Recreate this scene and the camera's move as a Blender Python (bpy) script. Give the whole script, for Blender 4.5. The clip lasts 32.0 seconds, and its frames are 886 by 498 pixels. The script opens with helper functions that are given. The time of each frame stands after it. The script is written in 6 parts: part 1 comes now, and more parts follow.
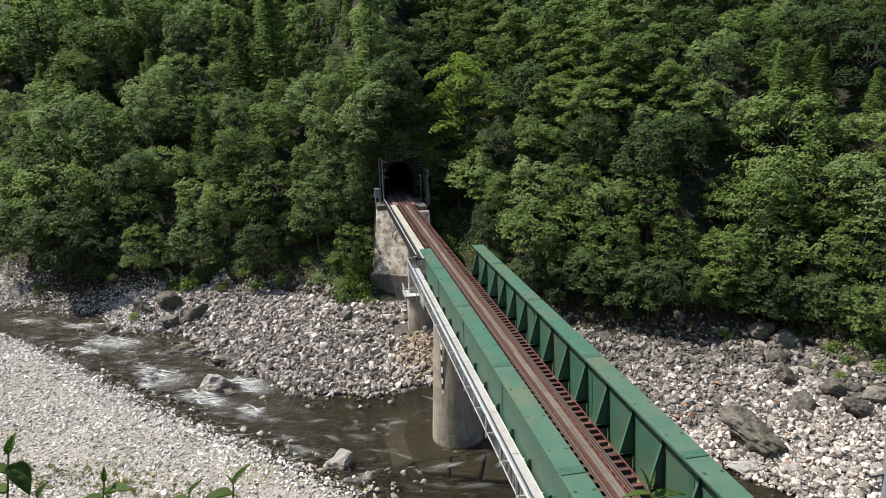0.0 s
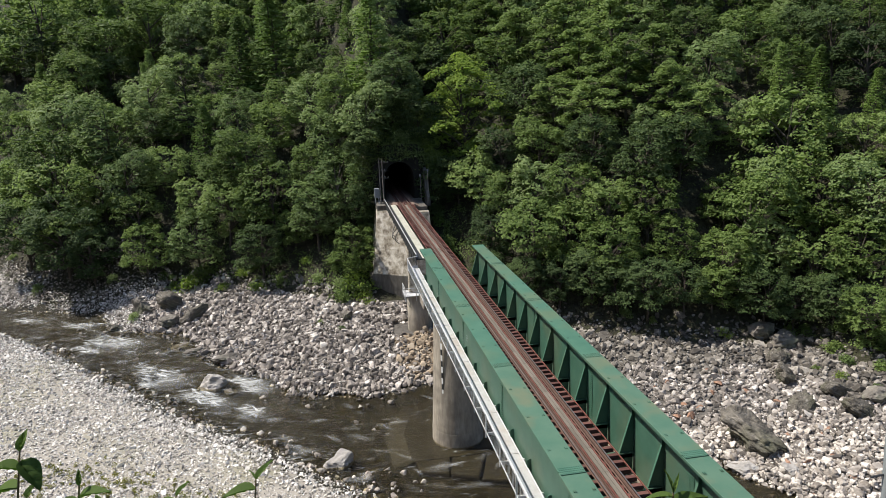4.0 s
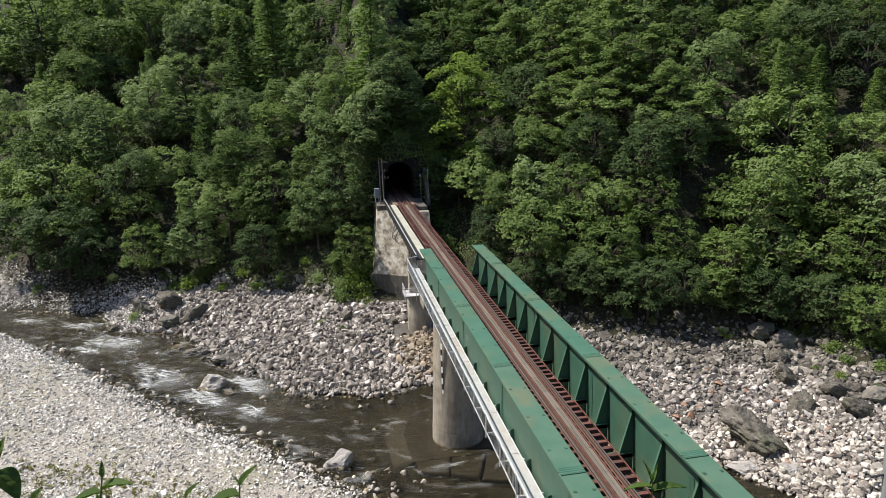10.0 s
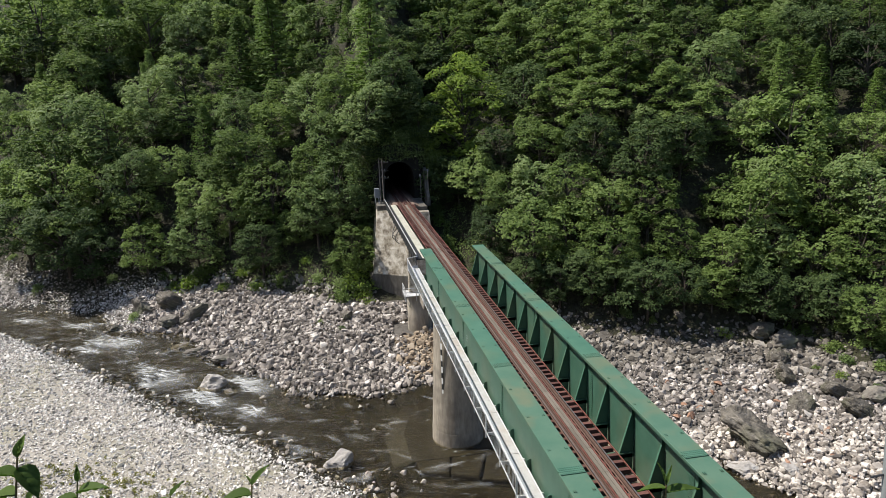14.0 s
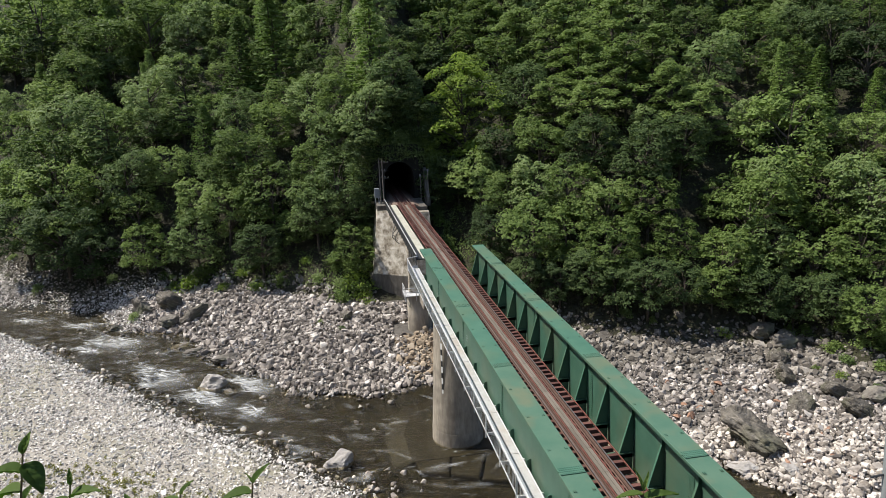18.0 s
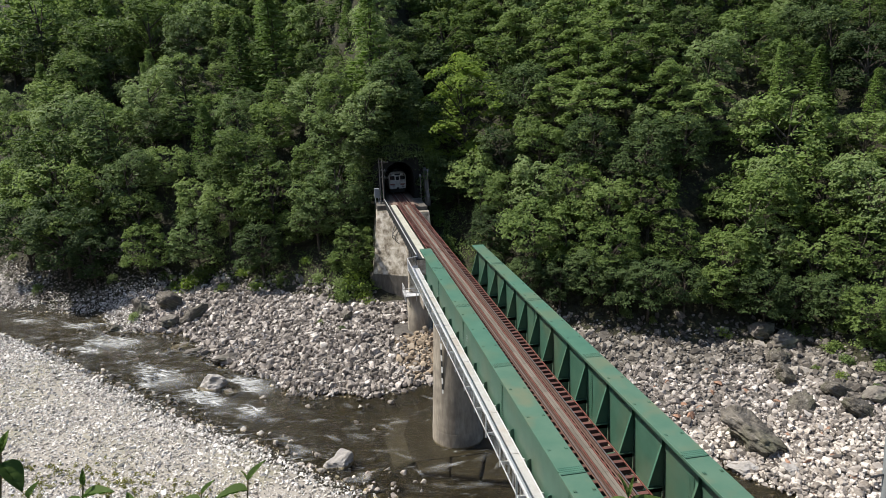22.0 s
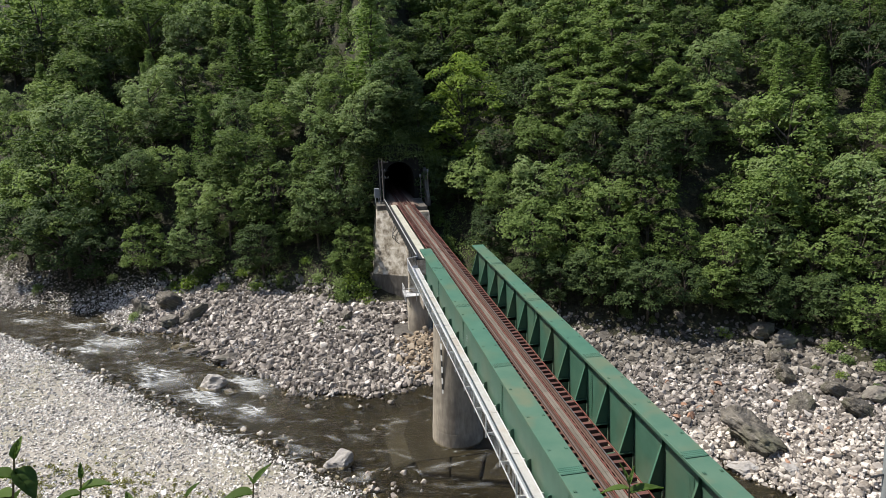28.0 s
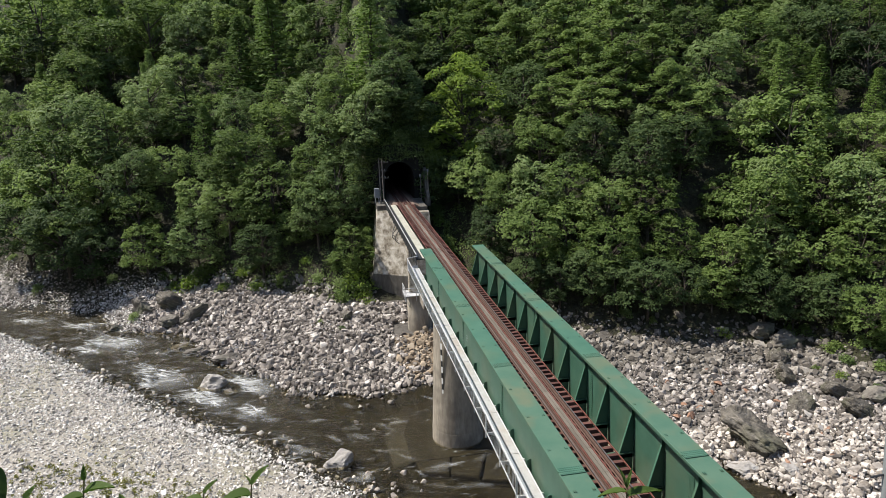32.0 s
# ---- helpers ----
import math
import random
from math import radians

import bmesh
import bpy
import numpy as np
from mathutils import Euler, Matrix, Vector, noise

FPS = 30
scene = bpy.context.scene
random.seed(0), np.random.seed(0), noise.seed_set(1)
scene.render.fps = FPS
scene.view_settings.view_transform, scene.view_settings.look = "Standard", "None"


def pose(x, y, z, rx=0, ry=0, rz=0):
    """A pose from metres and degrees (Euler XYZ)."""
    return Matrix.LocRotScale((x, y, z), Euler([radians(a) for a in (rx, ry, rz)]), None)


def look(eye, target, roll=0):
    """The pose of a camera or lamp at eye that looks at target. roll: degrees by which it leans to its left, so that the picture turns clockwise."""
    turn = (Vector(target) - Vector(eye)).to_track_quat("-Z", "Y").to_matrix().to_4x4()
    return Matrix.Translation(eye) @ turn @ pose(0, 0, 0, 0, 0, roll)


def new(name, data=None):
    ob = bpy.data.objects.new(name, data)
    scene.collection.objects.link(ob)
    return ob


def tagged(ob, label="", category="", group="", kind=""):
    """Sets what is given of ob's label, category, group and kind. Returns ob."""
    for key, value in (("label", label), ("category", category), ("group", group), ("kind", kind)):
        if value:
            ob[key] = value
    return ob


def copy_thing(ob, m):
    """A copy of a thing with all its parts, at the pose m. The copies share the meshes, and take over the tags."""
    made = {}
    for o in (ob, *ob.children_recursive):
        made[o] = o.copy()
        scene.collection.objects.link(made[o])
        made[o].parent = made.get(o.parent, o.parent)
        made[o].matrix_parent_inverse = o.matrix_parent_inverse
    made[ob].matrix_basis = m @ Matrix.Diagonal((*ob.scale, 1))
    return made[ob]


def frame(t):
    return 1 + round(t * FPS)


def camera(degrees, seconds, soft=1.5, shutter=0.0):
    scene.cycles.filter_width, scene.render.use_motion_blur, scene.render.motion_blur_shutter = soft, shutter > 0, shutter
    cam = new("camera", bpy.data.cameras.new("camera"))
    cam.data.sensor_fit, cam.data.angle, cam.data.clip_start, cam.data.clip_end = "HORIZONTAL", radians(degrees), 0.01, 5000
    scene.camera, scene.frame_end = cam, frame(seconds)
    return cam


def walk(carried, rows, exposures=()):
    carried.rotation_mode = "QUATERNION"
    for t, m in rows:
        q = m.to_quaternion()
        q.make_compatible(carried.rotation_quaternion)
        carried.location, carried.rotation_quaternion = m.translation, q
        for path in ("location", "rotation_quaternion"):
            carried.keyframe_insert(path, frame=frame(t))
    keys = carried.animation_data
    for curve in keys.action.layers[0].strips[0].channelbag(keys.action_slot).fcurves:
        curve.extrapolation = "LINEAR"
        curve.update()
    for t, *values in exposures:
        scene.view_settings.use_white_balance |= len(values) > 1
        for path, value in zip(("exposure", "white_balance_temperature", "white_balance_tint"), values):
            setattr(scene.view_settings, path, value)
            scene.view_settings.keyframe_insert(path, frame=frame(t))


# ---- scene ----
EYE = Vector((-10.780, -59.097, 16.183))
YAW, PITCH, ROLL = radians(9.508), radians(-13.47), -2.071
AIM = EYE + Vector((math.sin(YAW) * math.cos(PITCH), math.cos(YAW) * math.cos(PITCH), math.sin(PITCH)))

cam = camera(68.82, 32.0, soft=0.62, shutter=0.15)
walk(cam, [(0.0, look(EYE, AIM, ROLL)), (32.0, look(EYE, AIM, ROLL))], exposures=[(0.0, 0.8), (32.0, 0.8)])

# ---- light: high summer sun from the west side of the valley ----
SUN_FROM = Vector((-0.94, 0.34, 0)).normalized()
SUN_ELEV = radians(57)
world = bpy.data.worlds.new("sky")
scene.world = world
world.use_nodes = True
wn = world.node_tree
sky = wn.nodes.new("ShaderNodeTexSky")
sky.sky_type, sky.sun_disc = "NISHITA", False
sky.sun_elevation = SUN_ELEV
sky.sun_rotation = math.atan2(SUN_FROM.x, SUN_FROM.y)
wn.links.new(sky.outputs[0], wn.nodes["Background"].inputs[0])
wn.nodes["Background"].inputs[1].default_value = 0.105
sun_data = bpy.data.lights.new("sun", "SUN")
sun_data.energy, sun_data.angle, sun_data.color = 4.0, radians(0.55), (1.0, 0.94, 0.84)
sun = new("sun", sun_data)
to_sun = Vector((SUN_FROM.x * math.cos(SUN_ELEV), SUN_FROM.y * math.cos(SUN_ELEV), math.sin(SUN_ELEV)))
sun.matrix_world = look(to_sun * 120, (0, 0, 0))


# ---- materials ----
def mat(name, ramp, scale=3.0, rough=0.7, metal=0.0, bump=0.0, bump_scale=30.0, detail=6.0, vary=0.0, island=0.0,
        stain=None, stain_scale=0.4, stain_amount=0.5, streak=None, spec=0.4, space="Object", bump_dist=0.03):
    """A surface with two scales of noise: ramp colours over coarse noise, an optional stain, and fine relief."""
    m = bpy.data.materials.new(name)
    m.use_nodes = True
    nt = m.node_tree
    N, L = nt.nodes, nt.links
    bsdf = N["Principled BSDF"]
    tc = N.new("ShaderNodeTexCoord")
    if space == "World":
        geo = N.new("ShaderNodeNewGeometry")
        co = geo.outputs["Position"]
    else:
        co = tc.outputs["Object"]
    if streak:
        mp = N.new("ShaderNodeMapping")
        mp.inputs["Scale"].default_value = streak
        L.new(co, mp.inputs[0])
        co_s = mp.outputs[0]
    else:
        co_s = co
    no = N.new("ShaderNodeTexNoise")
    no.inputs["Scale"].default_value, no.inputs["Detail"].default_value = scale, detail
    no.inputs["Roughness"].default_value = 0.65
    L.new(co_s, no.inputs["Vector"])
    fac = no.outputs["Fac"]
    for amount, kind in ((vary, "object"), (island, "island")):
        if amount:
            if kind == "object":
                src = N.new("ShaderNodeObjectInfo").outputs["Random"]
            else:
                src = N.new("ShaderNodeNewGeometry").outputs["Random Per Island"]
            ma = N.new("ShaderNodeMath")
            ma.operation = "MULTIPLY_ADD"
            L.new(src, ma.inputs[0])
            ma.inputs[1].default_value = amount
            sub = N.new("ShaderNodeMath")
            sub.operation = "SUBTRACT"
            L.new(fac, sub.inputs[0])
            sub.inputs[1].default_value = amount / 2
            L.new(sub.outputs[0], ma.inputs[2])
            fac = ma.outputs[0]
    cr = N.new("ShaderNodeValToRGB")
    els = cr.color_ramp.elements
    while len(els) < len(ramp):
        els.new(0.5)
    for e, (p, c) in zip(els, ramp):
        e.position, e.color = p, (*c, 1)
    L.new(fac, cr.inputs[0])
    col = cr.outputs[0]
    if stain:
        n2 = N.new("ShaderNodeTexNoise")
        n2.inputs["Scale"].default_value, n2.inputs["Detail"].default_value = stain_scale, 5.0
        L.new(co, n2.inputs["Vector"])
        r2 = N.new("ShaderNodeValToRGB")
        r2.color_ramp.elements[0].position, r2.color_ramp.elements[1].position = 0.48, 0.66
        r2.color_ramp.elements[1].color = (stain_amount,) * 3 + (1,)
        L.new(n2.outputs["Fac"], r2.inputs[0])
        mx = N.new("ShaderNodeMixRGB")
        mx.inputs[2].default_value = (*stain, 1)
        L.new(r2.outputs[0], mx.inputs[0])
        L.new(col, mx.inputs[1])
        col = mx.outputs[0]
    L.new(col, bsdf.inputs["Base Color"])
    bsdf.inputs["Roughness"].default_value = rough
    bsdf.inputs["Metallic"].default_value = metal
    bsdf.inputs["Specular IOR Level"].default_value = spec
    if bump:
        n3 = N.new("ShaderNodeTexNoise")
        n3.inputs["Scale"].default_value, n3.inputs["Detail"].default_value = bump_scale, 4.0
        L.new(co, n3.inputs["Vector"])
        bp = N.new("ShaderNodeBump")
        bp.inputs["Strength"].default_value, bp.inputs["Distance"].default_value = bump, bump_dist
        L.new(n3.outputs["Fac"], bp.inputs["Height"])
        L.new(bp.outputs[0], bsdf.inputs["Normal"])
    return m


def leaf_mat(name, dark, mid, light, translucent=0.47, vary=0.6, island=0.3):
    dark, mid, light = ([c * k for c, k in zip(col, (1.32, 1.2, 1.42))] for col in (dark, mid, light))
    m = mat(name, [(0.25, dark), (0.5, mid), (0.78, light)], scale=0.5, rough=0.6, vary=vary, island=island, spec=0.22)
    nt = m.node_tree
    N, L = nt.nodes, nt.links
    bsdf = N["Principled BSDF"]
    tr = N.new("ShaderNodeBsdfTranslucent")
    src = bsdf.inputs["Base Color"].links[0].from_socket
    hs = N.new("ShaderNodeHueSaturation")
    hs.inputs["Saturation"].default_value, hs.inputs["Value"].default_value = 1.0, 1.2
    L.new(src, hs.inputs["Color"])
    L.new(hs.outputs[0], tr.inputs["Color"])
    mix = N.new("ShaderNodeMixShader")
    mix.inputs[0].default_value = translucent
    L.new(bsdf.outputs[0], mix.inputs[1])
    L.new(tr.outputs[0], mix.inputs[2])
    L.new(mix.outputs[0], N["Material Output"].inputs["Surface"])
    return m


M = {}
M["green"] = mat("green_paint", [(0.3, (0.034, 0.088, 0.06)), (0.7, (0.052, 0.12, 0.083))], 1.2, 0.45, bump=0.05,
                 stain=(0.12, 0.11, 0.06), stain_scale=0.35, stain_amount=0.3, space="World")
M["green_top"] = mat("green_paint_pale", [(0.3, (0.044, 0.118, 0.08)), (0.7, (0.066, 0.15, 0.102))], 0.9, 0.5, bump=0.05,
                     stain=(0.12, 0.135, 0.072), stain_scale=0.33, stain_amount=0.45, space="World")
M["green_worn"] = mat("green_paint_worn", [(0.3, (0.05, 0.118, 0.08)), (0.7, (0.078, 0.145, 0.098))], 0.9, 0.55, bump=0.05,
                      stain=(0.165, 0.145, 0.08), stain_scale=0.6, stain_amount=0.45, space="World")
M["red"] = mat("red_lead_paint", [(0.3, (0.095, 0.032, 0.024)), (0.7, (0.185, 0.065, 0.048))], 4, 0.7, bump=0.1, space="World")
M["rail"] = mat("rusty_rail", [(0.3, (0.06, 0.035, 0.026)), (0.7, (0.13, 0.075, 0.055))], 8, 0.6, 0.3, space="World")
M["railtop"] = mat("worn_rail_head", [(0.3, (0.2, 0.18, 0.17)), (0.7, (0.3, 0.28, 0.26))], 8, 0.4, 0.8)
M["sleeper"] = mat("weathered_sleeper", [(0.3, (0.06, 0.024, 0.019)), (0.7, (0.14, 0.06, 0.048))], 6, 0.85, bump=0.3, vary=0.3,
                   streak=(1, 6, 6))
M["plank"] = mat("grey_planks", [(0.3, (0.10, 0.088, 0.071)), (0.7, (0.175, 0.155, 0.128))], 5, 0.85, bump=0.3, vary=0.3, streak=(8, 1, 8))
M["galv"] = mat("galvanised_steel", [(0.3, (0.46, 0.47, 0.48)), (0.7, (0.62, 0.63, 0.64))], 6, 0.4, 0.1, space="World")
M["deck"] = mat("walkway_plate", [(0.3, (0.31, 0.315, 0.31)), (0.7, (0.43, 0.435, 0.43))], 3, 0.6, bump=0.1, vary=0.12,
                stain=(0.30, 0.22, 0.15), stain_scale=0.5, stain_amount=0.4, space="World")
M["deck_pale"] = mat("pale_walkway_board", [(0.3, (0.30, 0.295, 0.24)), (0.7, (0.41, 0.40, 0.33))], 3, 0.8, vary=0.2, space="World")
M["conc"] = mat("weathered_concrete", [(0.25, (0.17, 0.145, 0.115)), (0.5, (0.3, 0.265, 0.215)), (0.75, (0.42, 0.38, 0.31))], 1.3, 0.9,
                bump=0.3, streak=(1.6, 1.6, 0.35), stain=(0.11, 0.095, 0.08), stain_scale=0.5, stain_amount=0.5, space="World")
# sunlight on the abutment's upper face is put into these pale tones
M["conc_lit"] = mat("pale_sunlit_concrete", [(0.32, (0.20, 0.17, 0.125)), (0.48, (0.42, 0.38, 0.31)), (0.66, (0.66, 0.62, 0.55))], 1.0, 0.9,
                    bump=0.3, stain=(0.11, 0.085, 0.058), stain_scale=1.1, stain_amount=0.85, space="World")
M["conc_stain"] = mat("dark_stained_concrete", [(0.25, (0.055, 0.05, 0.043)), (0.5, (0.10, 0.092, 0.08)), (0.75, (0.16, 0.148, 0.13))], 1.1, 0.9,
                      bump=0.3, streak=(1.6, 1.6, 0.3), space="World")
M["tan_stone"] = mat("tan_stone", [(0.25, (0.17, 0.13, 0.09)), (0.5, (0.28, 0.22, 0.155)), (0.75, (0.40, 0.33, 0.25))], 1.6, 0.85, bump=0.5, bump_scale=14, island=0.6)
M["dark"] = mat("dark_steel", [(0.3, (0.02, 0.022, 0.024)), (0.7, (0.045, 0.047, 0.05))], 5, 0.6, 0.3)
M["stone"] = mat("river_stone", [(0.2, (0.086, 0.075, 0.067)), (0.44, (0.208, 0.184, 0.163)), (0.66, (0.325, 0.29, 0.26)), (0.86, (0.65, 0.605, 0.555))],
                 1.6, 0.85, bump=0.5, bump_scale=14, vary=0.62, island=0.0)
M["stones"] = mat("scree_stone", [(0.2, (0.086, 0.075, 0.067)), (0.44, (0.208, 0.184, 0.163)), (0.66, (0.325, 0.29, 0.26)), (0.86, (0.65, 0.605, 0.555))],
                  1.6, 0.85, bump=0.5, bump_scale=14, island=0.62)
M["pebble"] = mat("gravel_stone", [(0.14, (0.23, 0.214, 0.195)), (0.4, (0.48, 0.45, 0.415)), (0.62, (0.64, 0.607, 0.567)), (0.84, (0.82, 0.79, 0.755))], 2.0, 0.85, island=0.75)
M["old_stone"] = mat("weathered_stone", [(0.2, (0.06, 0.053, 0.046)), (0.45, (0.13, 0.115, 0.098)), (0.65, (0.20, 0.18, 0.155)), (0.85, (0.34, 0.31, 0.275))],
                     1.6, 0.9, bump=0.5, bump_scale=14, island=0.7)
M["redstone"] = mat("rusty_stone", [(0.3, (0.20, 0.11, 0.075)), (0.7, (0.36, 0.22, 0.15))], 2.0, 0.85, bump=0.4)
M["boulder"] = mat("mossy_boulder", [(0.25, (0.06, 0.053, 0.045)), (0.5, (0.145, 0.13, 0.112)), (0.75, (0.31, 0.285, 0.25))], 1.1, 0.85, bump=0.7,
                   bump_scale=3.5, bump_dist=0.14, stain=(0.06, 0.075, 0.03), stain_scale=0.7, stain_amount=0.6)
M["boulder_pale"] = mat("pale_boulder", [(0.25, (0.2, 0.19, 0.17)), (0.5, (0.32, 0.30, 0.28)), (0.75, (0.48, 0.46, 0.43))], 1.4, 0.85, bump=0.7, bump_scale=4, bump_dist=0.1)
M["layered_rock"] = mat("layered_rock", [(0.3, (0.028, 0.024, 0.019)), (0.44, (0.09, 0.08, 0.066)), (0.6, (0.165, 0.148, 0.124)), (0.74, (0.36, 0.33, 0.29))], 3.2, 0.85,
                        bump=1.0, bump_scale=13, bump_dist=0.2, streak=(0.7, 0.7, 4.5), stain=(0.07, 0.078, 0.035), stain_scale=0.9, stain_amount=0.5)
M["bark"] = mat("bark", [(0.3, (0.035, 0.028, 0.022)), (0.7, (0.09, 0.075, 0.06))], 5, 0.9, bump=0.5, streak=(3, 3, 0.6))
M["leaf_a"] = leaf_mat("broad_leaves", (0.064, 0.108, 0.024), (0.11, 0.176, 0.041), (0.165, 0.245, 0.066))
M["leaf_b"] = leaf_mat("dull_leaves", (0.074, 0.122, 0.036), (0.132, 0.204, 0.06), (0.2, 0.282, 0.1))
M["leaf_c"] = leaf_mat("bright_leaves", (0.09, 0.152, 0.024), (0.15, 0.235, 0.034), (0.2, 0.3, 0.048), 0.5, 0.15)
M["leaf_d"] = leaf_mat("larch_needles", (0.054, 0.1, 0.02), (0.09, 0.158, 0.03), (0.13, 0.21, 0.045))
# leaves coloured dark to stand in for shade within the wood
M["leaf_shade"] = leaf_mat("shade_dark_leaves", (0.034, 0.062, 0.018), (0.06, 0.102, 0.03), (0.10, 0.155, 0.05))
M["leaf_c2"] = leaf_mat("light_leaves", (0.07, 0.118, 0.025), (0.105, 0.168, 0.038), (0.145, 0.222, 0.056))


# ---- small mesh tools ----
def part(name, bm, material, parent=None, label="", smooth=False):
    me = bpy.data.meshes.new(name)
    bm.to_mesh(me)
    bm.free()
    me.materials.append(material)
    if smooth:
        me.shade_smooth()
        me.set_sharp_from_angle(angle=radians(42))
    ob = new(name, me)
    ob.parent = parent
    if label:
        tagged(ob, label)
    return ob


def share(name, me, parent, m):
    """One more object on the same mesh."""
    ob = new(name, me)
    ob.parent = parent
    ob.matrix_basis = m
    return ob


def thing(name, at, label, category, group="", kind=""):
    ob = new(name)
    ob.empty_display_size = 0.2
    ob.matrix_basis = pose(*at)
    return tagged(ob, label, category, group, kind)


def box(bm, x0, x1, y0, y1, z0, z1, bevel=0.0):
    vs = [bm.verts.new((x, y, z)) for z in (z0, z1) for y in (y0, y1) for x in (x0, x1)]
    fs = [bm.faces.new([vs[i] for i in f]) for f in ((0, 2, 3, 1), (4, 5, 7, 6), (0, 1, 5, 4), (2, 6, 7, 3), (0, 4, 6, 2), (1, 3, 7, 5))]
    if bevel:
        es = {e for f in fs for e in f.edges}
        bmesh.ops.bevel(bm, geom=list(es), offset=bevel, segments=1, affect="EDGES")
    return bm


def boxes(*rows, bevel=0.0):
    bm = bmesh.new()
    for r in rows:
        box(bm, *r, bevel=bevel)
    return bm


def prism(bm, poly, axis, lo, hi):
    """A flat outline drawn out along an axis: poly in the two other axes, in the order x, y, z."""
    def put(a, b, c):
        return {"x": (c, a, b), "y": (a, c, b), "z": (a, b, c)}[axis]
    lower = [bm.verts.new(put(a, b, lo)) for a, b in poly]
    upper = [bm.verts.new(put(a, b, hi)) for a, b in poly]
    n = len(poly)
    for i in range(n):
        j = (i + 1) % n
        bm.faces.new((lower[i], lower[j], upper[j], upper[i]))
    bm.faces.new(lower[::-1])
    bm.faces.new(upper)
    bmesh.ops.recalc_face_normals(bm, faces=bm.faces)
    return bm


def tube(bm, pts, radii, seg=8):
    """A round bar along points, with a radius at each."""
    rings = []
    pts = [Vector(p) for p in pts]
    for i, p in enumerate(pts):
        d = (pts[min(i + 1, len(pts) - 1)] - pts[max(i - 1, 0)]).normalized()
        side = d.cross(Vector((0, 0, 1)) if abs(d.z) < 0.9 else Vector((1, 0, 0))).normalized()
        up = side.cross(d)
        r = radii[i] if isinstance(radii, (list, tuple)) else radii
        rings.append([bm.verts.new(p + side * r * math.cos(2 * math.pi * k / seg) + up * r * math.sin(2 * math.pi * k / seg)) for k in range(seg)])
    for a, b in zip(rings, rings[1:]):
        for k in range(seg):
            bm.faces.new((a[k], a[(k + 1) % seg], b[(k + 1) % seg], b[k]))
    bm.faces.new(rings[0][::-1])
    bm.faces.new(rings[-1])
    return bm


def lathe(bm, profile, seg=32, sx=1.0, sy=1.0):
    """A round body from (radius, z) pairs."""
    rings = [[bm.verts.new((r * sx * math.cos(2 * math.pi * k / seg), r * sy * math.sin(2 * math.pi * k / seg), z)) for k in range(seg)] for r, z in profile]
    for a, b in zip(rings, rings[1:]):
        for k in range(seg):
            bm.faces.new((a[k], a[(k + 1) % seg], b[(k + 1) % seg], b[k]))
    bm.faces.new(rings[0][::-1])
    bm.faces.new(rings[-1])
    return bm


# ---- the valley's shape ----
WATER = -18.0
FAR_BANK = [(-160, 110), (-70, 61.5), (-59, 57), (-50.7, 53), (-44.6, 43.5), (-34.5, 39.7), (-30, 29.5), (-25, 23.3), (-20, 18.6), (-17.5, 14.4),
            (-8.6, 11.2), (0, 12.7), (10, 6), (20, -6.5), (23, -11.5), (26, -16.6), (30, -24), (50, -60), (75, -130), (90, -400)]
NEAR_BANK = [(-175, 85), (-64, 47.8), (-48, 32), (-40.7, 23), (-37, 20), (-30, 12), (-24.4, 6.6), (-21.2, 4), (-18.8, 1.6), (-14.2, -3.4), (-10.8, -7.0),
             (0, -17.5), (9, -28), (16, -40), (30, -72), (50, -140), (60, -400)]
TOE = [(-165, 118), (-75, 74), (-62, 59.5), (-50, 55), (-37, 55), (-25, 48), (-13, 39.5), (-7, 36.6), (4.5, 35), (8, 24.5), (19, 16.4), (24, 13), (29.5, 9.5), (36, 7.7),
       (42, 5.2), (45.5, -1), (48, -10), (57, -35), (75, -75), (100, -140), (120, -400)]
NEAR_TOE = [(-190, 70), (-80, 20), (-60, -8), (-40, -24), (-20, -32), (0, -38), (8, -46), (20, -80), (35, -140), (45, -400)]


def away(x, y, line):
    """Distance to a line on the plan, above zero on its far side."""
    x, y = np.asarray(x, float), np.asarray(y, float)
    best = np.full(x.shape, 1e9)
    sign = np.ones(x.shape)
    for (ax, ay), (bx, by) in zip(line, line[1:]):
        dx, dy = bx - ax, by - ay
        t = np.clip(((x - ax) * dx + (y - ay) * dy) / (dx * dx + dy * dy), 0, 1)
        d = np.hypot(x - ax - t * dx, y - ay - t * dy)
        s = np.where(dx * (y - ay) - dy * (x - ax) >= 0, 1.0, -1.0)
        near = d < best - 1e-9
        sign, best = np.where(near, s, sign), np.minimum(best, d)
    return best * sign


def waves(x, y, size, seed):
    """Smooth unevenness between -1 and 1."""
    r = np.random.RandomState(seed)
    out = 0
    for k in range(6):
        a, f, p = r.uniform(0, 2 * math.pi), r.uniform(0.6, 1.7) / size, r.uniform(0, 6.3)
        out = out + np.sin((x * math.cos(a) + y * math.sin(a)) * 2 * math.pi * f + p)
    return out / 6


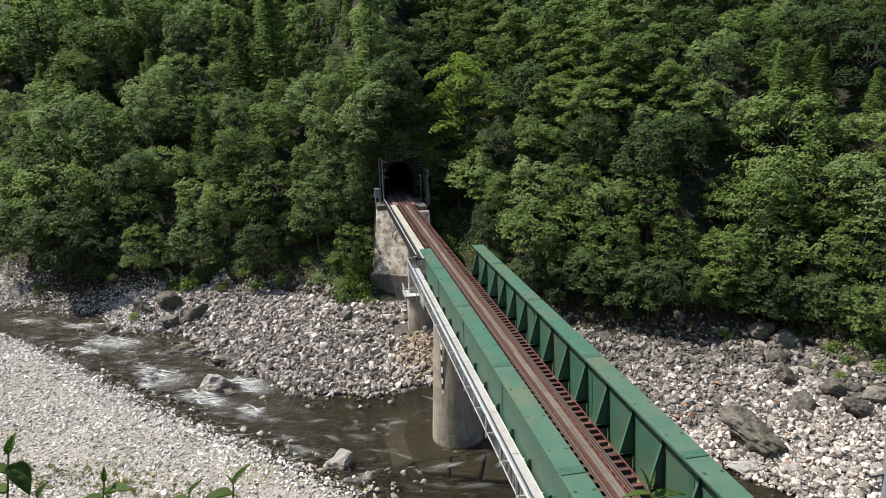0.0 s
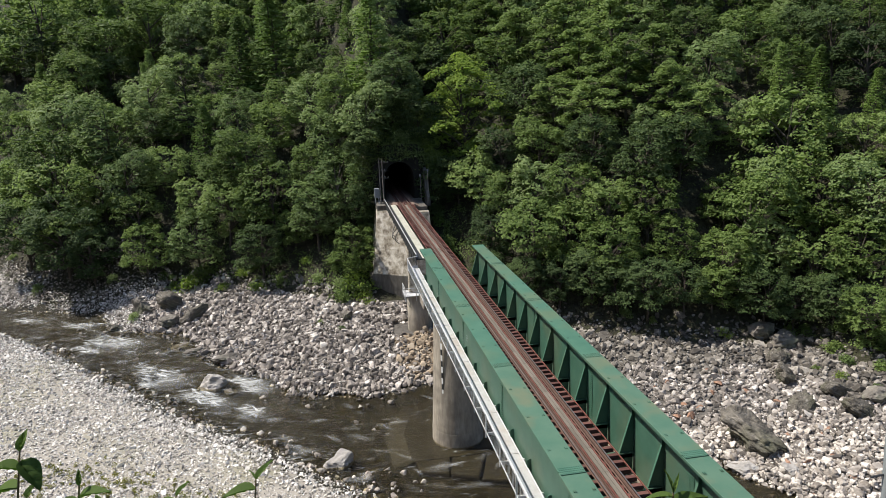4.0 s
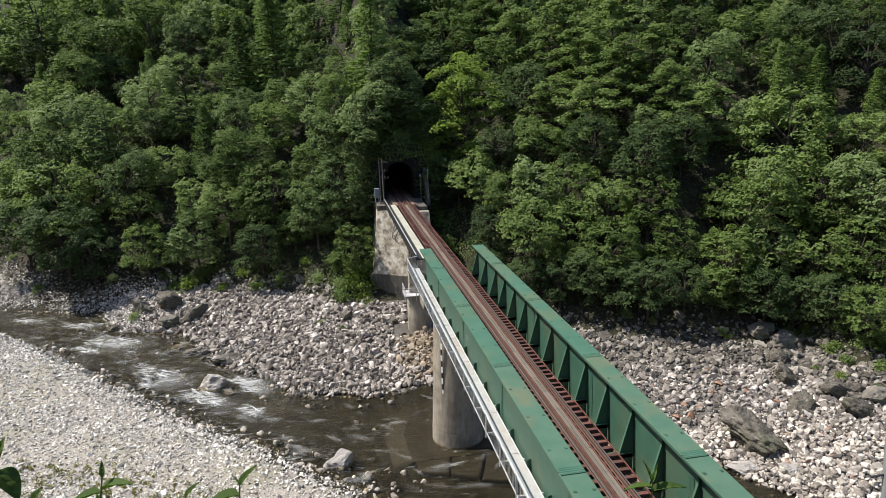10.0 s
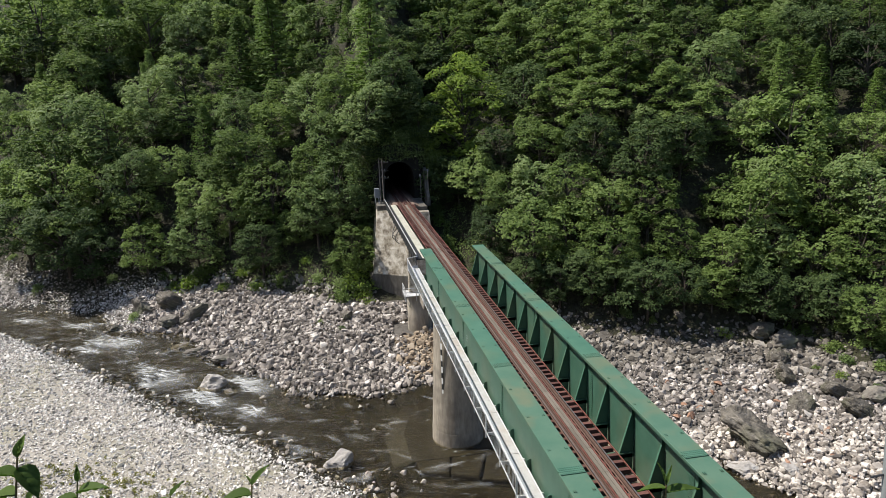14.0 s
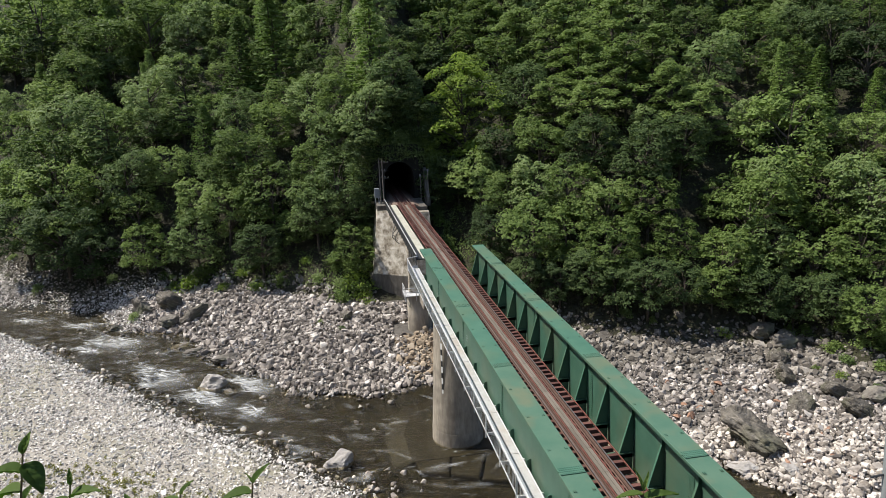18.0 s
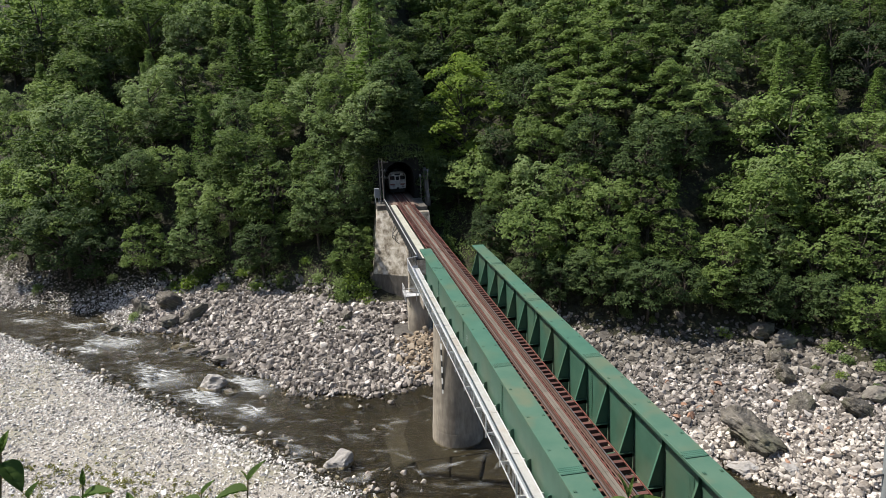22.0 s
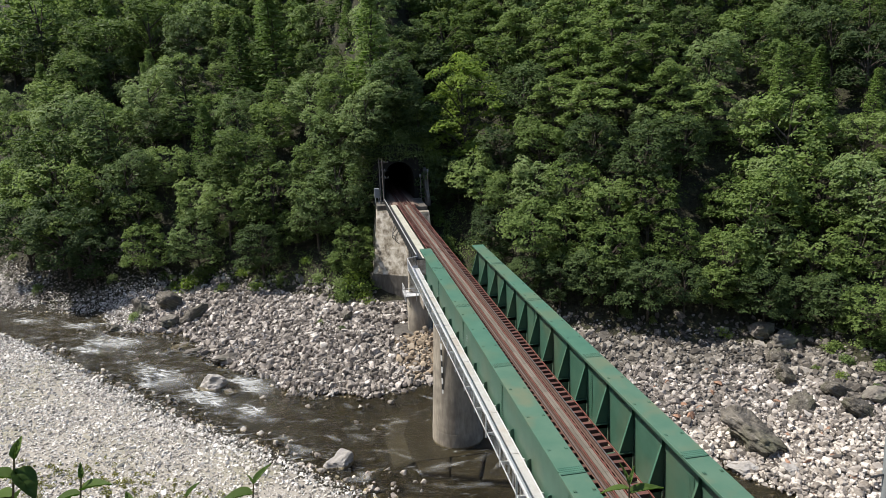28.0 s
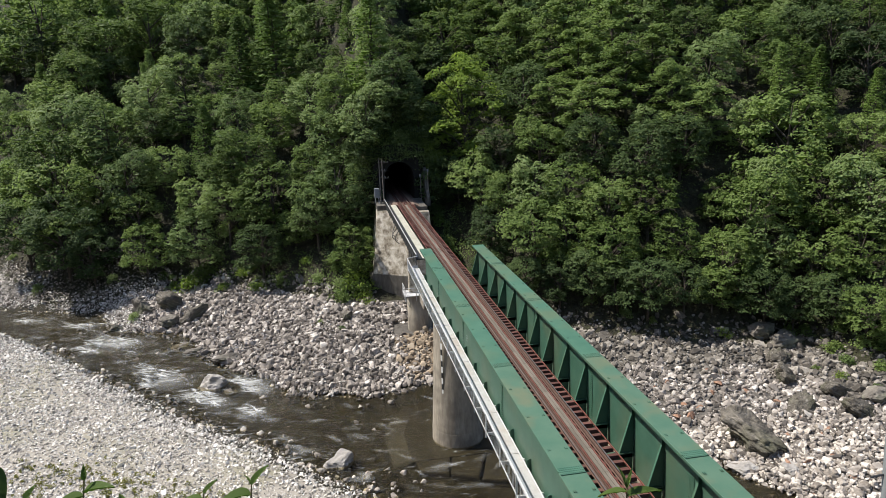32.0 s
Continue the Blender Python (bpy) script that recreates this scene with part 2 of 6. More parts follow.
def height(x, y):
    x, y = np.asarray(x, float), np.asarray(y, float)
    far, near, toe, ntoe = away(x, y, FAR_BANK), away(x, y, NEAR_BANK), away(x, y, TOE), away(x, y, NEAR_TOE)
    toe_z = -14.0 - 3.0 * np.exp(-((x + 57) / 9.0) ** 2)
    t = np.clip(far / np.maximum(far - toe, 0.5), 0, 1)
    bank = WATER - 0.1 + (toe_z - WATER) * t ** 0.85 + 0.25 * waves(x, y, 6, 3)
    d = np.maximum(toe, 0)
    hill = toe_z + np.minimum(d, 24) * 0.95 + np.maximum(d - 24, 0) * 0.68 + 1.6 * waves(x, y, 26, 5) * np.clip(d / 12, 0, 1)
    hill = np.minimum(hill, 170 + 25 * waves(x, y, 400, 8))
    out = np.where(toe > 0, hill, bank)
    # river bed
    depth = np.clip(np.minimum(-far, near), 0, 4)
    out = np.where((far < 0) & (near > 0), WATER - 0.08 - 0.3 * depth + 0.1 * waves(x, y, 5, 4), out)
    # gravel bar and the near hillside
    g = np.maximum(-near, 0)
    bar = WATER - 0.05 + np.minimum(g, 3) * 0.22 + np.minimum(np.maximum(g - 3, 0), 40) * 0.02 + 0.12 * waves(x, y, 9, 6)
    u = np.maximum(-ntoe, 0)
    # the last rise, unseen behind the eye, is added to cut sky light
    bar = bar + np.minimum(u, 21) * 1.42 + np.clip(u - 21, 0, 9) * 0.3 + np.clip(u - 30, 0, 110) * 0.85
    out = np.where(near <= 0, bar, out)
    # railway shelf on this side, and the shelf in front of the tunnel
    cut = -0.75 + np.maximum(np.abs(x) - 3.4, 0) * 2.6
    out = np.where(y < -43, np.minimum(out, cut), out)
    out = np.where((y > 37) & (y < 47.2) & (np.abs(x) < 9), np.minimum(out, -0.75 + np.maximum(np.abs(x) - 3.3, 0) * 1.4), out)
    over = 7.6 + (y - 47.2) * 0.8 - np.maximum(np.abs(x) - 3.4, 0) * 2.2
    out = np.where((y >= 47.2) & (np.abs(x) < 16) & (toe > 0), np.maximum(out, over), out)
    return out


def ground_z(x, y):
    return float(height(np.array([x]), np.array([y]))[0])


# ---- ground, one sheet to the horizon ----
def axis_steps(lo, hi, step, extra=()):
    fine = list(np.arange(lo, hi + 0.01, step))
    out = [lo - d for d in (2900, 1500, 800, 420, 220, 120, 60, 25, 8)] + fine + [hi + d for d in (8, 25, 60, 120, 220, 420, 800, 1500, 2900)]
    return np.array(sorted(set(np.round(out + list(extra), 3))))


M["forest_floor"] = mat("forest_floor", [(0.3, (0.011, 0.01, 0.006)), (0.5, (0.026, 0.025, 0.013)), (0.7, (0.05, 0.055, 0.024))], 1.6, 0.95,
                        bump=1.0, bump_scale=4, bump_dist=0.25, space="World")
# dark soil; the shade in gaps between stones is put into its colour
M["bank"] = mat("stony_bank", [(0.3, (0.05, 0.045, 0.04)), (0.7, (0.12, 0.11, 0.098))], 1.5, 0.95, bump=0.8, bump_scale=5, space="World")
M["sand"] = mat("sandy_gravel", [(0.3, (0.2, 0.182, 0.158)), (0.7, (0.36, 0.335, 0.295))], 2.5, 0.95, bump=0.9, bump_scale=9,
                stain=(0.2, 0.19, 0.12), stain_scale=0.09, stain_amount=0.6, space="World")
M["bed"] = mat("river_bed", [(0.3, (0.004, 0.0035, 0.0015)), (0.5, (0.013, 0.0105, 0.004)), (0.68, (0.035, 0.029, 0.013))], 1.3, 0.9, bump=0.8, bump_scale=2, space="World")


def build_ground():
    xs = axis_steps(-112, 132, 1.6, (-3.0, 3.0, -4.4, 4.4))
    ys = axis_steps(-64, 130, 1.6, (46.95, 47.4))
    X, Y = np.meshgrid(xs, ys)
    Z = height(X, Y)
    nx = len(xs)
    verts = np.stack([X.ravel(), Y.ravel(), Z.ravel()], 1)
    faces, kinds = [], []
    toe = away(X, Y, TOE)
    near, far, ntoe = away(X, Y, NEAR_BANK), away(X, Y, FAR_BANK), away(X, Y, NEAR_TOE)
    for j in range(len(ys) - 1):
        for i in range(nx - 1):
            cx, cy = (xs[i] + xs[i + 1]) / 2, (ys[j] + ys[j + 1]) / 2
            if abs(cx) < 3.0 and 46.9 < cy < 47.45:
                continue
            a = j * nx + i
            faces.append((a, a + 1, a + nx + 1, a + nx))
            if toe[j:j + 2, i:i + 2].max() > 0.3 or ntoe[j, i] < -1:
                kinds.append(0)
            elif near[j:j + 2, i:i + 2].max() < -0.3:
                kinds.append(2)
            elif far[j:j + 2, i:i + 2].min() < 0.3:
                kinds.append(3)
            else:
                kinds.append(1)
    me = bpy.data.meshes.new("ground")
    me.from_pydata(verts.tolist(), [], faces)
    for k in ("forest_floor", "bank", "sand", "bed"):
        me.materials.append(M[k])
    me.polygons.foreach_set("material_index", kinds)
    me.shade_smooth()
    tagged(new("ground", me), "valley floor and wooded slopes of earth, gravel and stone", "ground", kind="structure")


build_ground()


# ---- the river ----
# steep places: x, y, length, width, heading
CHUTES = ((-62.7, 53.3, 5.0, 1.2, -28), (-53.5, 48.3, 4.5, 1.5, -30), (-50.5, 48.0, 3.0, 1.0, -30), (-46.5, 39.4, 5.0, 2.6, -40), (-43.4, 38.4, 4.6, 2.6, -48),
          (-47.8, 36.3, 3.2, 1.4, -40), (-37.2, 26.5, 3.6, 1.6, -46), (-34.0, 23.3, 4.6, 2.4, -48), (-35.4, 21.9, 3.2, 1.4, -44), (-29.0, 16.6, 3.8, 1.7, -46),
          (-27.0, 15.1, 4.0, 1.6, -46), (-23.3, 19.4, 4.4, 1.8, -46), (-22.6, 17.2, 3.4, 1.2, -46), (-22.4, 11.5, 3.2, 1.2, -46))


def water_mat():
    m = bpy.data.materials.new("river_water")
    m.use_nodes = True
    nt = m.node_tree
    N, L = nt.nodes, nt.links
    b = N["Principled BSDF"]
    b.inputs["Base Color"].default_value = (0.33, 0.29, 0.17, 1)
    b.inputs["Roughness"].default_value, b.inputs["IOR"].default_value = 0.04, 1.33
    b.inputs["Transmission Weight"].default_value = 1.0
    geo = N.new("ShaderNodeNewGeometry")
    mp = N.new("ShaderNodeMapping")
    mp.inputs["Rotation"].default_value = (0, 0, radians(47))
    mp.inputs["Scale"].default_value = (0.7, 1.8, 1)
    L.new(geo.outputs["Position"], mp.inputs[0])
    n1 = N.new("ShaderNodeTexNoise")
    n1.inputs["Scale"].default_value, n1.inputs["Detail"].default_value, n1.inputs["Distortion"].default_value = 1.1, 2.5, 0.8
    L.new(mp.outputs[0], n1.inputs["Vector"])
    n2 = N.new("ShaderNodeTexNoise")
    n2.inputs["Scale"].default_value, n2.inputs["Detail"].default_value, n2.inputs["Distortion"].default_value = 3.4, 2.0, 0.5
    L.new(mp.outputs[0], n2.inputs["Vector"])
    mm = N.new("ShaderNodeMath")
    mm.operation = "MULTIPLY_ADD"
    mm.inputs[1].default_value = 0.65
    L.new(n2.outputs["Fac"], mm.inputs[0])
    L.new(n1.outputs["Fac"], mm.inputs[2])
    bp = N.new("ShaderNodeBump")
    bp.inputs["Strength"].default_value, bp.inputs["Distance"].default_value = 0.9, 0.25
    L.new(mm.outputs[0], bp.inputs["Height"])
    L.new(bp.outputs[0], b.inputs["Normal"])
    # aerated white water: streaks drawn out along the flow, thick where the bed is steep
    ms = N.new("ShaderNodeMapping")
    ms.inputs["Rotation"].default_value = (0, 0, radians(38))
    ms.inputs["Scale"].default_value = (0.42, 1.5, 1)
    L.new(geo.outputs["Position"], ms.inputs[0])
    ns = N.new("ShaderNodeTexNoise")
    ns.inputs["Scale"].default_value, ns.inputs["Detail"].default_value, ns.inputs["Roughness"].default_value, ns.inputs["Distortion"].default_value = 1.1, 7.0, 0.62, 1.6
    L.new(ms.outputs[0], ns.inputs["Vector"])
    at = N.new("ShaderNodeAttribute")
    at.attribute_name = "steepness"
    lift = N.new("ShaderNodeMath")
    lift.operation = "MULTIPLY_ADD"
    lift.inputs[1].default_value = 0.36
    L.new(at.outputs["Fac"], lift.inputs[0])
    L.new(ns.outputs["Fac"], lift.inputs[2])
    cr = N.new("ShaderNodeValToRGB")
    for e, (p, c) in zip((cr.color_ramp.elements[0], cr.color_ramp.elements[1], cr.color_ramp.elements.new(0.74)), ((0.62, 0.0), (0.92, 0.95), (0.74, 0.3))):
        e.position, e.color = p, (c, c, c, 1)
    L.new(lift.outputs[0], cr.inputs[0])
    froth = N.new("ShaderNodeBsdfPrincipled")
    froth.inputs["Base Color"].default_value = (0.62, 0.64, 0.63, 1)
    froth.inputs["Roughness"].default_value = 0.5
    L.new(bp.outputs[0], froth.inputs["Normal"])
    mix = N.new("ShaderNodeMixShader")
    L.new(cr.outputs[0], mix.inputs[0])
    L.new(b.outputs[0], mix.inputs[1])
    L.new(froth.outputs[0], mix.inputs[2])
    L.new(mix.outputs[0], N["Material Output"].inputs["Surface"])
    return m


M["water"] = water_mat()


def ripple(x, y):
    """How the stream heaves: steep short waves in the rapids, slight ones in the pool."""
    a = radians(-46)
    u, v = x * math.cos(a) + y * math.sin(a), -x * math.sin(a) + y * math.cos(a)
    swift = np.clip((-12 - x) / 14, 0, 1) * (0.65 + 0.35 * waves(x, y, 11, 61))
    short = waves(u, v * 0.55, 1.5, 62) * waves(u, v, 5, 63) + 0.6 * waves(u, v * 0.6, 2.6, 64)
    return 0.03 * waves(x, y, 3, 12) + 0.02 * waves(u, v * 0.6, 1.6, 65) + 0.17 * swift * short


def build_water():
    xs = np.concatenate([np.arange(-180, -66, 3.0), np.arange(-66, 32, 0.5), np.arange(32, 101, 3.0)])
    ys = np.concatenate([np.arange(-160, -28, 3.0), np.arange(-28, 62, 0.5), np.arange(62, 125, 3.0)])
    X, Y = np.meshgrid(xs, ys)
    inside = (away(X, Y, FAR_BANK) < 5) & (away(X, Y, NEAR_BANK) > -5)
    Z = WATER + ripple(X, Y)
    nx = len(xs)
    quad = inside[:-1, :-1] | inside[1:, :-1] | inside[:-1, 1:] | inside[1:, 1:]
    k = (np.arange(len(ys) - 1)[:, None] * nx + np.arange(nx - 1)[None])[quad]
    used, back = np.unique(np.stack([k, k + 1, k + nx + 1, k + nx], 1), return_inverse=True)
    me = bpy.data.meshes.new("water")
    me.from_pydata(np.stack([X.ravel(), Y.ravel(), Z.ravel()], 1)[used].tolist(), [], back.reshape(-1, 4).tolist())
    me.materials.append(M["water"])
    me.shade_smooth()
    x, y = X.ravel()[used], Y.ravel()[used]
    steep = 0.17 * np.clip((-6 - x) / 18, 0, 1) + 0.03
    for cx, cy, l, w, t in CHUTES:
        a = radians(t)
        u, v = (x - cx) * math.cos(a) + (y - cy) * math.sin(a), -(x - cx) * math.sin(a) + (y - cy) * math.cos(a)
        steep = np.maximum(steep, np.exp(-(u / l / 0.8) ** 2 - (v / w / 0.9) ** 2) * (0.66 if w > 1.1 else 0.48))
    me.attributes.new("steepness", "FLOAT", "POINT").data.foreach_set("value", steep.astype(np.float32))
    ob = tagged(new("water", me), "shallow dark river running over stones", "river", kind="structure")
    ob.visible_shadow = False


build_water()

M["dust"] = mat("dusty_plate", [(0.3, (0.12, 0.10, 0.07)), (0.7, (0.24, 0.20, 0.15))], 5, 0.9, space="World")

# ---- the green bridge ----
TOP, FOOT = 1.92, -1.95
WEB = 2.56
FAR_END, NEAR_END = 0.3, -45.4
STATIONS = [0.0, -3.5, -7.1] + [-7.1 - 2.87 * k for k in range(1, 13)] + [-44.9]
JOINTS = [-7.1, -17.4, -27.75, -38.0]


def rivet_rows(bm, x0, x1, y0, y1, nx, ny, z, h=0.018, r=0.035):
    for i in range(nx):
        for j in range(ny):
            x, y = x0 + (x1 - x0) * i / max(nx - 1, 1), y0 + (y1 - y0) * j / max(ny - 1, 1)
            lo = [bm.verts.new((x + r * a, y + r * b, z)) for a, b in ((-1, -1), (1, -1), (1, 1), (-1, 1))]
            hi = [bm.verts.new((x + r * 0.6 * a, y + r * 0.6 * b, z + h)) for a, b in ((-1, -1), (1, -1), (1, 1), (-1, 1))]
            bm.faces.new(hi)
            for k in range(4):
                bm.faces.new((lo[k], lo[(k + 1) % 4], hi[(k + 1) % 4], hi[k]))


def build_bridge():
    br = thing("girder_bridge", (0, 0, 0), "green painted steel plate girder railway bridge on concrete piers", "bridge")
    for s in (-1, 1):
        web = part("main_girder", boxes((WEB * s - 0.015, WEB * s + 0.015, NEAR_END, FAR_END, FOOT, TOP - 0.05)), M["green"], br, "green painted steel girder web")
        # top flange in plates, with cover plates over the splices
        cuts = [FAR_END] + JOINTS + [NEAR_END]
        for k, (a, b) in enumerate(zip(cuts, cuts[1:])):
            lift = 0.02 if k in (1, 2, 3) else 0.0
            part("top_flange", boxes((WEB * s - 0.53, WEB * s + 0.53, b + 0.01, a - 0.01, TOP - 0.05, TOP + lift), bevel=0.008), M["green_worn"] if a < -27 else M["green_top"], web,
                 "pale green flange plate with rust stains")
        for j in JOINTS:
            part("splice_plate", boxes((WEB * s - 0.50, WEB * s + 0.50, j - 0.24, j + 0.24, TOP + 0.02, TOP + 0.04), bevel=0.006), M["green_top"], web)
            bm = bmesh.new()
            rivet_rows(bm, WEB * s - 0.45, WEB * s + 0.45, j - 0.18, j + 0.18, 11, 4, TOP + 0.04, 0.018, 0.028)
            tagged(part("bolts", bm, M["green"], web), kind="stuff")
            for side in (-1, 1):
                x = WEB * s + side * 0.027
                part("web_splice", boxes((x - 0.011, x + 0.011, j - 0.2, j + 0.2, FOOT + 0.2, TOP - 0.16)), M["green"], web)
                bm = bmesh.new()
                for yy in (-0.14, -0.06, 0.06, 0.14):
                    for q in range(27):
                        z = FOOT + 0.35 + q * 0.12
                        xx = x + side * 0.011
                        box(bm, min(xx, xx + side * 0.015), max(xx, xx + side * 0.015), j + yy - 0.02, j + yy + 0.02, z - 0.02, z + 0.02)
                tagged(part("web_bolts", bm, M["green"], web), kind="stuff")
        part("bottom_flange", boxes((WEB * s - 0.40, WEB * s + 0.40, NEAR_END, FAR_END, FOOT - 0.05, FOOT)), M["green"], web)
        part("dust", boxes((*sorted((WEB * s - s * 0.02, WEB * s - s * 0.38)), NEAR_END + 0.1, FAR_END - 0.1, FOOT + 0.002, FOOT + 0.05), bevel=0.015), M["dust"], web, "sandy dust lying on the flange")
        # flange edge plate
        for side in (-1, 1):
            x = WEB * s + side * 0.525
            part("flange_lip", boxes((x - 0.008, x + 0.008, NEAR_END, FAR_END, TOP - 0.13, TOP - 0.052)), M["green"], web)
        # small lifting lugs on the flange
        for k in range(15):
            y = -2.0 - 2.87 * k
            for side in (-1, 1):
                x = WEB * s + side * 0.36
                part("lug", boxes((x - 0.05, x - 0.02, y - 0.07, y + 0.07, TOP + 0.02, TOP + 0.05), (x + 0.02, x + 0.05, y - 0.07, y + 0.07, TOP + 0.02, TOP + 0.05)), M["green"], web)
        for k, y in enumerate(STATIONS):
            i = -s  # towards the track
            a, b = WEB * s + i * 0.016, WEB * s + i * 0.17
            # upper stiffener plate and splayed knee bracket in one outline
            poly = [(a, TOP - 0.06), (b, TOP - 0.06), (b, 1.05), (WEB * s + i * 0.62, -0.55), (WEB * s + i * 0.8, -1.18), (a, -1.18)]
            bm = prism(bmesh.new(), poly, "y", y - 0.012, y + 0.012)
            part("knee_bracket", bm, M["green"], web, "green knee bracket plate")
            # the sloped edge takes the paler green, its sunlight put into the colour
            bm = bmesh.new()
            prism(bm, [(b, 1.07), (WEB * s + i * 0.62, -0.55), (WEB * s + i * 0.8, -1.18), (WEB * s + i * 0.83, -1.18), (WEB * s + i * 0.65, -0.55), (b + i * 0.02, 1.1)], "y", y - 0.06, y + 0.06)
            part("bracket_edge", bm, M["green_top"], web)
            # outside stiffener with a rounded head
            o = WEB * s - i * 0.016
            head = -0.58
            poly = [(o, FOOT), (o - i * 0.2, FOOT), (o - i * 0.2, head - 0.1), (o - i * 0.16, head - 0.03), (o - i * 0.08, head), (o, head)]
            part("outer_stiffener", prism(bmesh.new(), poly, "y", y - 0.02, y + 0.02), M["green"], web)
    for y in STATIONS:
        part("floor_beam", boxes((-2.5, 2.5, y - 0.012, y + 0.012, -1.9, -0.92), (-2.5, 2.5, y - 0.13, y + 0.13, -0.92, -0.89), (-2.5, 2.5, y - 0.13, y + 0.13, -1.93, -1.9)),
             M["green"], br)
    for s in (-1, 1):
        part("stringer", boxes((s * 0.57 - 0.01, s * 0.57 + 0.01, NEAR_END, FAR_END, -0.85, -0.40), (s * 0.57 - 0.12, s * 0.57 + 0.12, NEAR_END, FAR_END, -0.40, -0.378),
                               (s * 0.57 - 0.12, s * 0.57 + 0.12, NEAR_END, FAR_END, -0.87, -0.85)), M["green"], br)
    # a white stencilled panel on the outer web
    part("stencil", boxes((-WEB - 0.02, -WEB - 0.017, -18.75, -18.55, 0.15, 0.24), (-WEB - 0.02, -WEB - 0.017, -18.75, -18.55, -0.02, 0.07),
                          (-WEB - 0.02, -WEB - 0.017, -18.75, -18.55, -0.2, -0.11)), M["galv"], br, "small white stencilled marks")
    return br


build_bridge()


def build_approach():
    ap = thing("approach_span", (0, 0, 0), "dark red steel deck girder span between pier and abutment", "bridge")
    for lo, hi in ((1.0, 25.6), (26.4, 38.6)):
        for s in (-1, 1):
            g = part("deck_girder", boxes((s * 0.85 - 0.012, s * 0.85 + 0.012, lo, hi, -2.0, -0.42)), M["green"], ap, "dark green deck girder web")
            part("flange", boxes((s * 0.85 - 0.2, s * 0.85 + 0.2, lo, hi, -0.42, -0.37)), M["red"], g)
            part("flange", boxes((s * 0.85 - 0.2, s * 0.85 + 0.2, lo, hi, -2.05, -2.0)), M["green"], g)
            for k in range(int((hi - lo) / 1.6) + 1):
                y = lo + 0.1 + 1.6 * k
                part("stiffener", boxes((s * 0.85 + s * 0.013, s * 0.85 + s * 0.17, y - 0.01, y + 0.01, -2.0, -0.42) if s > 0 else
                                        (s * 0.85 - 0.17, s * 0.85 - 0.013, y - 0.01, y + 0.01, -2.0, -0.42)), M["green"], g)
        for k in range(int((hi - lo) / 3.2) + 1):
            y = lo + 0.3 + 3.2 * k
            part("cross_frame", boxes((-0.83, 0.83, y - 0.05, y + 0.05, -0.6, -0.5), (-0.83, 0.83, y - 0.05, y + 0.05, -1.95, -1.85)), M["green"], ap)
    return ap


build_approach()


# ---- track ----
def rail_outline(x):
    return [(x - 0.06, -0.14), (x + 0.06, -0.14), (x + 0.06, -0.125), (x + 0.012, -0.10), (x + 0.012, -0.04), (x + 0.033, -0.03), (x + 0.033, 0.0),
            (x - 0.033, 0.0), (x - 0.033, -0.03), (x - 0.012, -0.04), (x - 0.012, -0.10), (x - 0.06, -0.125)]


def build_track():
    tr = thing("railway_track", (0, 0, 0), "single rusty track with open wooden sleepers and a plank footway", "railway track")
    for s in (-1, 1):
        part("rail", prism(bmesh.new(), rail_outline(s * 0.565), "y", -200, 640), M["rail"], tr, "rust brown steel rail")
        part("rail_head", boxes((s * 0.565 - 0.03, s * 0.565 + 0.03, -200, 640, 0.0, 0.004)), M["railtop"], tr, "worn shiny running face")
        part("guard_rail", prism(bmesh.new(), rail_outline(s * 0.40), "y", -45, 39), M["rail"], tr, "rust brown guard rail")
        for k in range(14):
            y0 = 39 - 6.0 * (k + 1)
            part("tie_bar", boxes((s * 0.235 - 0.026, s * 0.235 + 0.026, y0 + 0.02, y0 + 5.98, -0.145, -0.105)), M["red"], tr, "red painted flat bar")
            part("end_bar", boxes((s * 1.17 - 0.02, s * 1.17 + 0.02, y0 + 0.02, y0 + 5.98, -0.145, -0.085)), M["red"], tr, "red painted angle bar")
    me = None
    for k in range(int((38.6 + 45.2) / 0.6) + 1):
        y = 38.5 - 0.6 * k
        if me is None:
            first = part("sleeper", boxes((-1.2, 1.2, -0.11, 0.11, -0.365, -0.148), bevel=0.01), M["sleeper"], tr, "reddish brown bridge sleeper")
            me = first.data
            first.matrix_basis = pose(0, y, 0)
        else:
            share("sleeper", me, tr, pose(random.uniform(-0.03, 0.03), y + random.uniform(-0.02, 0.02), random.uniform(-0.006, 0.002), 0, 0, random.uniform(-0.6, 0.6)))
    bm = bmesh.new()
    for y in list(np.arange(-198, -46, 0.62)) + list(np.arange(39.3, 150, 0.62)):
        box(bm, -1.05, 1.05, y - 0.11, y + 0.11, -0.3, -0.148)
    tagged(part("ballasted_track_bed", bm, M["sleeper"], tr), kind="stuff")
    pm = None
    for k in range(42):
        y = 38.6 - 2.0 * k
        for j in range(2):
            x = -0.086 + 0.172 * j
            if pm is None:
                f = part("plank", boxes((-0.08, 0.08, 0.01, 1.99, -0.145, -0.10), bevel=0.006), M["plank"], tr, "weathered grey footway plank")
                pm = f.data
                f.matrix_basis = pose(x, y - 2.0, 0)
            else:
                share("plank", pm, tr, pose(x + random.uniform(-0.01, 0.01), y - 2.0, random.uniform(-0.002, 0.006), 0, 0, random.uniform(-0.15, 0.15)))
    return tr


build_track()


def build_ballast():
    bm = bmesh.new()
    for lo, hi in ((-400, -45.6), (39.0, 640)):
        prism(bm, [(-2.6, -0.74), (2.6, -0.74), (1.5, -0.2), (-1.5, -0.2)], "y", lo, hi)
    tagged(part("ballast_bed", bm, M["ballast"]), "brown stone ballast under the track beside the tunnel", "ballast", kind="structure")


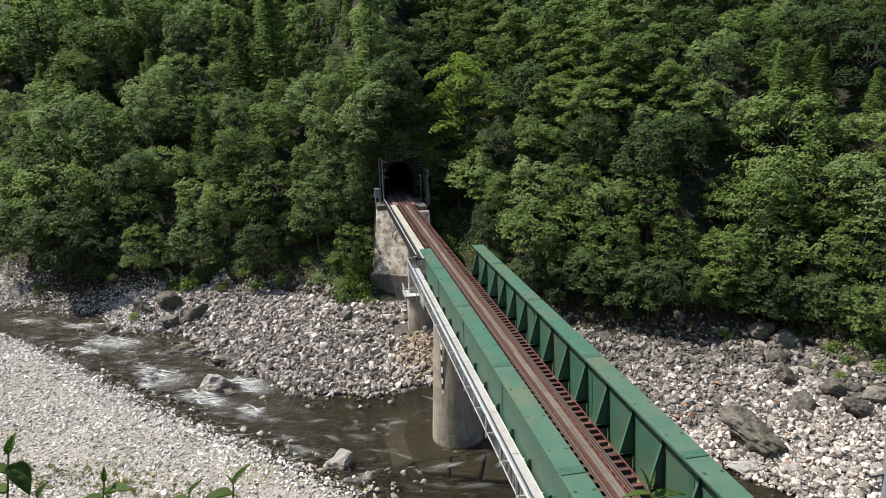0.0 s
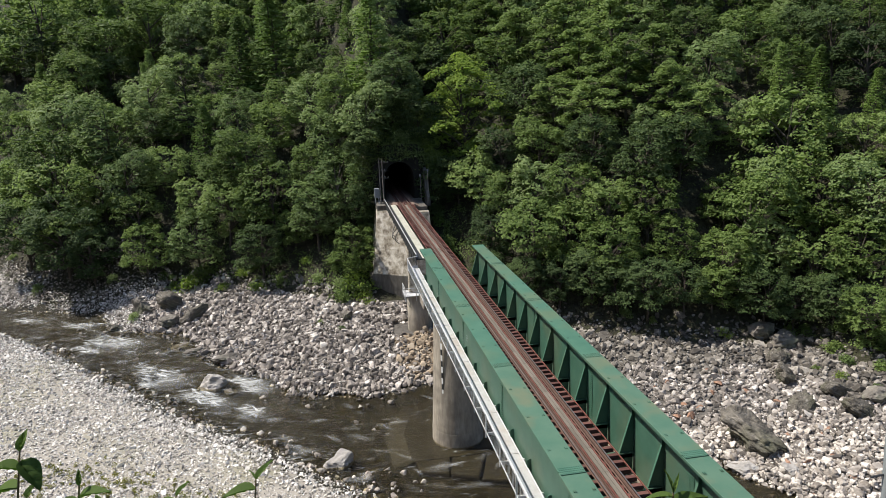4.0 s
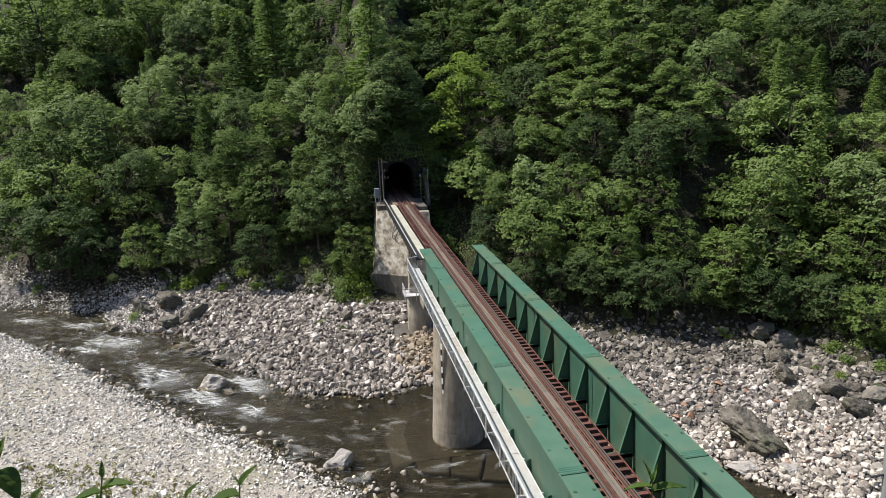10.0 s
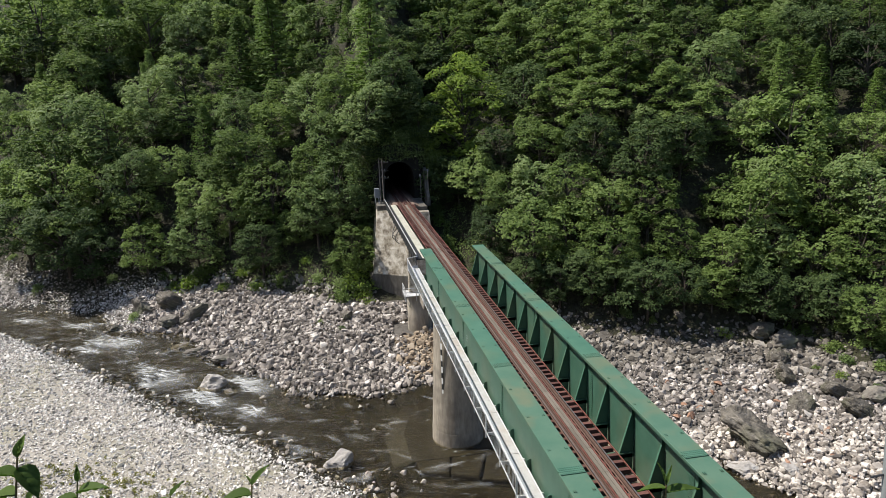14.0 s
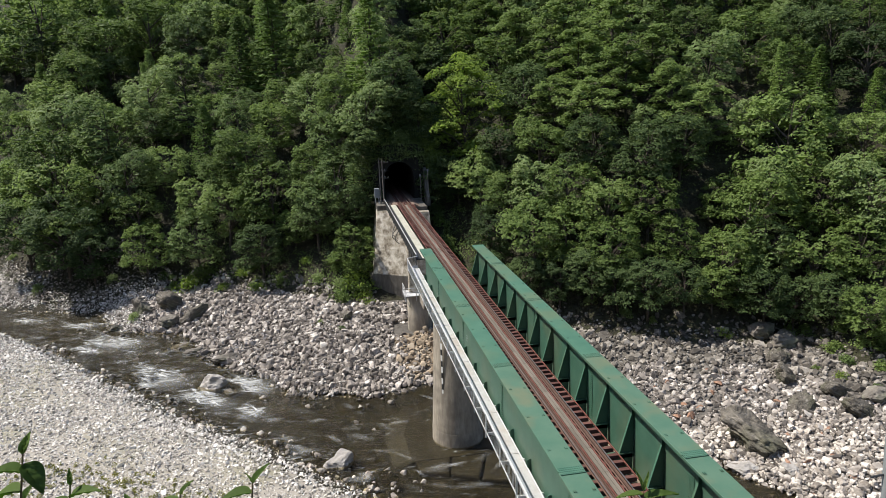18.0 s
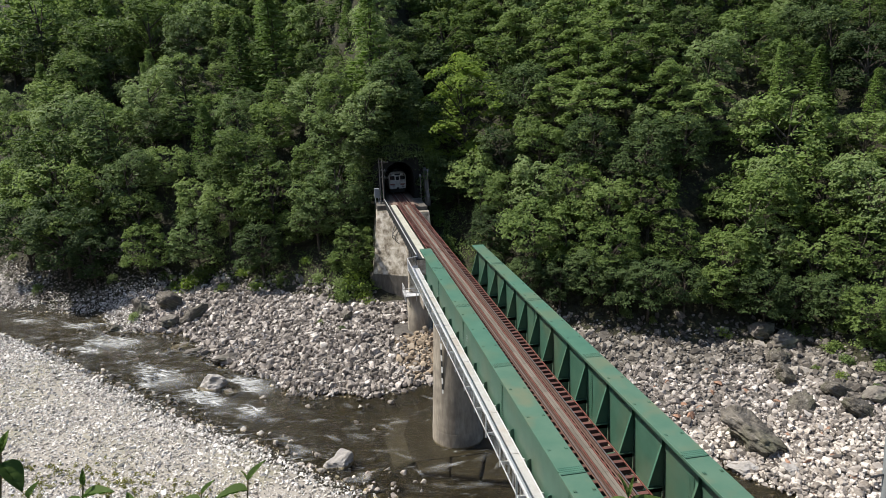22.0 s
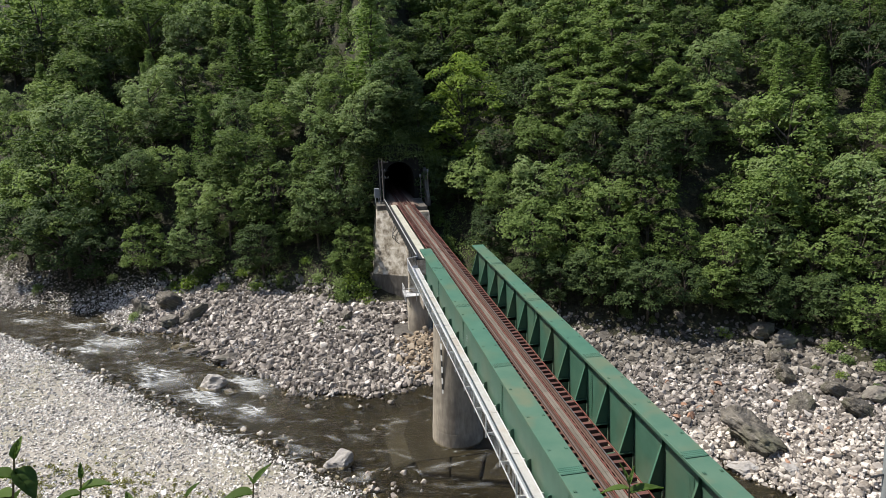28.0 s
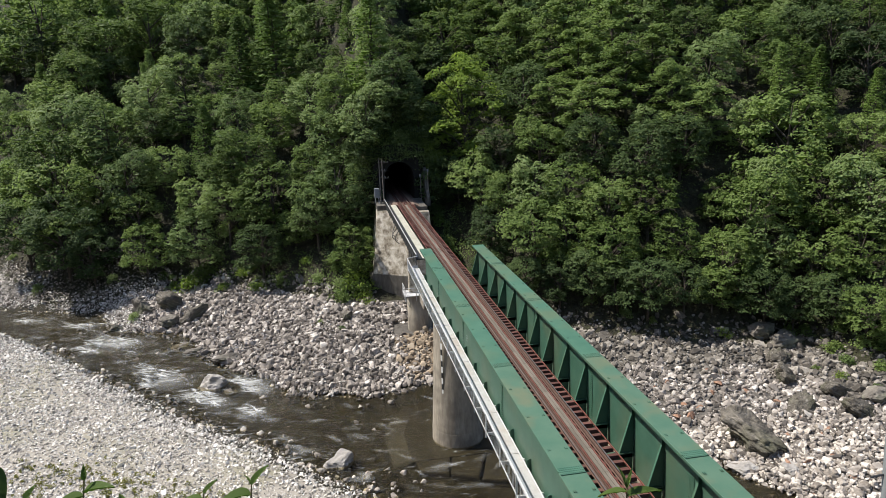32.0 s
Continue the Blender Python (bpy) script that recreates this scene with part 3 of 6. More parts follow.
M["ballast"] = mat("ballast", [(0.3, (0.09, 0.06, 0.045)), (0.7, (0.22, 0.16, 0.13))], 9, 0.95, bump=1.0, bump_scale=16, space="World")
build_ballast()


# ---- side walkway ----
def build_walkway():
    w = thing("side_walkway", (0, 0, 0), "galvanised maintenance walkway with railing along the bridge girder", "walkway")
    pm = None
    y = 4.2
    while y > -46:
        if pm is None:
            f = part("deck_plate", boxes((-3.44, -2.80, 0.006, 1.43, -1.05, -1.0), bevel=0.006), M["deck"], w, "grey walkway deck plate")
            pm = f.data
            f.matrix_basis = pose(0, y - 1.435, 0)
        else:
            share("deck_plate", pm, w, pose(0, y - 1.435, random.uniform(-0.006, 0.006), 0, random.uniform(-0.3, 0.3), 0))
        y -= 1.435
    X = -3.86
    part("top_rail", tube(bmesh.new(), [(X, 4.35, 0.06), (X, -46, 0.06)], 0.034, 8), M["galv"], w, "bright galvanised top rail")
    part("mid_rail", boxes((X - 0.008, X + 0.008, -46, 4.35, -0.09, -0.06)), M["galv"], w)
    part("bottom_rail", boxes((X - 0.02, X + 0.02, -46, 4.35, -1.02, -0.97)), M["galv"], w)
    part("toe_board", boxes((-3.47, -3.445, -46, 4.2, -1.06, -0.86), (-3.47, -3.33, -46, 4.2, -0.86, -0.84)), M["galv"], w, "bright folded toe board")
    part("end_rail", tube(bmesh.new(), [(X, 4.35, 0.06), (-2.75, 5.0, 0.06)], 0.042, 8), M["galv"], w)
    part("end_panel", boxes((-3.80, -2.8, 4.36, 4.38, -1.0, -0.75)), M["galv"], w)
    bm = None
    for k in range(19):
        y = 4.3 - 2.8 * k
        part("post", boxes((X - 0.03, X + 0.03, y - 0.03, y + 0.03, -1.32, 0.05)), M["galv"], w, "galvanised railing post")
        part("bracket", boxes((X, -2.62, y - 0.035, y + 0.035, -1.14, -1.055)), M["galv"], w, "walkway bracket arm")
        b2 = prism(bmesh.new(), [(X + 0.1, -1.14), (-2.62, -1.14), (-2.62, -1.62), (-2.7, -1.62)], "y", y - 0.012, y + 0.012)
        part("bracket_web", b2, M["galv"], w)
        if k < 18:
            for q in range(1, 13):
                yy = y - 2.8 * q / 13
                if bm is None:
                    f = part("baluster", boxes((X - 0.008, X + 0.008, -0.008, 0.008, -0.97, 0.02)), M["galv"], w, "thin railing bar")
                    bm = f.data
                    f.matrix_basis = pose(0, yy, 0)
                else:
                    share("baluster", bm, w, pose(0, yy, 0))
    # edge beam beneath the inner deck edge
    part("edge_beam", boxes((-2.80, -2.74, -46, 4.2, -1.12, -0.99)), M["galv"], w)


build_walkway()


def build_approach_walkway():
    w = thing("approach_walkway", (0, 0, 0), "pale board walkway with dark railing beside the approach span", "walkway")
    pm = None
    for k in range(23):
        y = 39.5 - 1.5 * k
        if pm is None:
            f = part("board", boxes((-2.2, -1.42, 0.004, 1.496, -0.27, -0.2), bevel=0.006), M["deck_pale"], w, "pale walkway board")
            pm = f.data
            f.matrix_basis = pose(0, y - 1.5, 0)
        else:
            share("board", pm, w, pose(0, y - 1.5, random.uniform(-0.005, 0.005)))
    part("grating", boxes((-2.82, -2.21, 5.0, 39.5, -0.28, -0.22)), M["dark"], w, "dark steel grating strip")
    X = -2.86
    part("top_rail", boxes((X - 0.035, X + 0.035, 5.0, 44, 0.22, 0.28)), M["galv"], w)
    part("kick_panel", boxes((X - 0.01, X + 0.01, 5.0, 44, -0.85, 0.1)), M["dark"], w, "dark mesh infill panel")
    for k in range(20):
        y = 5.2 + 2.0 * k
        part("post", boxes((X - 0.03, X + 0.03, y - 0.03, y + 0.03, -1.1, 0.24)), M["dark"], w)
        part("bracket", boxes((X, -0.9, y - 0.04, y + 0.04, -0.38, -0.275)), M["dark"], w)
    # hanging cable loops under the walkway
    for y, d in ((24.6, 1.0), (22.6, 1.5), (20.8, 1.1)):
        bm = bmesh.new()
        pts = [(X - 0.1 - 0.5 * math.sin(math.pi * q / 10) * d, y + 0.5 * math.cos(math.pi * q / 5), -0.6 - 1.6 * q / 10) for q in range(11)]
        tube(bm, pts, 0.05, 6)
        part("cable_loop", bm, M["dark"], w)


build_approach_walkway()


# ---- piers, abutment, tunnel ----
def build_piers():
    p = thing("bridge_pier", (0.05, 0.3, WATER - 1.2), "tall tapered round concrete river pier with water stains", "pier")
    h = -WATER + 1.2
    bm = lathe(bmesh.new(), [(2.57, 2.6), (2.46, 5.0), (2.3, 8.0), (2.14, 12.0), (2.06, h - 3.7)], 40)
    part("shaft", bm, M["conc"], p, "grey streaked concrete shaft", True)
    bm = lathe(bmesh.new(), [(2.66, 0.0), (2.62, 1.4), (2.6, 2.4), (2.572, 2.58)], 40)
    part("footing", bm, M["conc"], p, "waterworn concrete base collar", True)
    bm = bmesh.new()
    box(bm, -3.2, 3.2, -1.3, 1.3, h - 3.75, h - 2.35, bevel=0.08)
    part("cap", bm, M["conc"], p)
    for s in (-1, 1):
        part("bearing", boxes((s * WEB - 0.35, s * WEB + 0.35, -0.75, 0.0, h - 2.35, h - 2.0)), M["dark"], p)
        part("bearing", boxes((s * 0.85 - 0.25, s * 0.85 + 0.25, 0.72, 1.2, h - 2.35, h - 2.05)), M["dark"], p)
    # concrete apron round the foot under a film of water: a flat slab, and tilted panels down the stream
    ap = thing("pier_apron", (0, 0, 0), "mossy wet concrete apron in tilted panels round the pier", "apron")
    slab = [(-5.2, -3.0), (-4.7, -3.36), (-1.4, -3.42), (2.1, -3.42), (5.2, -3.8), (7.5, 2.0), (5.0, 7.5), (-1.0, 8.0), (-4.4, 5.6), (-5.4, 2.0)]
    bm = prism(bmesh.new(), slab, "z", -19.9, -18.3)
    for v in bm.verts:
        if v.co.z < -19:
            v.co.x, v.co.y = v.co.x * 1.6, v.co.y * (1.6 if v.co.y > -3 else 1.03)
    part("slab", bm, M["wet_slab"], ap)
    for quad in ([(-4.9, -3.55), (-1.55, -3.6), (-2.1, -6.1), (-4.7, -5.4)], [(-1.35, -3.6), (2.0, -3.6), (0.45, -7.5), (-1.9, -6.2)], [(2.2, -3.65), (5.0, -3.95), (4.3, -8.9), (0.7, -7.7)]):
        bm = prism(bmesh.new(), quad, "z", -19.8, -18.12)
        bmesh.ops.bevel(bm, geom=[e for e in bm.edges if all(v.co.z > -19 for v in e.verts)], offset=0.12, segments=2, affect="EDGES")
        for v in bm.verts:
            if v.co.z > -19:
                v.co.z -= 0.05 * (-3.5 - v.co.y) + 0.05 * noise.noise(v.co * 0.7)
        part("panel", bm, M["wet_slab"], ap)
    # black and white level board on the upstream face
    g = bmesh.new()
    gw = bmesh.new()
    for k in range(9):
        z = h - 12.6 + 0.6 * k
        box(g if k % 2 else gw, -0.09, 0.09, -2.36, -2.31, z, z + 0.6)
    gb = part("level_board", g, M["dark"], p, "black and white water level board")
    part("white_bars", gw, M["white"], gb)
    gb.matrix_basis = pose(0, 0, 0, 0, 0, -46)

    q = thing("bridge_pier", (-0.15, 26.0, -16.6), "short round concrete pier with a steel inspection platform", "pier")
    bm = lathe(bmesh.new(), [(1.75, 0.0), (1.68, 2.6), (1.66, 5.9), (1.6, 6.0)], 32)
    part("shaft", bm, M["conc"], q, "weathered concrete drum", True)
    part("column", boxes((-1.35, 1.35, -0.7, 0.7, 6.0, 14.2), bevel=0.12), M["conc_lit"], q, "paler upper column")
    part("cap", boxes((-1.5, 1.5, -0.9, 0.9, 14.2, 14.5), bevel=0.05), M["conc"], q)
    plat = part("platform", boxes((-2.15, 0.9, -2.1, -0.75, 6.35, 6.42), (-2.15, -1.35, -0.75, 0.9, 6.35, 6.42)), M["galv"], q, "steel inspection platform")
    for x, y in ((-2.1, -2.05), (-0.6, -2.05), (0.85, -2.05), (-2.1, -0.7), (-2.1, 0.85)):
        part("platform_post", tube(bmesh.new(), [(x, y, 5.7), (x, y, 7.5)], 0.045, 6), M["galv"], plat)
    for z in (6.95, 7.5):
        part("platform_rail", tube(bmesh.new(), [(0.85, -2.05, z), (-2.1, -2.05, z), (-2.1, 0.85, z)], 0.04, 6), M["galv"], plat)
    part("platform_strut", tube(bmesh.new(), [(-2.1, -1.4, 6.35), (-1.5, -0.7, 4.6)], 0.05, 6), M["galv"], plat)
    part("platform_strut", tube(bmesh.new(), [(0.4, -2.0, 6.35), (0.2, -1.6, 4.6)], 0.05, 6), M["galv"], plat)


M["wet_slab"] = mat("wet_mossy_concrete", [(0.3, (0.007, 0.0055, 0.002)), (0.55, (0.015, 0.0115, 0.0045)), (0.75, (0.03, 0.024, 0.011))], 1.1, 0.6, bump=0.15, bump_scale=4, space="World", spec=0.5)
M["white"] = mat("white_paint", [(0.3, (0.66, 0.66, 0.64)), (0.7, (0.78, 0.78, 0.76))], 4, 0.5)
build_piers()


def build_abutment():
    a = thing("abutment", (0, 0, 0), "stained concrete abutment with a pale battered upper face", "abutment")
    # upper battered block, turned a little to the river, on a lower plinth
    def block(low, high, z0, z1):
        bm = bmesh.new()
        lo = [bm.verts.new((x, y, z0)) for x, y in low]
        hi = [bm.verts.new((x, y, z1)) for x, y in high]
        n = len(low)
        for i in range(n):
            bm.faces.new((lo[i], lo[(i + 1) % n], hi[(i + 1) % n], hi[i]))
        bm.faces.new(lo[::-1])
        bm.faces.new(hi)
        bmesh.ops.recalc_face_normals(bm, faces=bm.faces)
        return bm

    base = [(-5.5, 38.4), (0.6, 34.7), (3.8, 34.7), (3.8, 46.8), (-5.5, 46.8)]
    crest = [(-4.2, 40.8), (0.6, 37.8), (3.5, 37.8), (3.5, 46.8), (-4.2, 46.8)]
    cuts = [k / 5 for k in range(6)]
    for f0, f1 in zip(cuts, cuts[1:]):
        def mix(f):
            return [(p[0] + (q[0] - p[0]) * f, p[1] + (q[1] - p[1]) * f) for p, q in zip(base, crest)]
        z0, z1 = -10.6 + 9.4 * f0, -10.6 + 9.4 * f1
        part("wall_lift", block(mix(f0), mix(f1 - 0.006), z0, z1 - 0.03), M["conc_lit"], a, "concrete lift coloured pale for its sunlight")
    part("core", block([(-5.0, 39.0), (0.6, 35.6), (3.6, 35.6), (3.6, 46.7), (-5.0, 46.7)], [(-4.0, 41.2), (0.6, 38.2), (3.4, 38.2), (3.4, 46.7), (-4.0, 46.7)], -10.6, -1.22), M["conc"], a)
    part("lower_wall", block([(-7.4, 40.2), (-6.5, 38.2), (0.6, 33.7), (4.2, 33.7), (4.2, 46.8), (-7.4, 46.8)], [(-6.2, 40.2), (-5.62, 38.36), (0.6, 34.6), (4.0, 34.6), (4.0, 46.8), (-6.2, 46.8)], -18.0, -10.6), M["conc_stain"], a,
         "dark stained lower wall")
    part("bearing_shelf", boxes((-4.2, -1.6, 40.9, 45.0, -1.2, -0.45), bevel=0.04), M["conc_stain"], a, "grey kerb block")
    part("bearing_shelf", boxes((1.5, 3.4, 38.9, 45.0, -1.2, -0.6), bevel=0.04), M["conc_stain"], a)
    # near side support under the camera's bank
    n = thing("near_abutment", (0, 0, 0), "concrete abutment under the near bridge end", "abutment")
    part("wall", boxes((-4.2, 4.2, -50, -45.5, -19, -0.8), bevel=0.05), M["conc"], n)
    part("seat", boxes((-3.6, 3.6, -45.5, -44.4, -19, -2.0), bevel=0.05), M["conc"], n)


build_abutment()


def arch(w, h, n=14):
    """Half outline of a tunnel mouth: straight sides, round crown."""
    r = w / 2
    return [(-r, 0)] + [(-r * math.cos(math.pi * k / n), h - r + r * math.sin(math.pi * k / n)) for k in range(n + 1)] + [(r, 0)]


def build_tunnel():
    t = thing("tunnel_portal", (0.1, 47.0, -0.75), "stone railway tunnel portal darkened for shade under the trees", "tunnel")
    inner = arch(4.9, 6.4)
    bm = bmesh.new()
    # portal wall as a ring between the arch and an outer frame
    outer = []
    for x, z in inner:
        if z <= 0.01:
            outer.append((math.copysign(3.3, x), 0))
        else:
            ang = math.atan2(z - 3.9, x)
            k = min(3.3 / max(abs(math.cos(ang)), 1e-6), 3.3 / max(abs(math.sin(ang)), 1e-6))
            outer.append((max(-3.3, min(3.3, k * math.cos(ang))), max(0.0, 3.9 + k * math.sin(ang))))
    rings = []
    for y in (-0.35, 0.5):
        rings.append(([bm.verts.new((x, y, z)) for x, z in inner], [bm.verts.new((x, y, z)) for x, z in outer]))
    for i in range(len(inner) - 1):
        (fi, fo), (bi, bo) = rings
        bm.faces.new((fi[i], fi[i + 1], fo[i + 1], fo[i]))
        bm.faces.new((bi[i + 1], bi[i], bo[i], bo[i + 1]))
        bm.faces.new((fo[i], fo[i + 1], bo[i + 1], bo[i]))
        bm.faces.new((fi[i + 1], fi[i], bi[i], bi[i + 1]))
    part("portal_wall", bm, M["conc_dark"], t, "portal masonry darkened for the shade of the trees")
    part("parapet", boxes((-3.3, 3.3, -0.35, 0.5, 7.2, 9.2), bevel=0.06), M["conc_dark"], t, "parapet darkened for the shade of the trees")
    for sd in (-1, 1):
        part("portal_wing", boxes((*sorted((sd * 3.3, sd * 4.3)), -0.3, 0.5, 0, 8.4), bevel=0.05), M["conc_dark"], t)
    a1, a2 = arch(4.9, 6.4), arch(5.6, 6.8)
    for i in range(1, len(a1) - 2):
        mid = ((a1[i][0] + a2[i + 1][0]) / 2, (a1[i][1] + a2[i + 1][1]) / 2)
        poly = [(mid[0] + (x - mid[0]) * 0.97, mid[1] + (z - mid[1]) * 0.97) for x, z in (a1[i], a1[i + 1], a2[i + 1], a2[i])]
        part("arch_stone", prism(bmesh.new(), poly, "y", -0.42, -0.352), M["conc_dark"], t)
    bm = bmesh.new()
    la = [bm.verts.new((x, 0.5, z)) for x, z in inner]
    lb = [bm.verts.new((x, 590, z)) for x, z in inner]
    for i in range(len(la) - 1):
        bm.faces.new((la[i], la[i + 1], lb[i + 1], lb[i]))
    bm.faces.new(lb)
    part("bore", bm, M["soot"], t, "sooty tunnel lining")
    part("floor", boxes((-2.45, 2.45, 0.5, 590, -0.35, 0.005)), M["soot"], t)


# near black: the trees' shade on the portal is put into the colour
M["conc_dark"] = mat("shaded_concrete", [(0.3, (0.008, 0.008, 0.006)), (0.7, (0.024, 0.023, 0.018))], 1.5, 0.95, bump=0.4, space="World")
M["soot"] = mat("sooty_brick", [(0.3, (0.015, 0.014, 0.013)), (0.7, (0.04, 0.037, 0.034))], 2.0, 0.95, bump=0.3, space="World")
build_tunnel()


# ---- trackside things by the tunnel ----
def build_trackside():
    p = thing("wooden_pole", (-2.95, 42.6, -0.6), "slim weathered pole with crossarms beside the tunnel", "pole")
    part("shaft", tube(bmesh.new(), [(0, 0, 0), (0, 0, 7.3)], [0.1, 0.07], 8), M["pole"], p)
    for z in (6.6, 5.3, 4.2):
        part("crossarm", boxes((-0.1, 0.9, -0.03, 0.03, z, z + 0.06)), M["pole"], p)
        for x in (0.4, 0.9):
            part("insulator", lathe(bmesh.new(), [(0.03, z + 0.09), (0.06, z + 0.14), (0.05, z + 0.24)], 8), M["cabinet"], p).location = (x, 0, 0)
    p2 = copy_thing(p, pose(-3.35, 43.6, -0.6, 0, 0, 20))
    c = thing("equipment_cabinet", (-3.95, 43.2, -0.6), "grey steel signalling cabinet on a post", "cabinet")
    part("body", boxes((-0.42, 0.42, -0.3, 0.3, 1.1, 2.6), bevel=0.03), M["cabinet"], c)
    part("door", boxes((-0.36, 0.36, -0.325, -0.305, 1.2, 2.5)), M["cabinet"], c)
    part("leg", boxes((-0.3, -0.2, -0.1, 0.1, 0, 1.1), (0.2, 0.3, -0.1, 0.1, 0, 1.1)), M["galv"], c)
    w = thing("retaining_wall", (0, 0, 0), "stained concrete wing wall beside the tunnel mouth", "wall")
    part("wall", prism(bmesh.new(), [(42.6, -1.2), (46.6, -1.2), (46.6, 4.6), (45.6, 4.2), (44.0, 1.2), (42.6, 0.2)], "x", 4.0, 4.5), M["conc_stain"], w)
    q = thing("signal_post", (3.3, 44.6, -0.7), "thin grey post by the tunnel mouth", "post")
    part("shaft", tube(bmesh.new(), [(0, 0, 0), (0, 0, 4.4)], 0.05, 8), M["pole"], q)
    part("head", boxes((-0.11, 0.11, -0.1, 0.1, 4.0, 4.4), bevel=0.02), M["cabinet"], q)
    q2 = thing("signal_post", (4.2, 42.4, -0.7), "grey post with a small lamp box", "post")
    part("shaft", tube(bmesh.new(), [(0, 0, 0), (0, 0, 5.4)], 0.05, 8), M["pole"], q2)
    part("head", boxes((-0.12, 0.12, -0.1, 0.1, 5.0, 5.4), bevel=0.02), M["cabinet"], q2)
    s = thing("retaining_wall", (0, 0, 0), "low concrete kerb wall across the track end", "wall")
    part("wall", boxes((-4.4, -1.75, 45.4, 46.2, -0.9, -0.4), bevel=0.05), M["conc_stain"], s)
    part("wall", boxes((1.75, 3.6, 45.4, 46.2, -0.9, -0.4), bevel=0.05), M["conc_stain"], s)


M["pole"] = mat("weathered_pole", [(0.3, (0.12, 0.105, 0.09)), (0.7, (0.26, 0.235, 0.21))], 4, 0.9, streak=(3, 3, 0.5))
M["cabinet"] = mat("grey_cabinet_paint", [(0.3, (0.16, 0.175, 0.18)), (0.7, (0.24, 0.255, 0.26))], 3, 0.6)
build_trackside()

# ---- the railcars ----
M["body_white"] = mat("cream_white_paint", [(0.3, (0.56, 0.54, 0.5)), (0.7, (0.69, 0.67, 0.63))], 0.7, 0.4, stain=(0.26, 0.215, 0.165), stain_scale=1.6, stain_amount=0.6)
M["orange"] = mat("orange_stripe", [(0.3, (0.20, 0.065, 0.045)), (0.7, (0.29, 0.10, 0.068))], 2, 0.45)
M["glass"] = mat("dark_window_glass", [(0.3, (0.012, 0.014, 0.016)), (0.7, (0.03, 0.034, 0.036))], 1.0, 0.08, spec=0.6)
M["lamp"] = mat("lamp_glass", [(0.3, (0.6, 0.6, 0.58)), (0.7, (0.75, 0.75, 0.72))], 3, 0.15, spec=0.7)
M["tail"] = mat("red_tail_lens", [(0.3, (0.07, 0.022, 0.018)), (0.7, (0.12, 0.04, 0.032))], 3, 0.2, spec=0.6)
M["under"] = mat("grimy_underframe", [(0.3, (0.012, 0.011, 0.010)), (0.7, (0.04, 0.036, 0.032))], 3, 0.85, bump=0.3)
M["skirt"] = mat("dusty_sill", [(0.3, (0.20, 0.18, 0.16)), (0.7, (0.32, 0.30, 0.27))], 3, 0.7)


def roof_mat(name, place):
    """Grey roof with soot blown from the exhaust along one stretch of one side."""
    m = mat(name, [(0.3, (0.145, 0.155, 0.165)), (0.7, (0.185, 0.195, 0.205))], 1.2, 0.68, bump=0.05, stain=(0.19, 0.185, 0.18), stain_scale=0.8, stain_amount=0.4)
    nt = m.node_tree
    N, L = nt.nodes, nt.links
    b = N["Principled BSDF"]
    src = b.inputs["Base Color"].links[0].from_socket
    tc = N.new("ShaderNodeTexCoord")
    mp = N.new("ShaderNodeMapping")
    mp.inputs["Location"].default_value = (place[0], place[1], 0)
    mp.inputs["Scale"].default_value = (0.8, 0.07, 0.0)
    L.new(tc.outputs["Object"], mp.inputs[0])
    no = N.new("ShaderNodeTexNoise")
    no.inputs["Scale"].default_value = 1.3
    L.new(tc.outputs["Object"], no.inputs["Vector"])
    ad = N.new("ShaderNodeMixRGB")
    ad.inputs[0].default_value = 0.22
    L.new(mp.outputs[0], ad.inputs[1])
    L.new(no.outputs["Color"], ad.inputs[2])
    gr = N.new("ShaderNodeTexGradient")
    gr.gradient_type = "SPHERICAL"
    L.new(mp.outputs[0], gr.inputs[0])
    cr = N.new("ShaderNodeValToRGB")
    cr.color_ramp.elements[0].position, cr.color_ramp.elements[1].position = 0.14, 0.58
    L.new(gr.outputs["Fac"], cr.inputs[0])
    mx = N.new("ShaderNodeMixRGB")
    mx.inputs[2].default_value = (0.022, 0.021, 0.02, 1)
    L.new(cr.outputs[0], mx.inputs[0])
    L.new(src, mx.inputs[1])
    L.new(mx.outputs[0], b.inputs["Base Color"])
    return m


HALF = 10.4


def car_section(w, apex, lift=0.0):
    """Outline of the body across: sill, side, cant rail, roof arc."""
    pts = [(w - 0.10, 0.80), (w - 0.03, 1.05), (w, 1.35), (w, 2.3), (w - 0.02, 2.95), (w - 0.07, 3.12)]
    n = 7
    for k in range(1, n):
        a = math.pi / 2 * k / n
        pts.append(((w - 0.07) * math.cos(a) ** 0.8, 3.12 + (apex - 3.12) * math.sin(a) ** 0.9))
    right = pts + [(0, apex)]
    return [(x, z) for x, z in right] + [(-x, z) for x, z in right[-2::-1]]


def loft(bm, sections):
    rings = [[bm.verts.new((x, y, z)) for x, z in sec] for y, sec in sections]
    n = len(rings[0])
    for a, b in zip(rings, rings[1:]):
        for k in range(n):
            bm.faces.new((a[k], a[(k + 1) % n], b[(k + 1) % n], b[k]))
    bm.faces.new(rings[0])
    bm.faces.new(rings[-1][::-1])
    bmesh.ops.recalc_face_normals(bm, faces=bm.faces)
    return bm


def face_y(x):
    return HALF


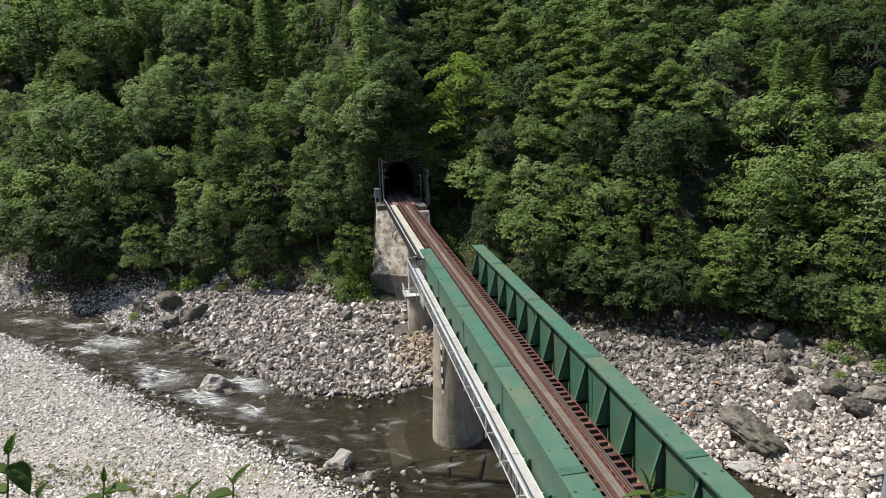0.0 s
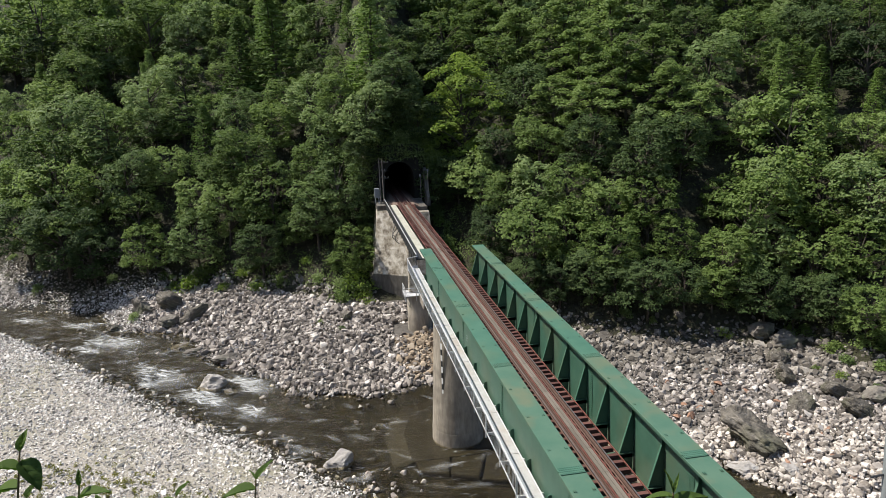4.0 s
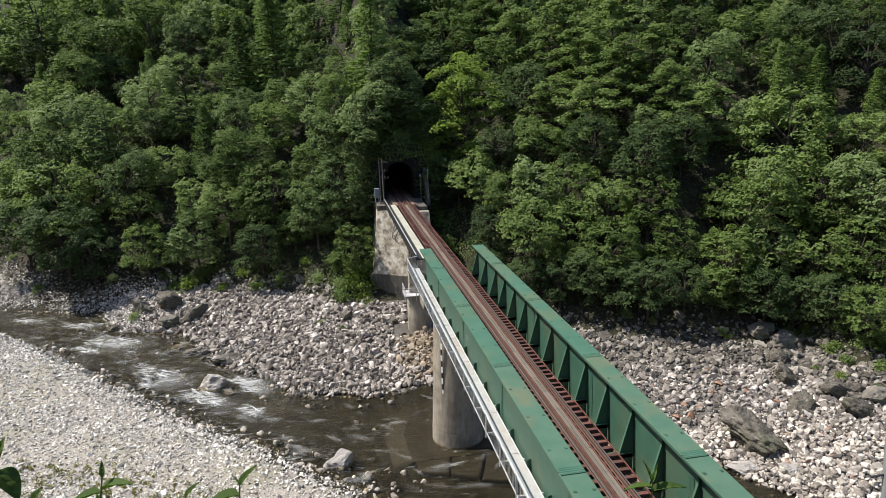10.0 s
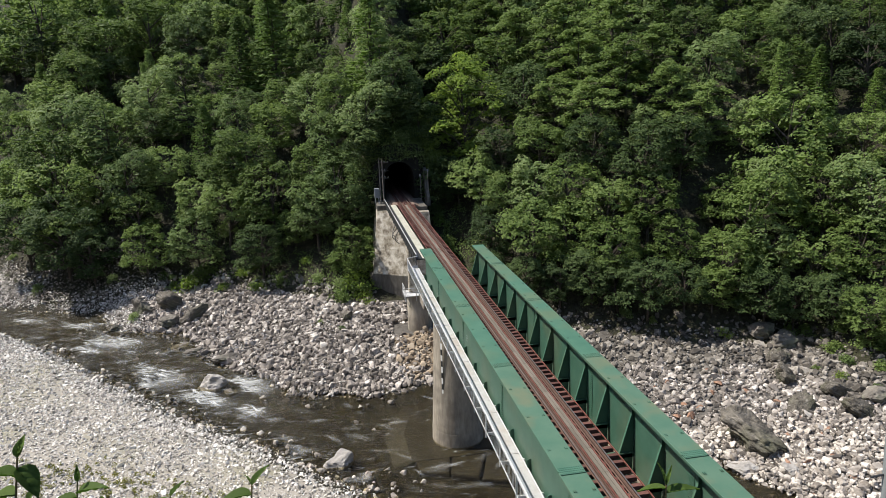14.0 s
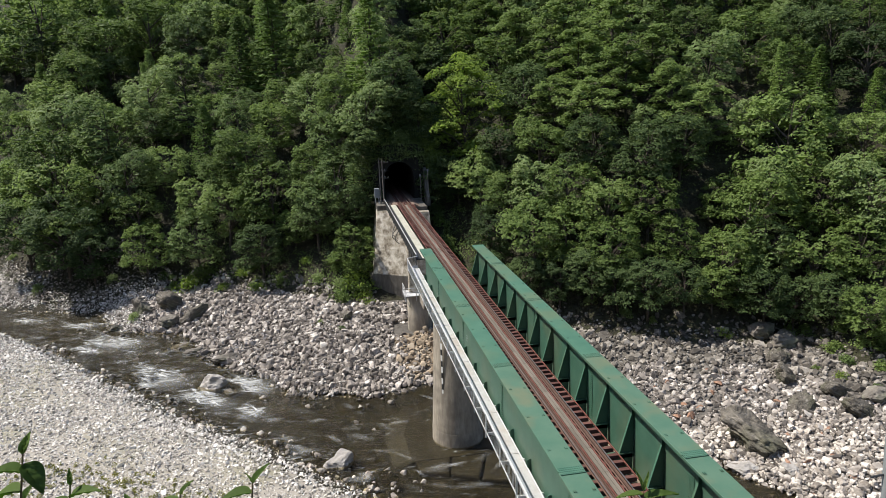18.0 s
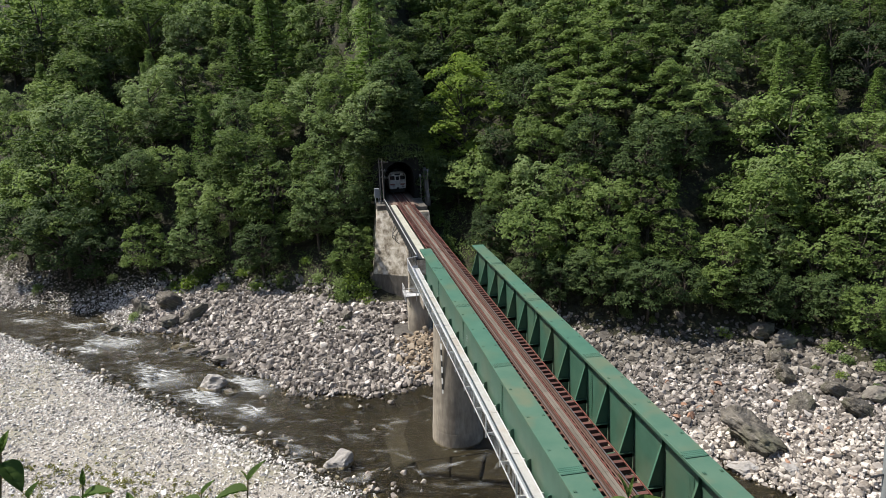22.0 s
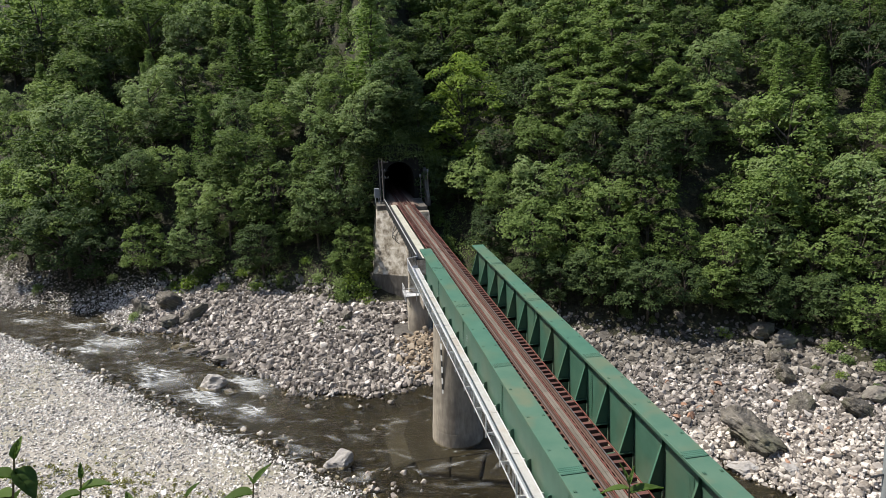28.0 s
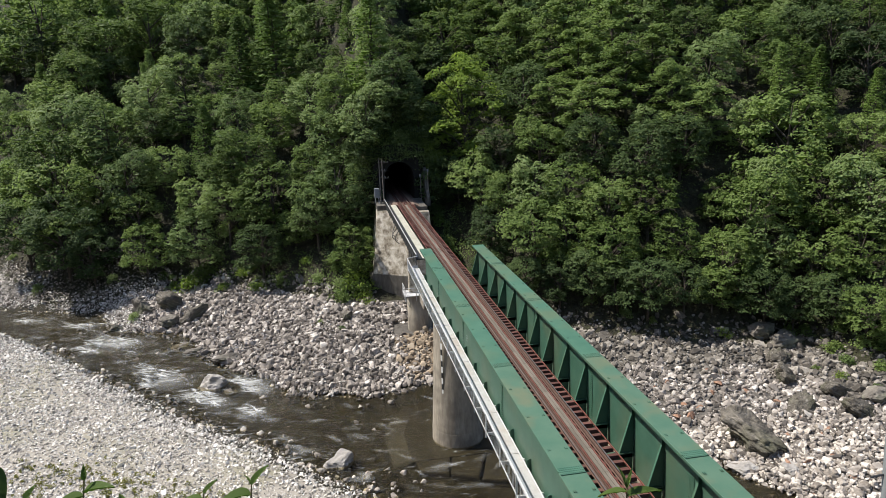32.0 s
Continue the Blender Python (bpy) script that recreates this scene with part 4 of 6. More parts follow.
def build_car(name, label, cooler_end, roof_material, outer):
    car = thing(name, (0, 0, 0), label, "train", group="railcars of the train")
    ends = [(0.0, 1.34, 3.42), (0.07, 1.43, 3.52), (0.22, 1.485, 3.61), (0.6, 1.50, 3.70), (1.5, 1.50, 3.74)]
    secs = [(-HALF + d, car_section(w, a)) for d, w, a in ends] + [(HALF - d, car_section(w, a)) for d, w, a in ends[::-1]]
    shell = part("body", loft(bmesh.new(), secs), M["body_white"], car, "cream white painted steel body", False)
    # grey roof skin between the two white domes
    bm = bmesh.new()
    rings = []
    lo_y, hi_y = (-HALF + 0.85, HALF - 0.02) if outer < 0 else (-HALF + 0.02, HALF - 0.85)
    for y in np.linspace(lo_y, hi_y, 11):
        sec = [p for p in car_section(1.508, 3.75) if p[1] > 3.11]
        rings.append([bm.verts.new((x, y, z)) for x, z in sec])
    # soot has blackened the dome on the exhaust side
    for v in rings[0] if outer < 0 else []:
        if v.co.x < -0.1:
            v.co.y -= 0.5 * min(1.0, (-0.1 - v.co.x) / 0.4)
            v.co.z += 0.004
    for a, b in zip(rings, rings[1:]):
        for k in range(len(a) - 1):
            bm.faces.new((a[k], a[k + 1], b[k + 1], b[k]))
    ext = bmesh.ops.extrude_face_region(bm, geom=list(bm.faces))
    bmesh.ops.translate(bm, verts=[v for v in ext["geom"] if isinstance(v, bmesh.types.BMVert)], vec=(0, 0, -0.02))
    bmesh.ops.recalc_face_normals(bm, faces=bm.faces)
    part("roof", bm, roof_material, car, "grey roof blackened by exhaust soot", True)
    # gutters
    for s in (-1, 1):
        part("gutter", boxes((s * 1.46 - 0.03, s * 1.46 + 0.03, -HALF + 0.6, HALF - 0.6, 3.09, 3.13)), M["skirt"], car)
        part("sill", boxes((s * 1.40 - 0.02, s * 1.40 + 0.02, -HALF + 0.4, HALF - 0.4, 0.72, 0.84)), M["skirt"], car, "dusty grey sill")
        x = s * 1.502
        # stripe under the windows, broken at the doors
        for lo, hi in ((-HALF + 0.25, -8.95), (-7.75, 7.75), (8.95, HALF - 0.25)):
            part("stripe", boxes((x - 0.008, x + 0.008, lo, hi, 1.44, 1.62)), M["orange"], car, "faded orange stripe")
        # windows
        for k in range(10):
            y = -6.1 + 1.36 * k
            fr = part("window", boxes((x - 0.012, x + 0.012, y - 0.53, y + 0.53, 2.05, 2.90), bevel=0.008), M["skirt"], car, "dark sash window")
            part("upper_pane", boxes((x + s * 0.004 - 0.012, x + s * 0.004 + 0.012, y - 0.47, y + 0.47, 2.50, 2.86)), M["glass"], fr)
            part("lower_pane", boxes((x + s * 0.004 - 0.012, x + s * 0.004 + 0.012, y - 0.47, y + 0.47, 2.10, 2.46)), M["glass"], fr)
        for y in (-7.15, 7.15):
            part("narrow_window", boxes((x - 0.014, x + 0.014, y - 0.22, y + 0.22, 2.1, 2.9)), M["glass"], car)
        for e in (-1, 1):
            y = e * 8.35
            d = part("door", boxes((x - 0.006, x + 0.006, y - 0.55, y + 0.55, 1.06, 3.0), bevel=0.005), M["body_white"], car, "cream folding passenger door")
            part("door_pane", boxes((x + s * 0.004 - 0.008, x + s * 0.004 + 0.008, y - 0.36, y + 0.36, 2.0, 2.88)), M["glass"], d)
            part("door_jamb", boxes((x - 0.009, x + 0.009, y - 0.6, y - 0.56, 1.05, 3.02)), M["under"], d)
            part("door_jamb", boxes((x - 0.009, x + 0.009, y + 0.56, y + 0.6, 1.05, 3.02)), M["under"], d)
            y = e * 9.3
            part("cab_side_window", boxes((x - 0.012, x + 0.012, y - 0.26, y + 0.26, 2.2, 2.9)), M["glass"], car)
            y = e * 10.02
            part("quarter_window", boxes((x - s * 0.008 - 0.012, x - s * 0.008 + 0.012, y - 0.15, y + 0.15, 2.3, 2.9)), M["glass"], car)
    # cab ends
    for e in (-1, 1):
        def fb(x0, x1, z0, z1, out, th=0.03):
            ya, yb = face_y((x0 + x1) / 2) + out - th, face_y((x0 + x1) / 2) + out
            lo, hi = min(e * ya, e * yb), max(e * ya, e * yb)
            return (x0, x1, lo, hi, z0, z1)
        for s in (-1, 1):
            a, b = sorted((s * 0.45, s * 1.28))
            w = part("cab_window", boxes(fb(a, b, 2.32, 2.94, 0.01), bevel=0.006), M["glass"], car, "dark cab windscreen")
            part("window_seal", boxes(fb(a - 0.03, b + 0.03, 2.29, 2.33, 0.014), fb(a - 0.03, b + 0.03, 2.93, 2.97, 0.014)), M["under"], w)
            part("front_stripe", boxes(fb(*sorted((s * 0.46, s * 1.31)), 1.37, 1.62, 0.008)), M["orange"], car)
            hl = lathe(bmesh.new(), [(0.12, 0.0), (0.12, 0.10), (0.09, 0.13)], 14)
            o = part("marker_light", hl, M["tail"], car, "round red marker light pod")
            o.matrix_basis = pose(s * 1.06, e * (HALF - 0.02), 3.17, -90 * e, 0, 0)
            tl = lathe(bmesh.new(), [(0.1, 0.0), (0.1, 0.09), (0.07, 0.12)], 14)
            o = part("headlight", tl, M["lamp"], car, "small round white headlight")
            o.matrix_basis = pose(s * 1.19, e * (HALF - 0.03), 1.72, -90 * e, 0, 0)
            part("jumper_box", boxes(fb(*sorted((s * 1.12, s * 1.27)), 1.34, 1.47, 0.10, 0.12), bevel=0.02), M["lamp"], car)
            part("handrail", tube(bmesh.new(), [(s * 0.46, e * (HALF + 0.05), 1.3), (s * 0.46, e * (HALF + 0.05), 2.2)], 0.018, 6), M["galv"], car)
        d = part("end_door", boxes(fb(-0.40, 0.40, 0.86, 2.98, 0.035), bevel=0.01), M["body_white"], car, "cream gangway door")
        part("end_door_pane", boxes(fb(-0.27, 0.27, 2.25, 2.86, 0.045)), M["glass"], d)
        part("sign_box", boxes(fb(-0.46, 0.46, 3.06, 3.36, 0.08, 0.4), bevel=0.02), M["under"], car, "dark destination sign box")
        part("sign_hood", prism(bmesh.new(), [(-0.52, 3.36), (0.52, 3.36), (0.46, 3.43), (-0.46, 3.43)], "y", *sorted((e * (HALF - 0.3), e * (HALF + 0.12)))), M["body_white"], car, "white hood over the sign box")
        for s in (-1, 1):
            part("door_post", boxes(fb(*sorted((s * 0.41, s * 0.47)), 0.9, 3.02, 0.06, 0.07)), M["body_white"], car, "raised gangway door frame")
            part("lamp_pod", boxes(fb(*sorted((s * 0.9, s * 1.22)), 3.03, 3.31, 0.03, 0.34), bevel=0.05), M["body_white"], car, "white lamp pod at the roof corner")
            part("wiper", tube(bmesh.new(), [(s * 0.62, e * (HALF + 0.045), 2.34), (s * 1.0, e * (HALF + 0.045), 2.8)], 0.012, 5), M["under"], car, "thin black windscreen wiper")
        part("number_bar", boxes(fb(0.72, 1.14, 0.98, 1.14, 0.012)), M["skirt"], car)
        part("buffer_beam", boxes((-1.3, 1.3, *sorted((e * (HALF - 0.3), e * (HALF - 0.05))), 0.56, 0.80), bevel=0.02), M["under"], car)
        part("snow_plough", prism(bmesh.new(), [(-1.25, 0.16), (1.25, 0.16), (1.3, 0.6), (-1.3, 0.6)], "y", *sorted((e * (HALF - 0.45), e * (HALF - 0.2)))), M["under"], car)
        part("coupler", boxes((-0.16, 0.16, *sorted((e * (HALF - 0.3), e * (HALF + 0.235))), 0.72, 1.0), bevel=0.04), M["under"], car)
        for x in (-0.5, 0.5):
            part("air_hose", tube(bmesh.new(), [(x, e * (HALF - 0.05), 0.8), (x, e * (HALF + 0.12), 0.66), (x * 0.9, e * (HALF + 0.12), 0.45)], 0.03, 6), M["under"], car)
        part("whistle", lathe(bmesh.new(), [(0.07, 3.6), (0.09, 3.84), (0.04, 3.9)], 10), M["under"], car).location = (0.35, e * (HALF - 0.75), 0)
    # roof ventilators in pairs, with dark mouths
    for off, vx in ((1.45, -0.12), (2.35, 0.2), (5.5, -0.12), (7.7, 0.2), (9.9, -0.12), (12.2, 0.2), (14.5, -0.12), (16.7, 0.2), (19.1, -0.12)):
        y = (-HALF + off) * (1 if cooler_end > 0 or outer < 0 else -1)
        if outer > 0 and off < 2:
            continue
        if cooler_end and abs(y - cooler_end * (HALF - 2.4)) < 2.2:
            continue
        v = part("roof_vent", prism(bmesh.new(), [(y - 0.27, 3.66), (y + 0.36, 3.66), (y + 0.27, 3.88), (y - 0.35, 3.94)], "x", vx - 0.25, vx + 0.25), M["vent"], car, "grey box roof ventilator")
        part("vent_mouth", boxes((vx - 0.21, vx + 0.21, y - 0.365, y - 0.29, 3.71, 3.915)), M["under"], v)
        for side in (-0.23, 0.23):
            part("vent_lug", boxes((vx + side - 0.025, vx + side + 0.025, y + 0.34, y + 0.46, 3.7, 3.8)), M["under"], v)
    part("aerial_base", boxes((-1.0, -0.84, (HALF - 1.3) * outer - 0.1, (HALF - 1.3) * outer + 0.1, 3.5, 3.6), bevel=0.02), M["under"], car)
    if cooler_end:
        y = cooler_end * (HALF - 2.4)
        c = part("cooler", loft(bmesh.new(), [(y - 1.5, [(0.9, 3.55), (0.85, 3.79), (-0.85, 3.79), (-0.9, 3.55)]), (y - 0.6, [(1.05, 3.42), (0.9, 4.02), (-0.9, 4.02), (-1.05, 3.42)]),
                                             (y + 1.2, [(1.05, 3.42), (0.9, 4.02), (-0.9, 4.02), (-1.05, 3.42)]), (y + 1.3, [(1.0, 3.42), (0.85, 3.93), (-0.85, 3.93), (-1.0, 3.42)])]),
                 M["vent"], car, "raised grey cooler housing")
        part("cooler_face", boxes((-0.8, 0.8, y - 0.64 - 0.0, y - 0.62, 3.76, 3.98)), M["under"], c)
    # bogies and underframe boxes
    for e in (-1, 1):
        b = part("bogie", boxes((-1.12, -0.98, e * 7.0 - 1.5, e * 7.0 + 1.5, 0.38, 0.68), (0.98, 1.12, e * 7.0 - 1.5, e * 7.0 + 1.5, 0.38, 0.68),
                                (-1.0, 1.0, e * 7.0 - 0.25, e * 7.0 + 0.25, 0.45, 0.8)), M["under"], car, "grimy bogie frame")
        for dy in (-1.05, 1.05):
            for s in (-1, 1):
                wl = part("wheel", lathe(bmesh.new(), [(0.2, -0.065), (0.43, -0.06), (0.43, 0.045), (0.455, 0.05), (0.455, 0.065), (0.2, 0.065)], 24), M["rail"], b)
                wl.matrix_basis = pose(s * 0.565, e * 7.0 + dy, 0.43, 0, -90 * s, 0)
            part("axle", tube(bmesh.new(), [(-0.6, e * 7.0 + dy, 0.43), (0.6, e * 7.0 + dy, 0.43)], 0.08, 8), M["under"], b)
    for y0, y1, x in ((-4.6, -2.9, -1), (-2.4, 0.6, -1), (1.2, 2.6, -1), (3.0, 4.6, -1), (-4.4, -1.6, 1), (-1.0, 2.0, 1), (2.5, 4.5, 1)):
        part("underfloor_box", boxes((*sorted((x * 0.5, x * 1.32)), y0, y1, 0.3, 0.74), bevel=0.03), M["under"], car)
    return car


M["vent"] = mat("vent_grey", [(0.3, (0.085, 0.088, 0.09)), (0.7, (0.14, 0.143, 0.147))], 3, 0.6)
CAR_FRONT = build_car("railcar", "cream railcar with grey sooty roof and orange stripe, leading", 0, roof_mat("sooty_roof", (0.84, 0.56)), -1)
CAR_REAR = build_car("railcar", "cream railcar with grey roof and orange stripe, trailing", -1, roof_mat("clean_roof", (-3.0, -3.0)), 1)


# ---- trees ----
def leaf_cloud(rng, centres, radii, flat, per, size, droop=0.25, up=0.75, out=None, slim=False):
    """Folded leaves scattered through flat clumps, turned outward where the clump's own direction is given; returns points and triangles."""
    n = len(centres) * per
    c = np.repeat(np.asarray(centres), per, 0)
    r = np.repeat(np.asarray(radii), per)
    v = rng.normal(size=(n, 3))
    v /= np.linalg.norm(v, axis=1)[:, None]
    v *= (rng.uniform(0.35, 1.0, n) ** 0.4)[:, None]
    if out is not None:
        # most leaves lie on the clump's upper side
        v[:, 2] = np.where(rng.uniform(0, 1, n) < 0.82, np.abs(v[:, 2]), v[:, 2])
    p = c + v * np.stack([r, r, r * flat], 1)
    p[:, 2] -= droop * (v[:, 0] ** 2 + v[:, 1] ** 2) * r
    nrm = rng.normal(size=(n, 3)) * (0.55 if out is None else 0.34) + v * np.array([0.5, 0.5, 0.15]) + np.array([-0.12, 0.0, up])
    if out is not None:
        nrm += 0.3 * np.repeat(np.asarray(out), per, 0)
    nrm /= np.linalg.norm(nrm, axis=1)[:, None]
    a = np.cross(nrm, rng.normal(size=(n, 3)))
    a /= np.linalg.norm(a, axis=1)[:, None]
    b = np.cross(nrm, a)
    s = size * rng.uniform(0.6, 1.35, n)[:, None]
    fold = nrm * s * 0.12
    if slim:
        pts = np.stack([p - a * s * 0.55, p + a * s * 0.3 + b * s * 0.42, p + a * s * 0.3 - b * s * 0.42], 1).reshape(-1, 3)
        return pts, np.arange(n * 3).reshape(-1, 3)
    pts = np.stack([p - a * s * 0.5, p + b * s * 0.36 + fold, p + a * s * 0.5, p - b * s * 0.36 + fold], 1).reshape(-1, 3)
    k = np.arange(n)[:, None] * 4
    tris = np.concatenate([k + np.array([[0, 1, 2]]), k + np.array([[0, 2, 3]])], 1).reshape(-1, 3)
    return pts, tris


def tri_mesh(name, pts, tris, material, smooth=False):
    me = bpy.data.meshes.new(name)
    me.vertices.add(len(pts))
    me.vertices.foreach_set("co", np.asarray(pts, dtype=np.float32).ravel())
    me.loops.add(len(tris) * 3)
    me.loops.foreach_set("vertex_index", np.asarray(tris, dtype=np.int32).ravel())
    me.polygons.add(len(tris))
    me.polygons.foreach_set("loop_start", np.arange(0, len(tris) * 3, 3, dtype=np.int32))
    me.update(calc_edges=True)
    me.materials.append(material)
    if smooth:
        me.shade_smooth()
    else:
        me.shade_flat()
    return me


def clump_points(rng, kind, count):
    """Where the leaf clumps of a crown of radius 1 sit, above a foot at 0, how wide each is, and which way it faces."""
    out, rad, face = [], [], []
    if kind == "spray":
        # long boughs that reach out in storeys and droop at their ends
        boughs = 19
        for k in range(boughs):
            h = (k + rng.uniform(0, 0.8)) / boughs
            a = k * 2.4 + rng.uniform(-0.4, 0.4)
            reach = (0.55 + 0.55 * math.sin(math.pi * min(1.0, 0.25 + 0.75 * h))) * rng.uniform(0.75, 1.1)
            z0 = 0.35 + 1.75 * h
            for q in range(max(3, count // boughs)):
                u = (q + 1) / (count // boughs)
                side = rng.uniform(-0.16, 0.16) * (0.4 + u)
                p = (math.cos(a) * reach * u - math.sin(a) * side, math.sin(a) * reach * u + math.cos(a) * side, z0 + 0.34 * u - 0.42 * u * u + rng.uniform(-0.04, 0.04))
                out.append(p)
                rad.append(rng.uniform(0.15, 0.24) * (1.05 - 0.25 * u))
                face.append((math.cos(a) * 0.35, math.sin(a) * 0.35, 0.6))
        return np.array(out), np.array(rad), np.array(face)
    if kind == "cone":
        for k in range(count):
            h = ((k + rng.uniform(0, 1)) / count) ** 1.35
            w = (1 - h) * 0.72 + 0.08
            a = k * 2.4 + rng.uniform(-0.3, 0.3)
            q = math.sqrt(rng.uniform(0.15, 1.0)) * w
            out.append((q * math.cos(a), q * math.sin(a), 0.35 + 2.75 * h - 0.15 * q))
            rad.append(0.15 + 0.12 * (1 - h))
            face.append((math.cos(a) * 0.7, math.sin(a) * 0.7, 0.3))
        return np.array(out), np.array(rad), np.array(face)
    lobes = [(0.0, 0.0, 1.35, 0.72)]
    for k in range(10):
        a, h = k * 2.4 + rng.uniform(-0.5, 0.5), rng.uniform(0.5, 1.85)
        q = rng.uniform(0.42, 0.66) * math.sqrt(max(0.1, 1 - ((h - 1.1) / 1.1) ** 2))
        lobes.append((q * math.cos(a), q * math.sin(a), h, rng.uniform(0.3, 0.46)))
    tries = 0
    while len(out) < count and tries < 9000:
        tries += 1
        lx, ly, lz, lr = lobes[rng.randint(len(lobes))]
        v = rng.normal(size=3)
        v /= np.linalg.norm(v)
        if v[2] < -0.4:
            continue
        q = rng.uniform(0.72, 1.0)
        p = (lx + v[0] * lr * q, ly + v[1] * lr * q, lz + v[2] * lr * q * 0.85)
        r = rng.uniform(0.14, 0.27)
        if p[2] < 0.12 or any((p[0] - x) ** 2 + (p[1] - y) ** 2 + (p[2] - z) ** 2 < (0.86 * w) ** 2 for x, y, z, w in lobes):
            continue
        if all((p[0] - o[0]) ** 2 + (p[1] - o[1]) ** 2 + 1.6 * (p[2] - o[2]) ** 2 > (1.12 * r) ** 2 for o in out):
            out.append(p)
            rad.append(r)
            face.append(v)
    return np.array(out), np.array(rad), np.array(face)


def shade_cores(rng, cen, rad, flat, core=0.72):
    """Solid blocks added beneath each clump's leaves to keep light out of the gaps."""
    base = np.array([(1, 0, 0), (0, 1, 0), (-1, 0, 0), (0, -1, 0), (0, 0, 1), (0, 0, -1)], float)
    tris = np.array([(k, (k + 1) % 4, 4) for k in range(4)] + [((k + 1) % 4, k, 5) for k in range(4)])
    n = len(cen)
    k = core * np.asarray(rad)[:, None, None] * rng.uniform(0.55, 1.0, (n, 6, 1)) * np.array([1, 1, flat * 0.6])
    p = np.asarray(cen)[:, None] + base[None] * k - np.stack([0 * rad, 0 * rad, np.asarray(rad) * 0.22], 1)[:, None]
    return p.reshape(-1, 3), (tris[None] + (np.arange(n) * 6)[:, None, None]).reshape(-1, 3)


def tree_template(seed, kind, leaf, label, clumps=50, per=48, size=0.088):
    """A tree of crown radius 1: trunk with limbs, and a crown of leaf clumps."""
    rng = np.random.RandomState(seed)
    t = thing("tree", (0, 0, -500), label, "tree", group="trees on the valley side")
    cen, rad, face = clump_points(rng, kind, clumps)
    bm = bmesh.new()
    lean = rng.uniform(-0.12, 0.12, 2)
    top = float(cen[:, 2].max()) * 0.85
    tube(bm, [(0, 0, -0.25), (lean[0] * 0.3, lean[1] * 0.3, top * 0.35), (lean[0], lean[1], top * 0.7), (lean[0] * 1.2, lean[1] * 1.2, top)], [0.05, 0.038, 0.024, 0.01], 7)
    for i in rng.choice(len(cen), min(16, len(cen)), replace=False):
        c = cen[i]
        z0 = max(0.3, c[2] * rng.uniform(0.45, 0.7))
        f = z0 / top
        a = Vector((lean[0] * f, lean[1] * f, z0))
        b = Vector(c)
        mid = (a + b) / 2 + Vector((0, 0, 0.06))
        tube(bm, [a, mid, b], [0.018, 0.011, 0.004], 5)
    part("trunk", bm, M["bark"], t, "brown bark trunk with limbs", True)
    flat = {"spray": 0.44, "cone": 0.65, "round": 0.56}[kind]
    pts, tris = leaf_cloud(rng, cen, rad, flat, per, size, 0.35, 0.6, face)
    dp, dt = shade_cores(rng, cen, rad, flat)
    ob = new("crown", tri_mesh("crown", np.concatenate([pts, dp]), np.concatenate([tris, dt + len(pts)]), leaf))
    ob.parent = t
    return t


TREES = {
    0: [tree_template(s, "round", M["leaf_a"], "leafy broadleaf tree with rounded mid green crown", 88, 46, 0.07) for s in (11, 12, 13)],
    1: [tree_template(s, "round", M["leaf_b"], "broadleaf tree with dull grey green crown", 88, 46, 0.07) for s in (21, 22)],
    2: [tree_template(31, "spray", M["leaf_c"], "tall young tree with bright lime green leaves", 133, 44, 0.056)],
    4: [tree_template(s, "round", M["leaf_c2"], "broadleaf tree with light green sunlit crown", 88, 46, 0.07) for s in (61, 62)],
    5: [tree_template(s, "round", M["leaf_shade"], "broadleaf tree with deep green crown darkened for shade", 88, 46, 0.07) for s in (71, 72)],
    3: [tree_template(s, "cone", M["leaf_d"], "upright narrow tree with fine dark green foliage", 120, 44, 0.055) for s in (41, 42)],
    6: [tree_template(s, "spray", M["leaf_a"], "spreading tree with drooping sprays of mid green leaves", 133, 36, 0.068) for s in (81, 82)],
    7: [tree_template(s, "spray", M["leaf_c2"], "spreading tree with layered sprays of light green leaves", 133, 36, 0.068) for s in (91, 92)],
}

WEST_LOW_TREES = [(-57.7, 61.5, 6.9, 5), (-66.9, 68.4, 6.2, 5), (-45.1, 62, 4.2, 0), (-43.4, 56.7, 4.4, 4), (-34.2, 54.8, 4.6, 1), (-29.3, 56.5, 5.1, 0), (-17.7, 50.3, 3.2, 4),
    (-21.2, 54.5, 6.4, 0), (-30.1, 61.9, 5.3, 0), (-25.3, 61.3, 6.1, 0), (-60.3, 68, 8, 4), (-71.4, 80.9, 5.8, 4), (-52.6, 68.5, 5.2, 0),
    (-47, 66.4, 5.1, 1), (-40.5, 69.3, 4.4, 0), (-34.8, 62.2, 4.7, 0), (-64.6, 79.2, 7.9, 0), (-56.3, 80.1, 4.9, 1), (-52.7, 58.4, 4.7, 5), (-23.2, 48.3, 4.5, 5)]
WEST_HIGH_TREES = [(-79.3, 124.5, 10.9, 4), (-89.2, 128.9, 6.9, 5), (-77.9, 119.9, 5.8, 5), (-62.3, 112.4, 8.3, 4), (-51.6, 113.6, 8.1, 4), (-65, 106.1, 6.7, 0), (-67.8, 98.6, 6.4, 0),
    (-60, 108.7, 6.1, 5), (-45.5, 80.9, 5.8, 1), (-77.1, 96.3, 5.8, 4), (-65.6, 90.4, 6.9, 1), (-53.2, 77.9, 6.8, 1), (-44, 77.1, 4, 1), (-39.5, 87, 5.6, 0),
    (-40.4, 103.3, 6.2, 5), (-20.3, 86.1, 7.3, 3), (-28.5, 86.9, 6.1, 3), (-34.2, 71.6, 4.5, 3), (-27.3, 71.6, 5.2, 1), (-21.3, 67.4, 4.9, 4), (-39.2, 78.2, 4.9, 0)]
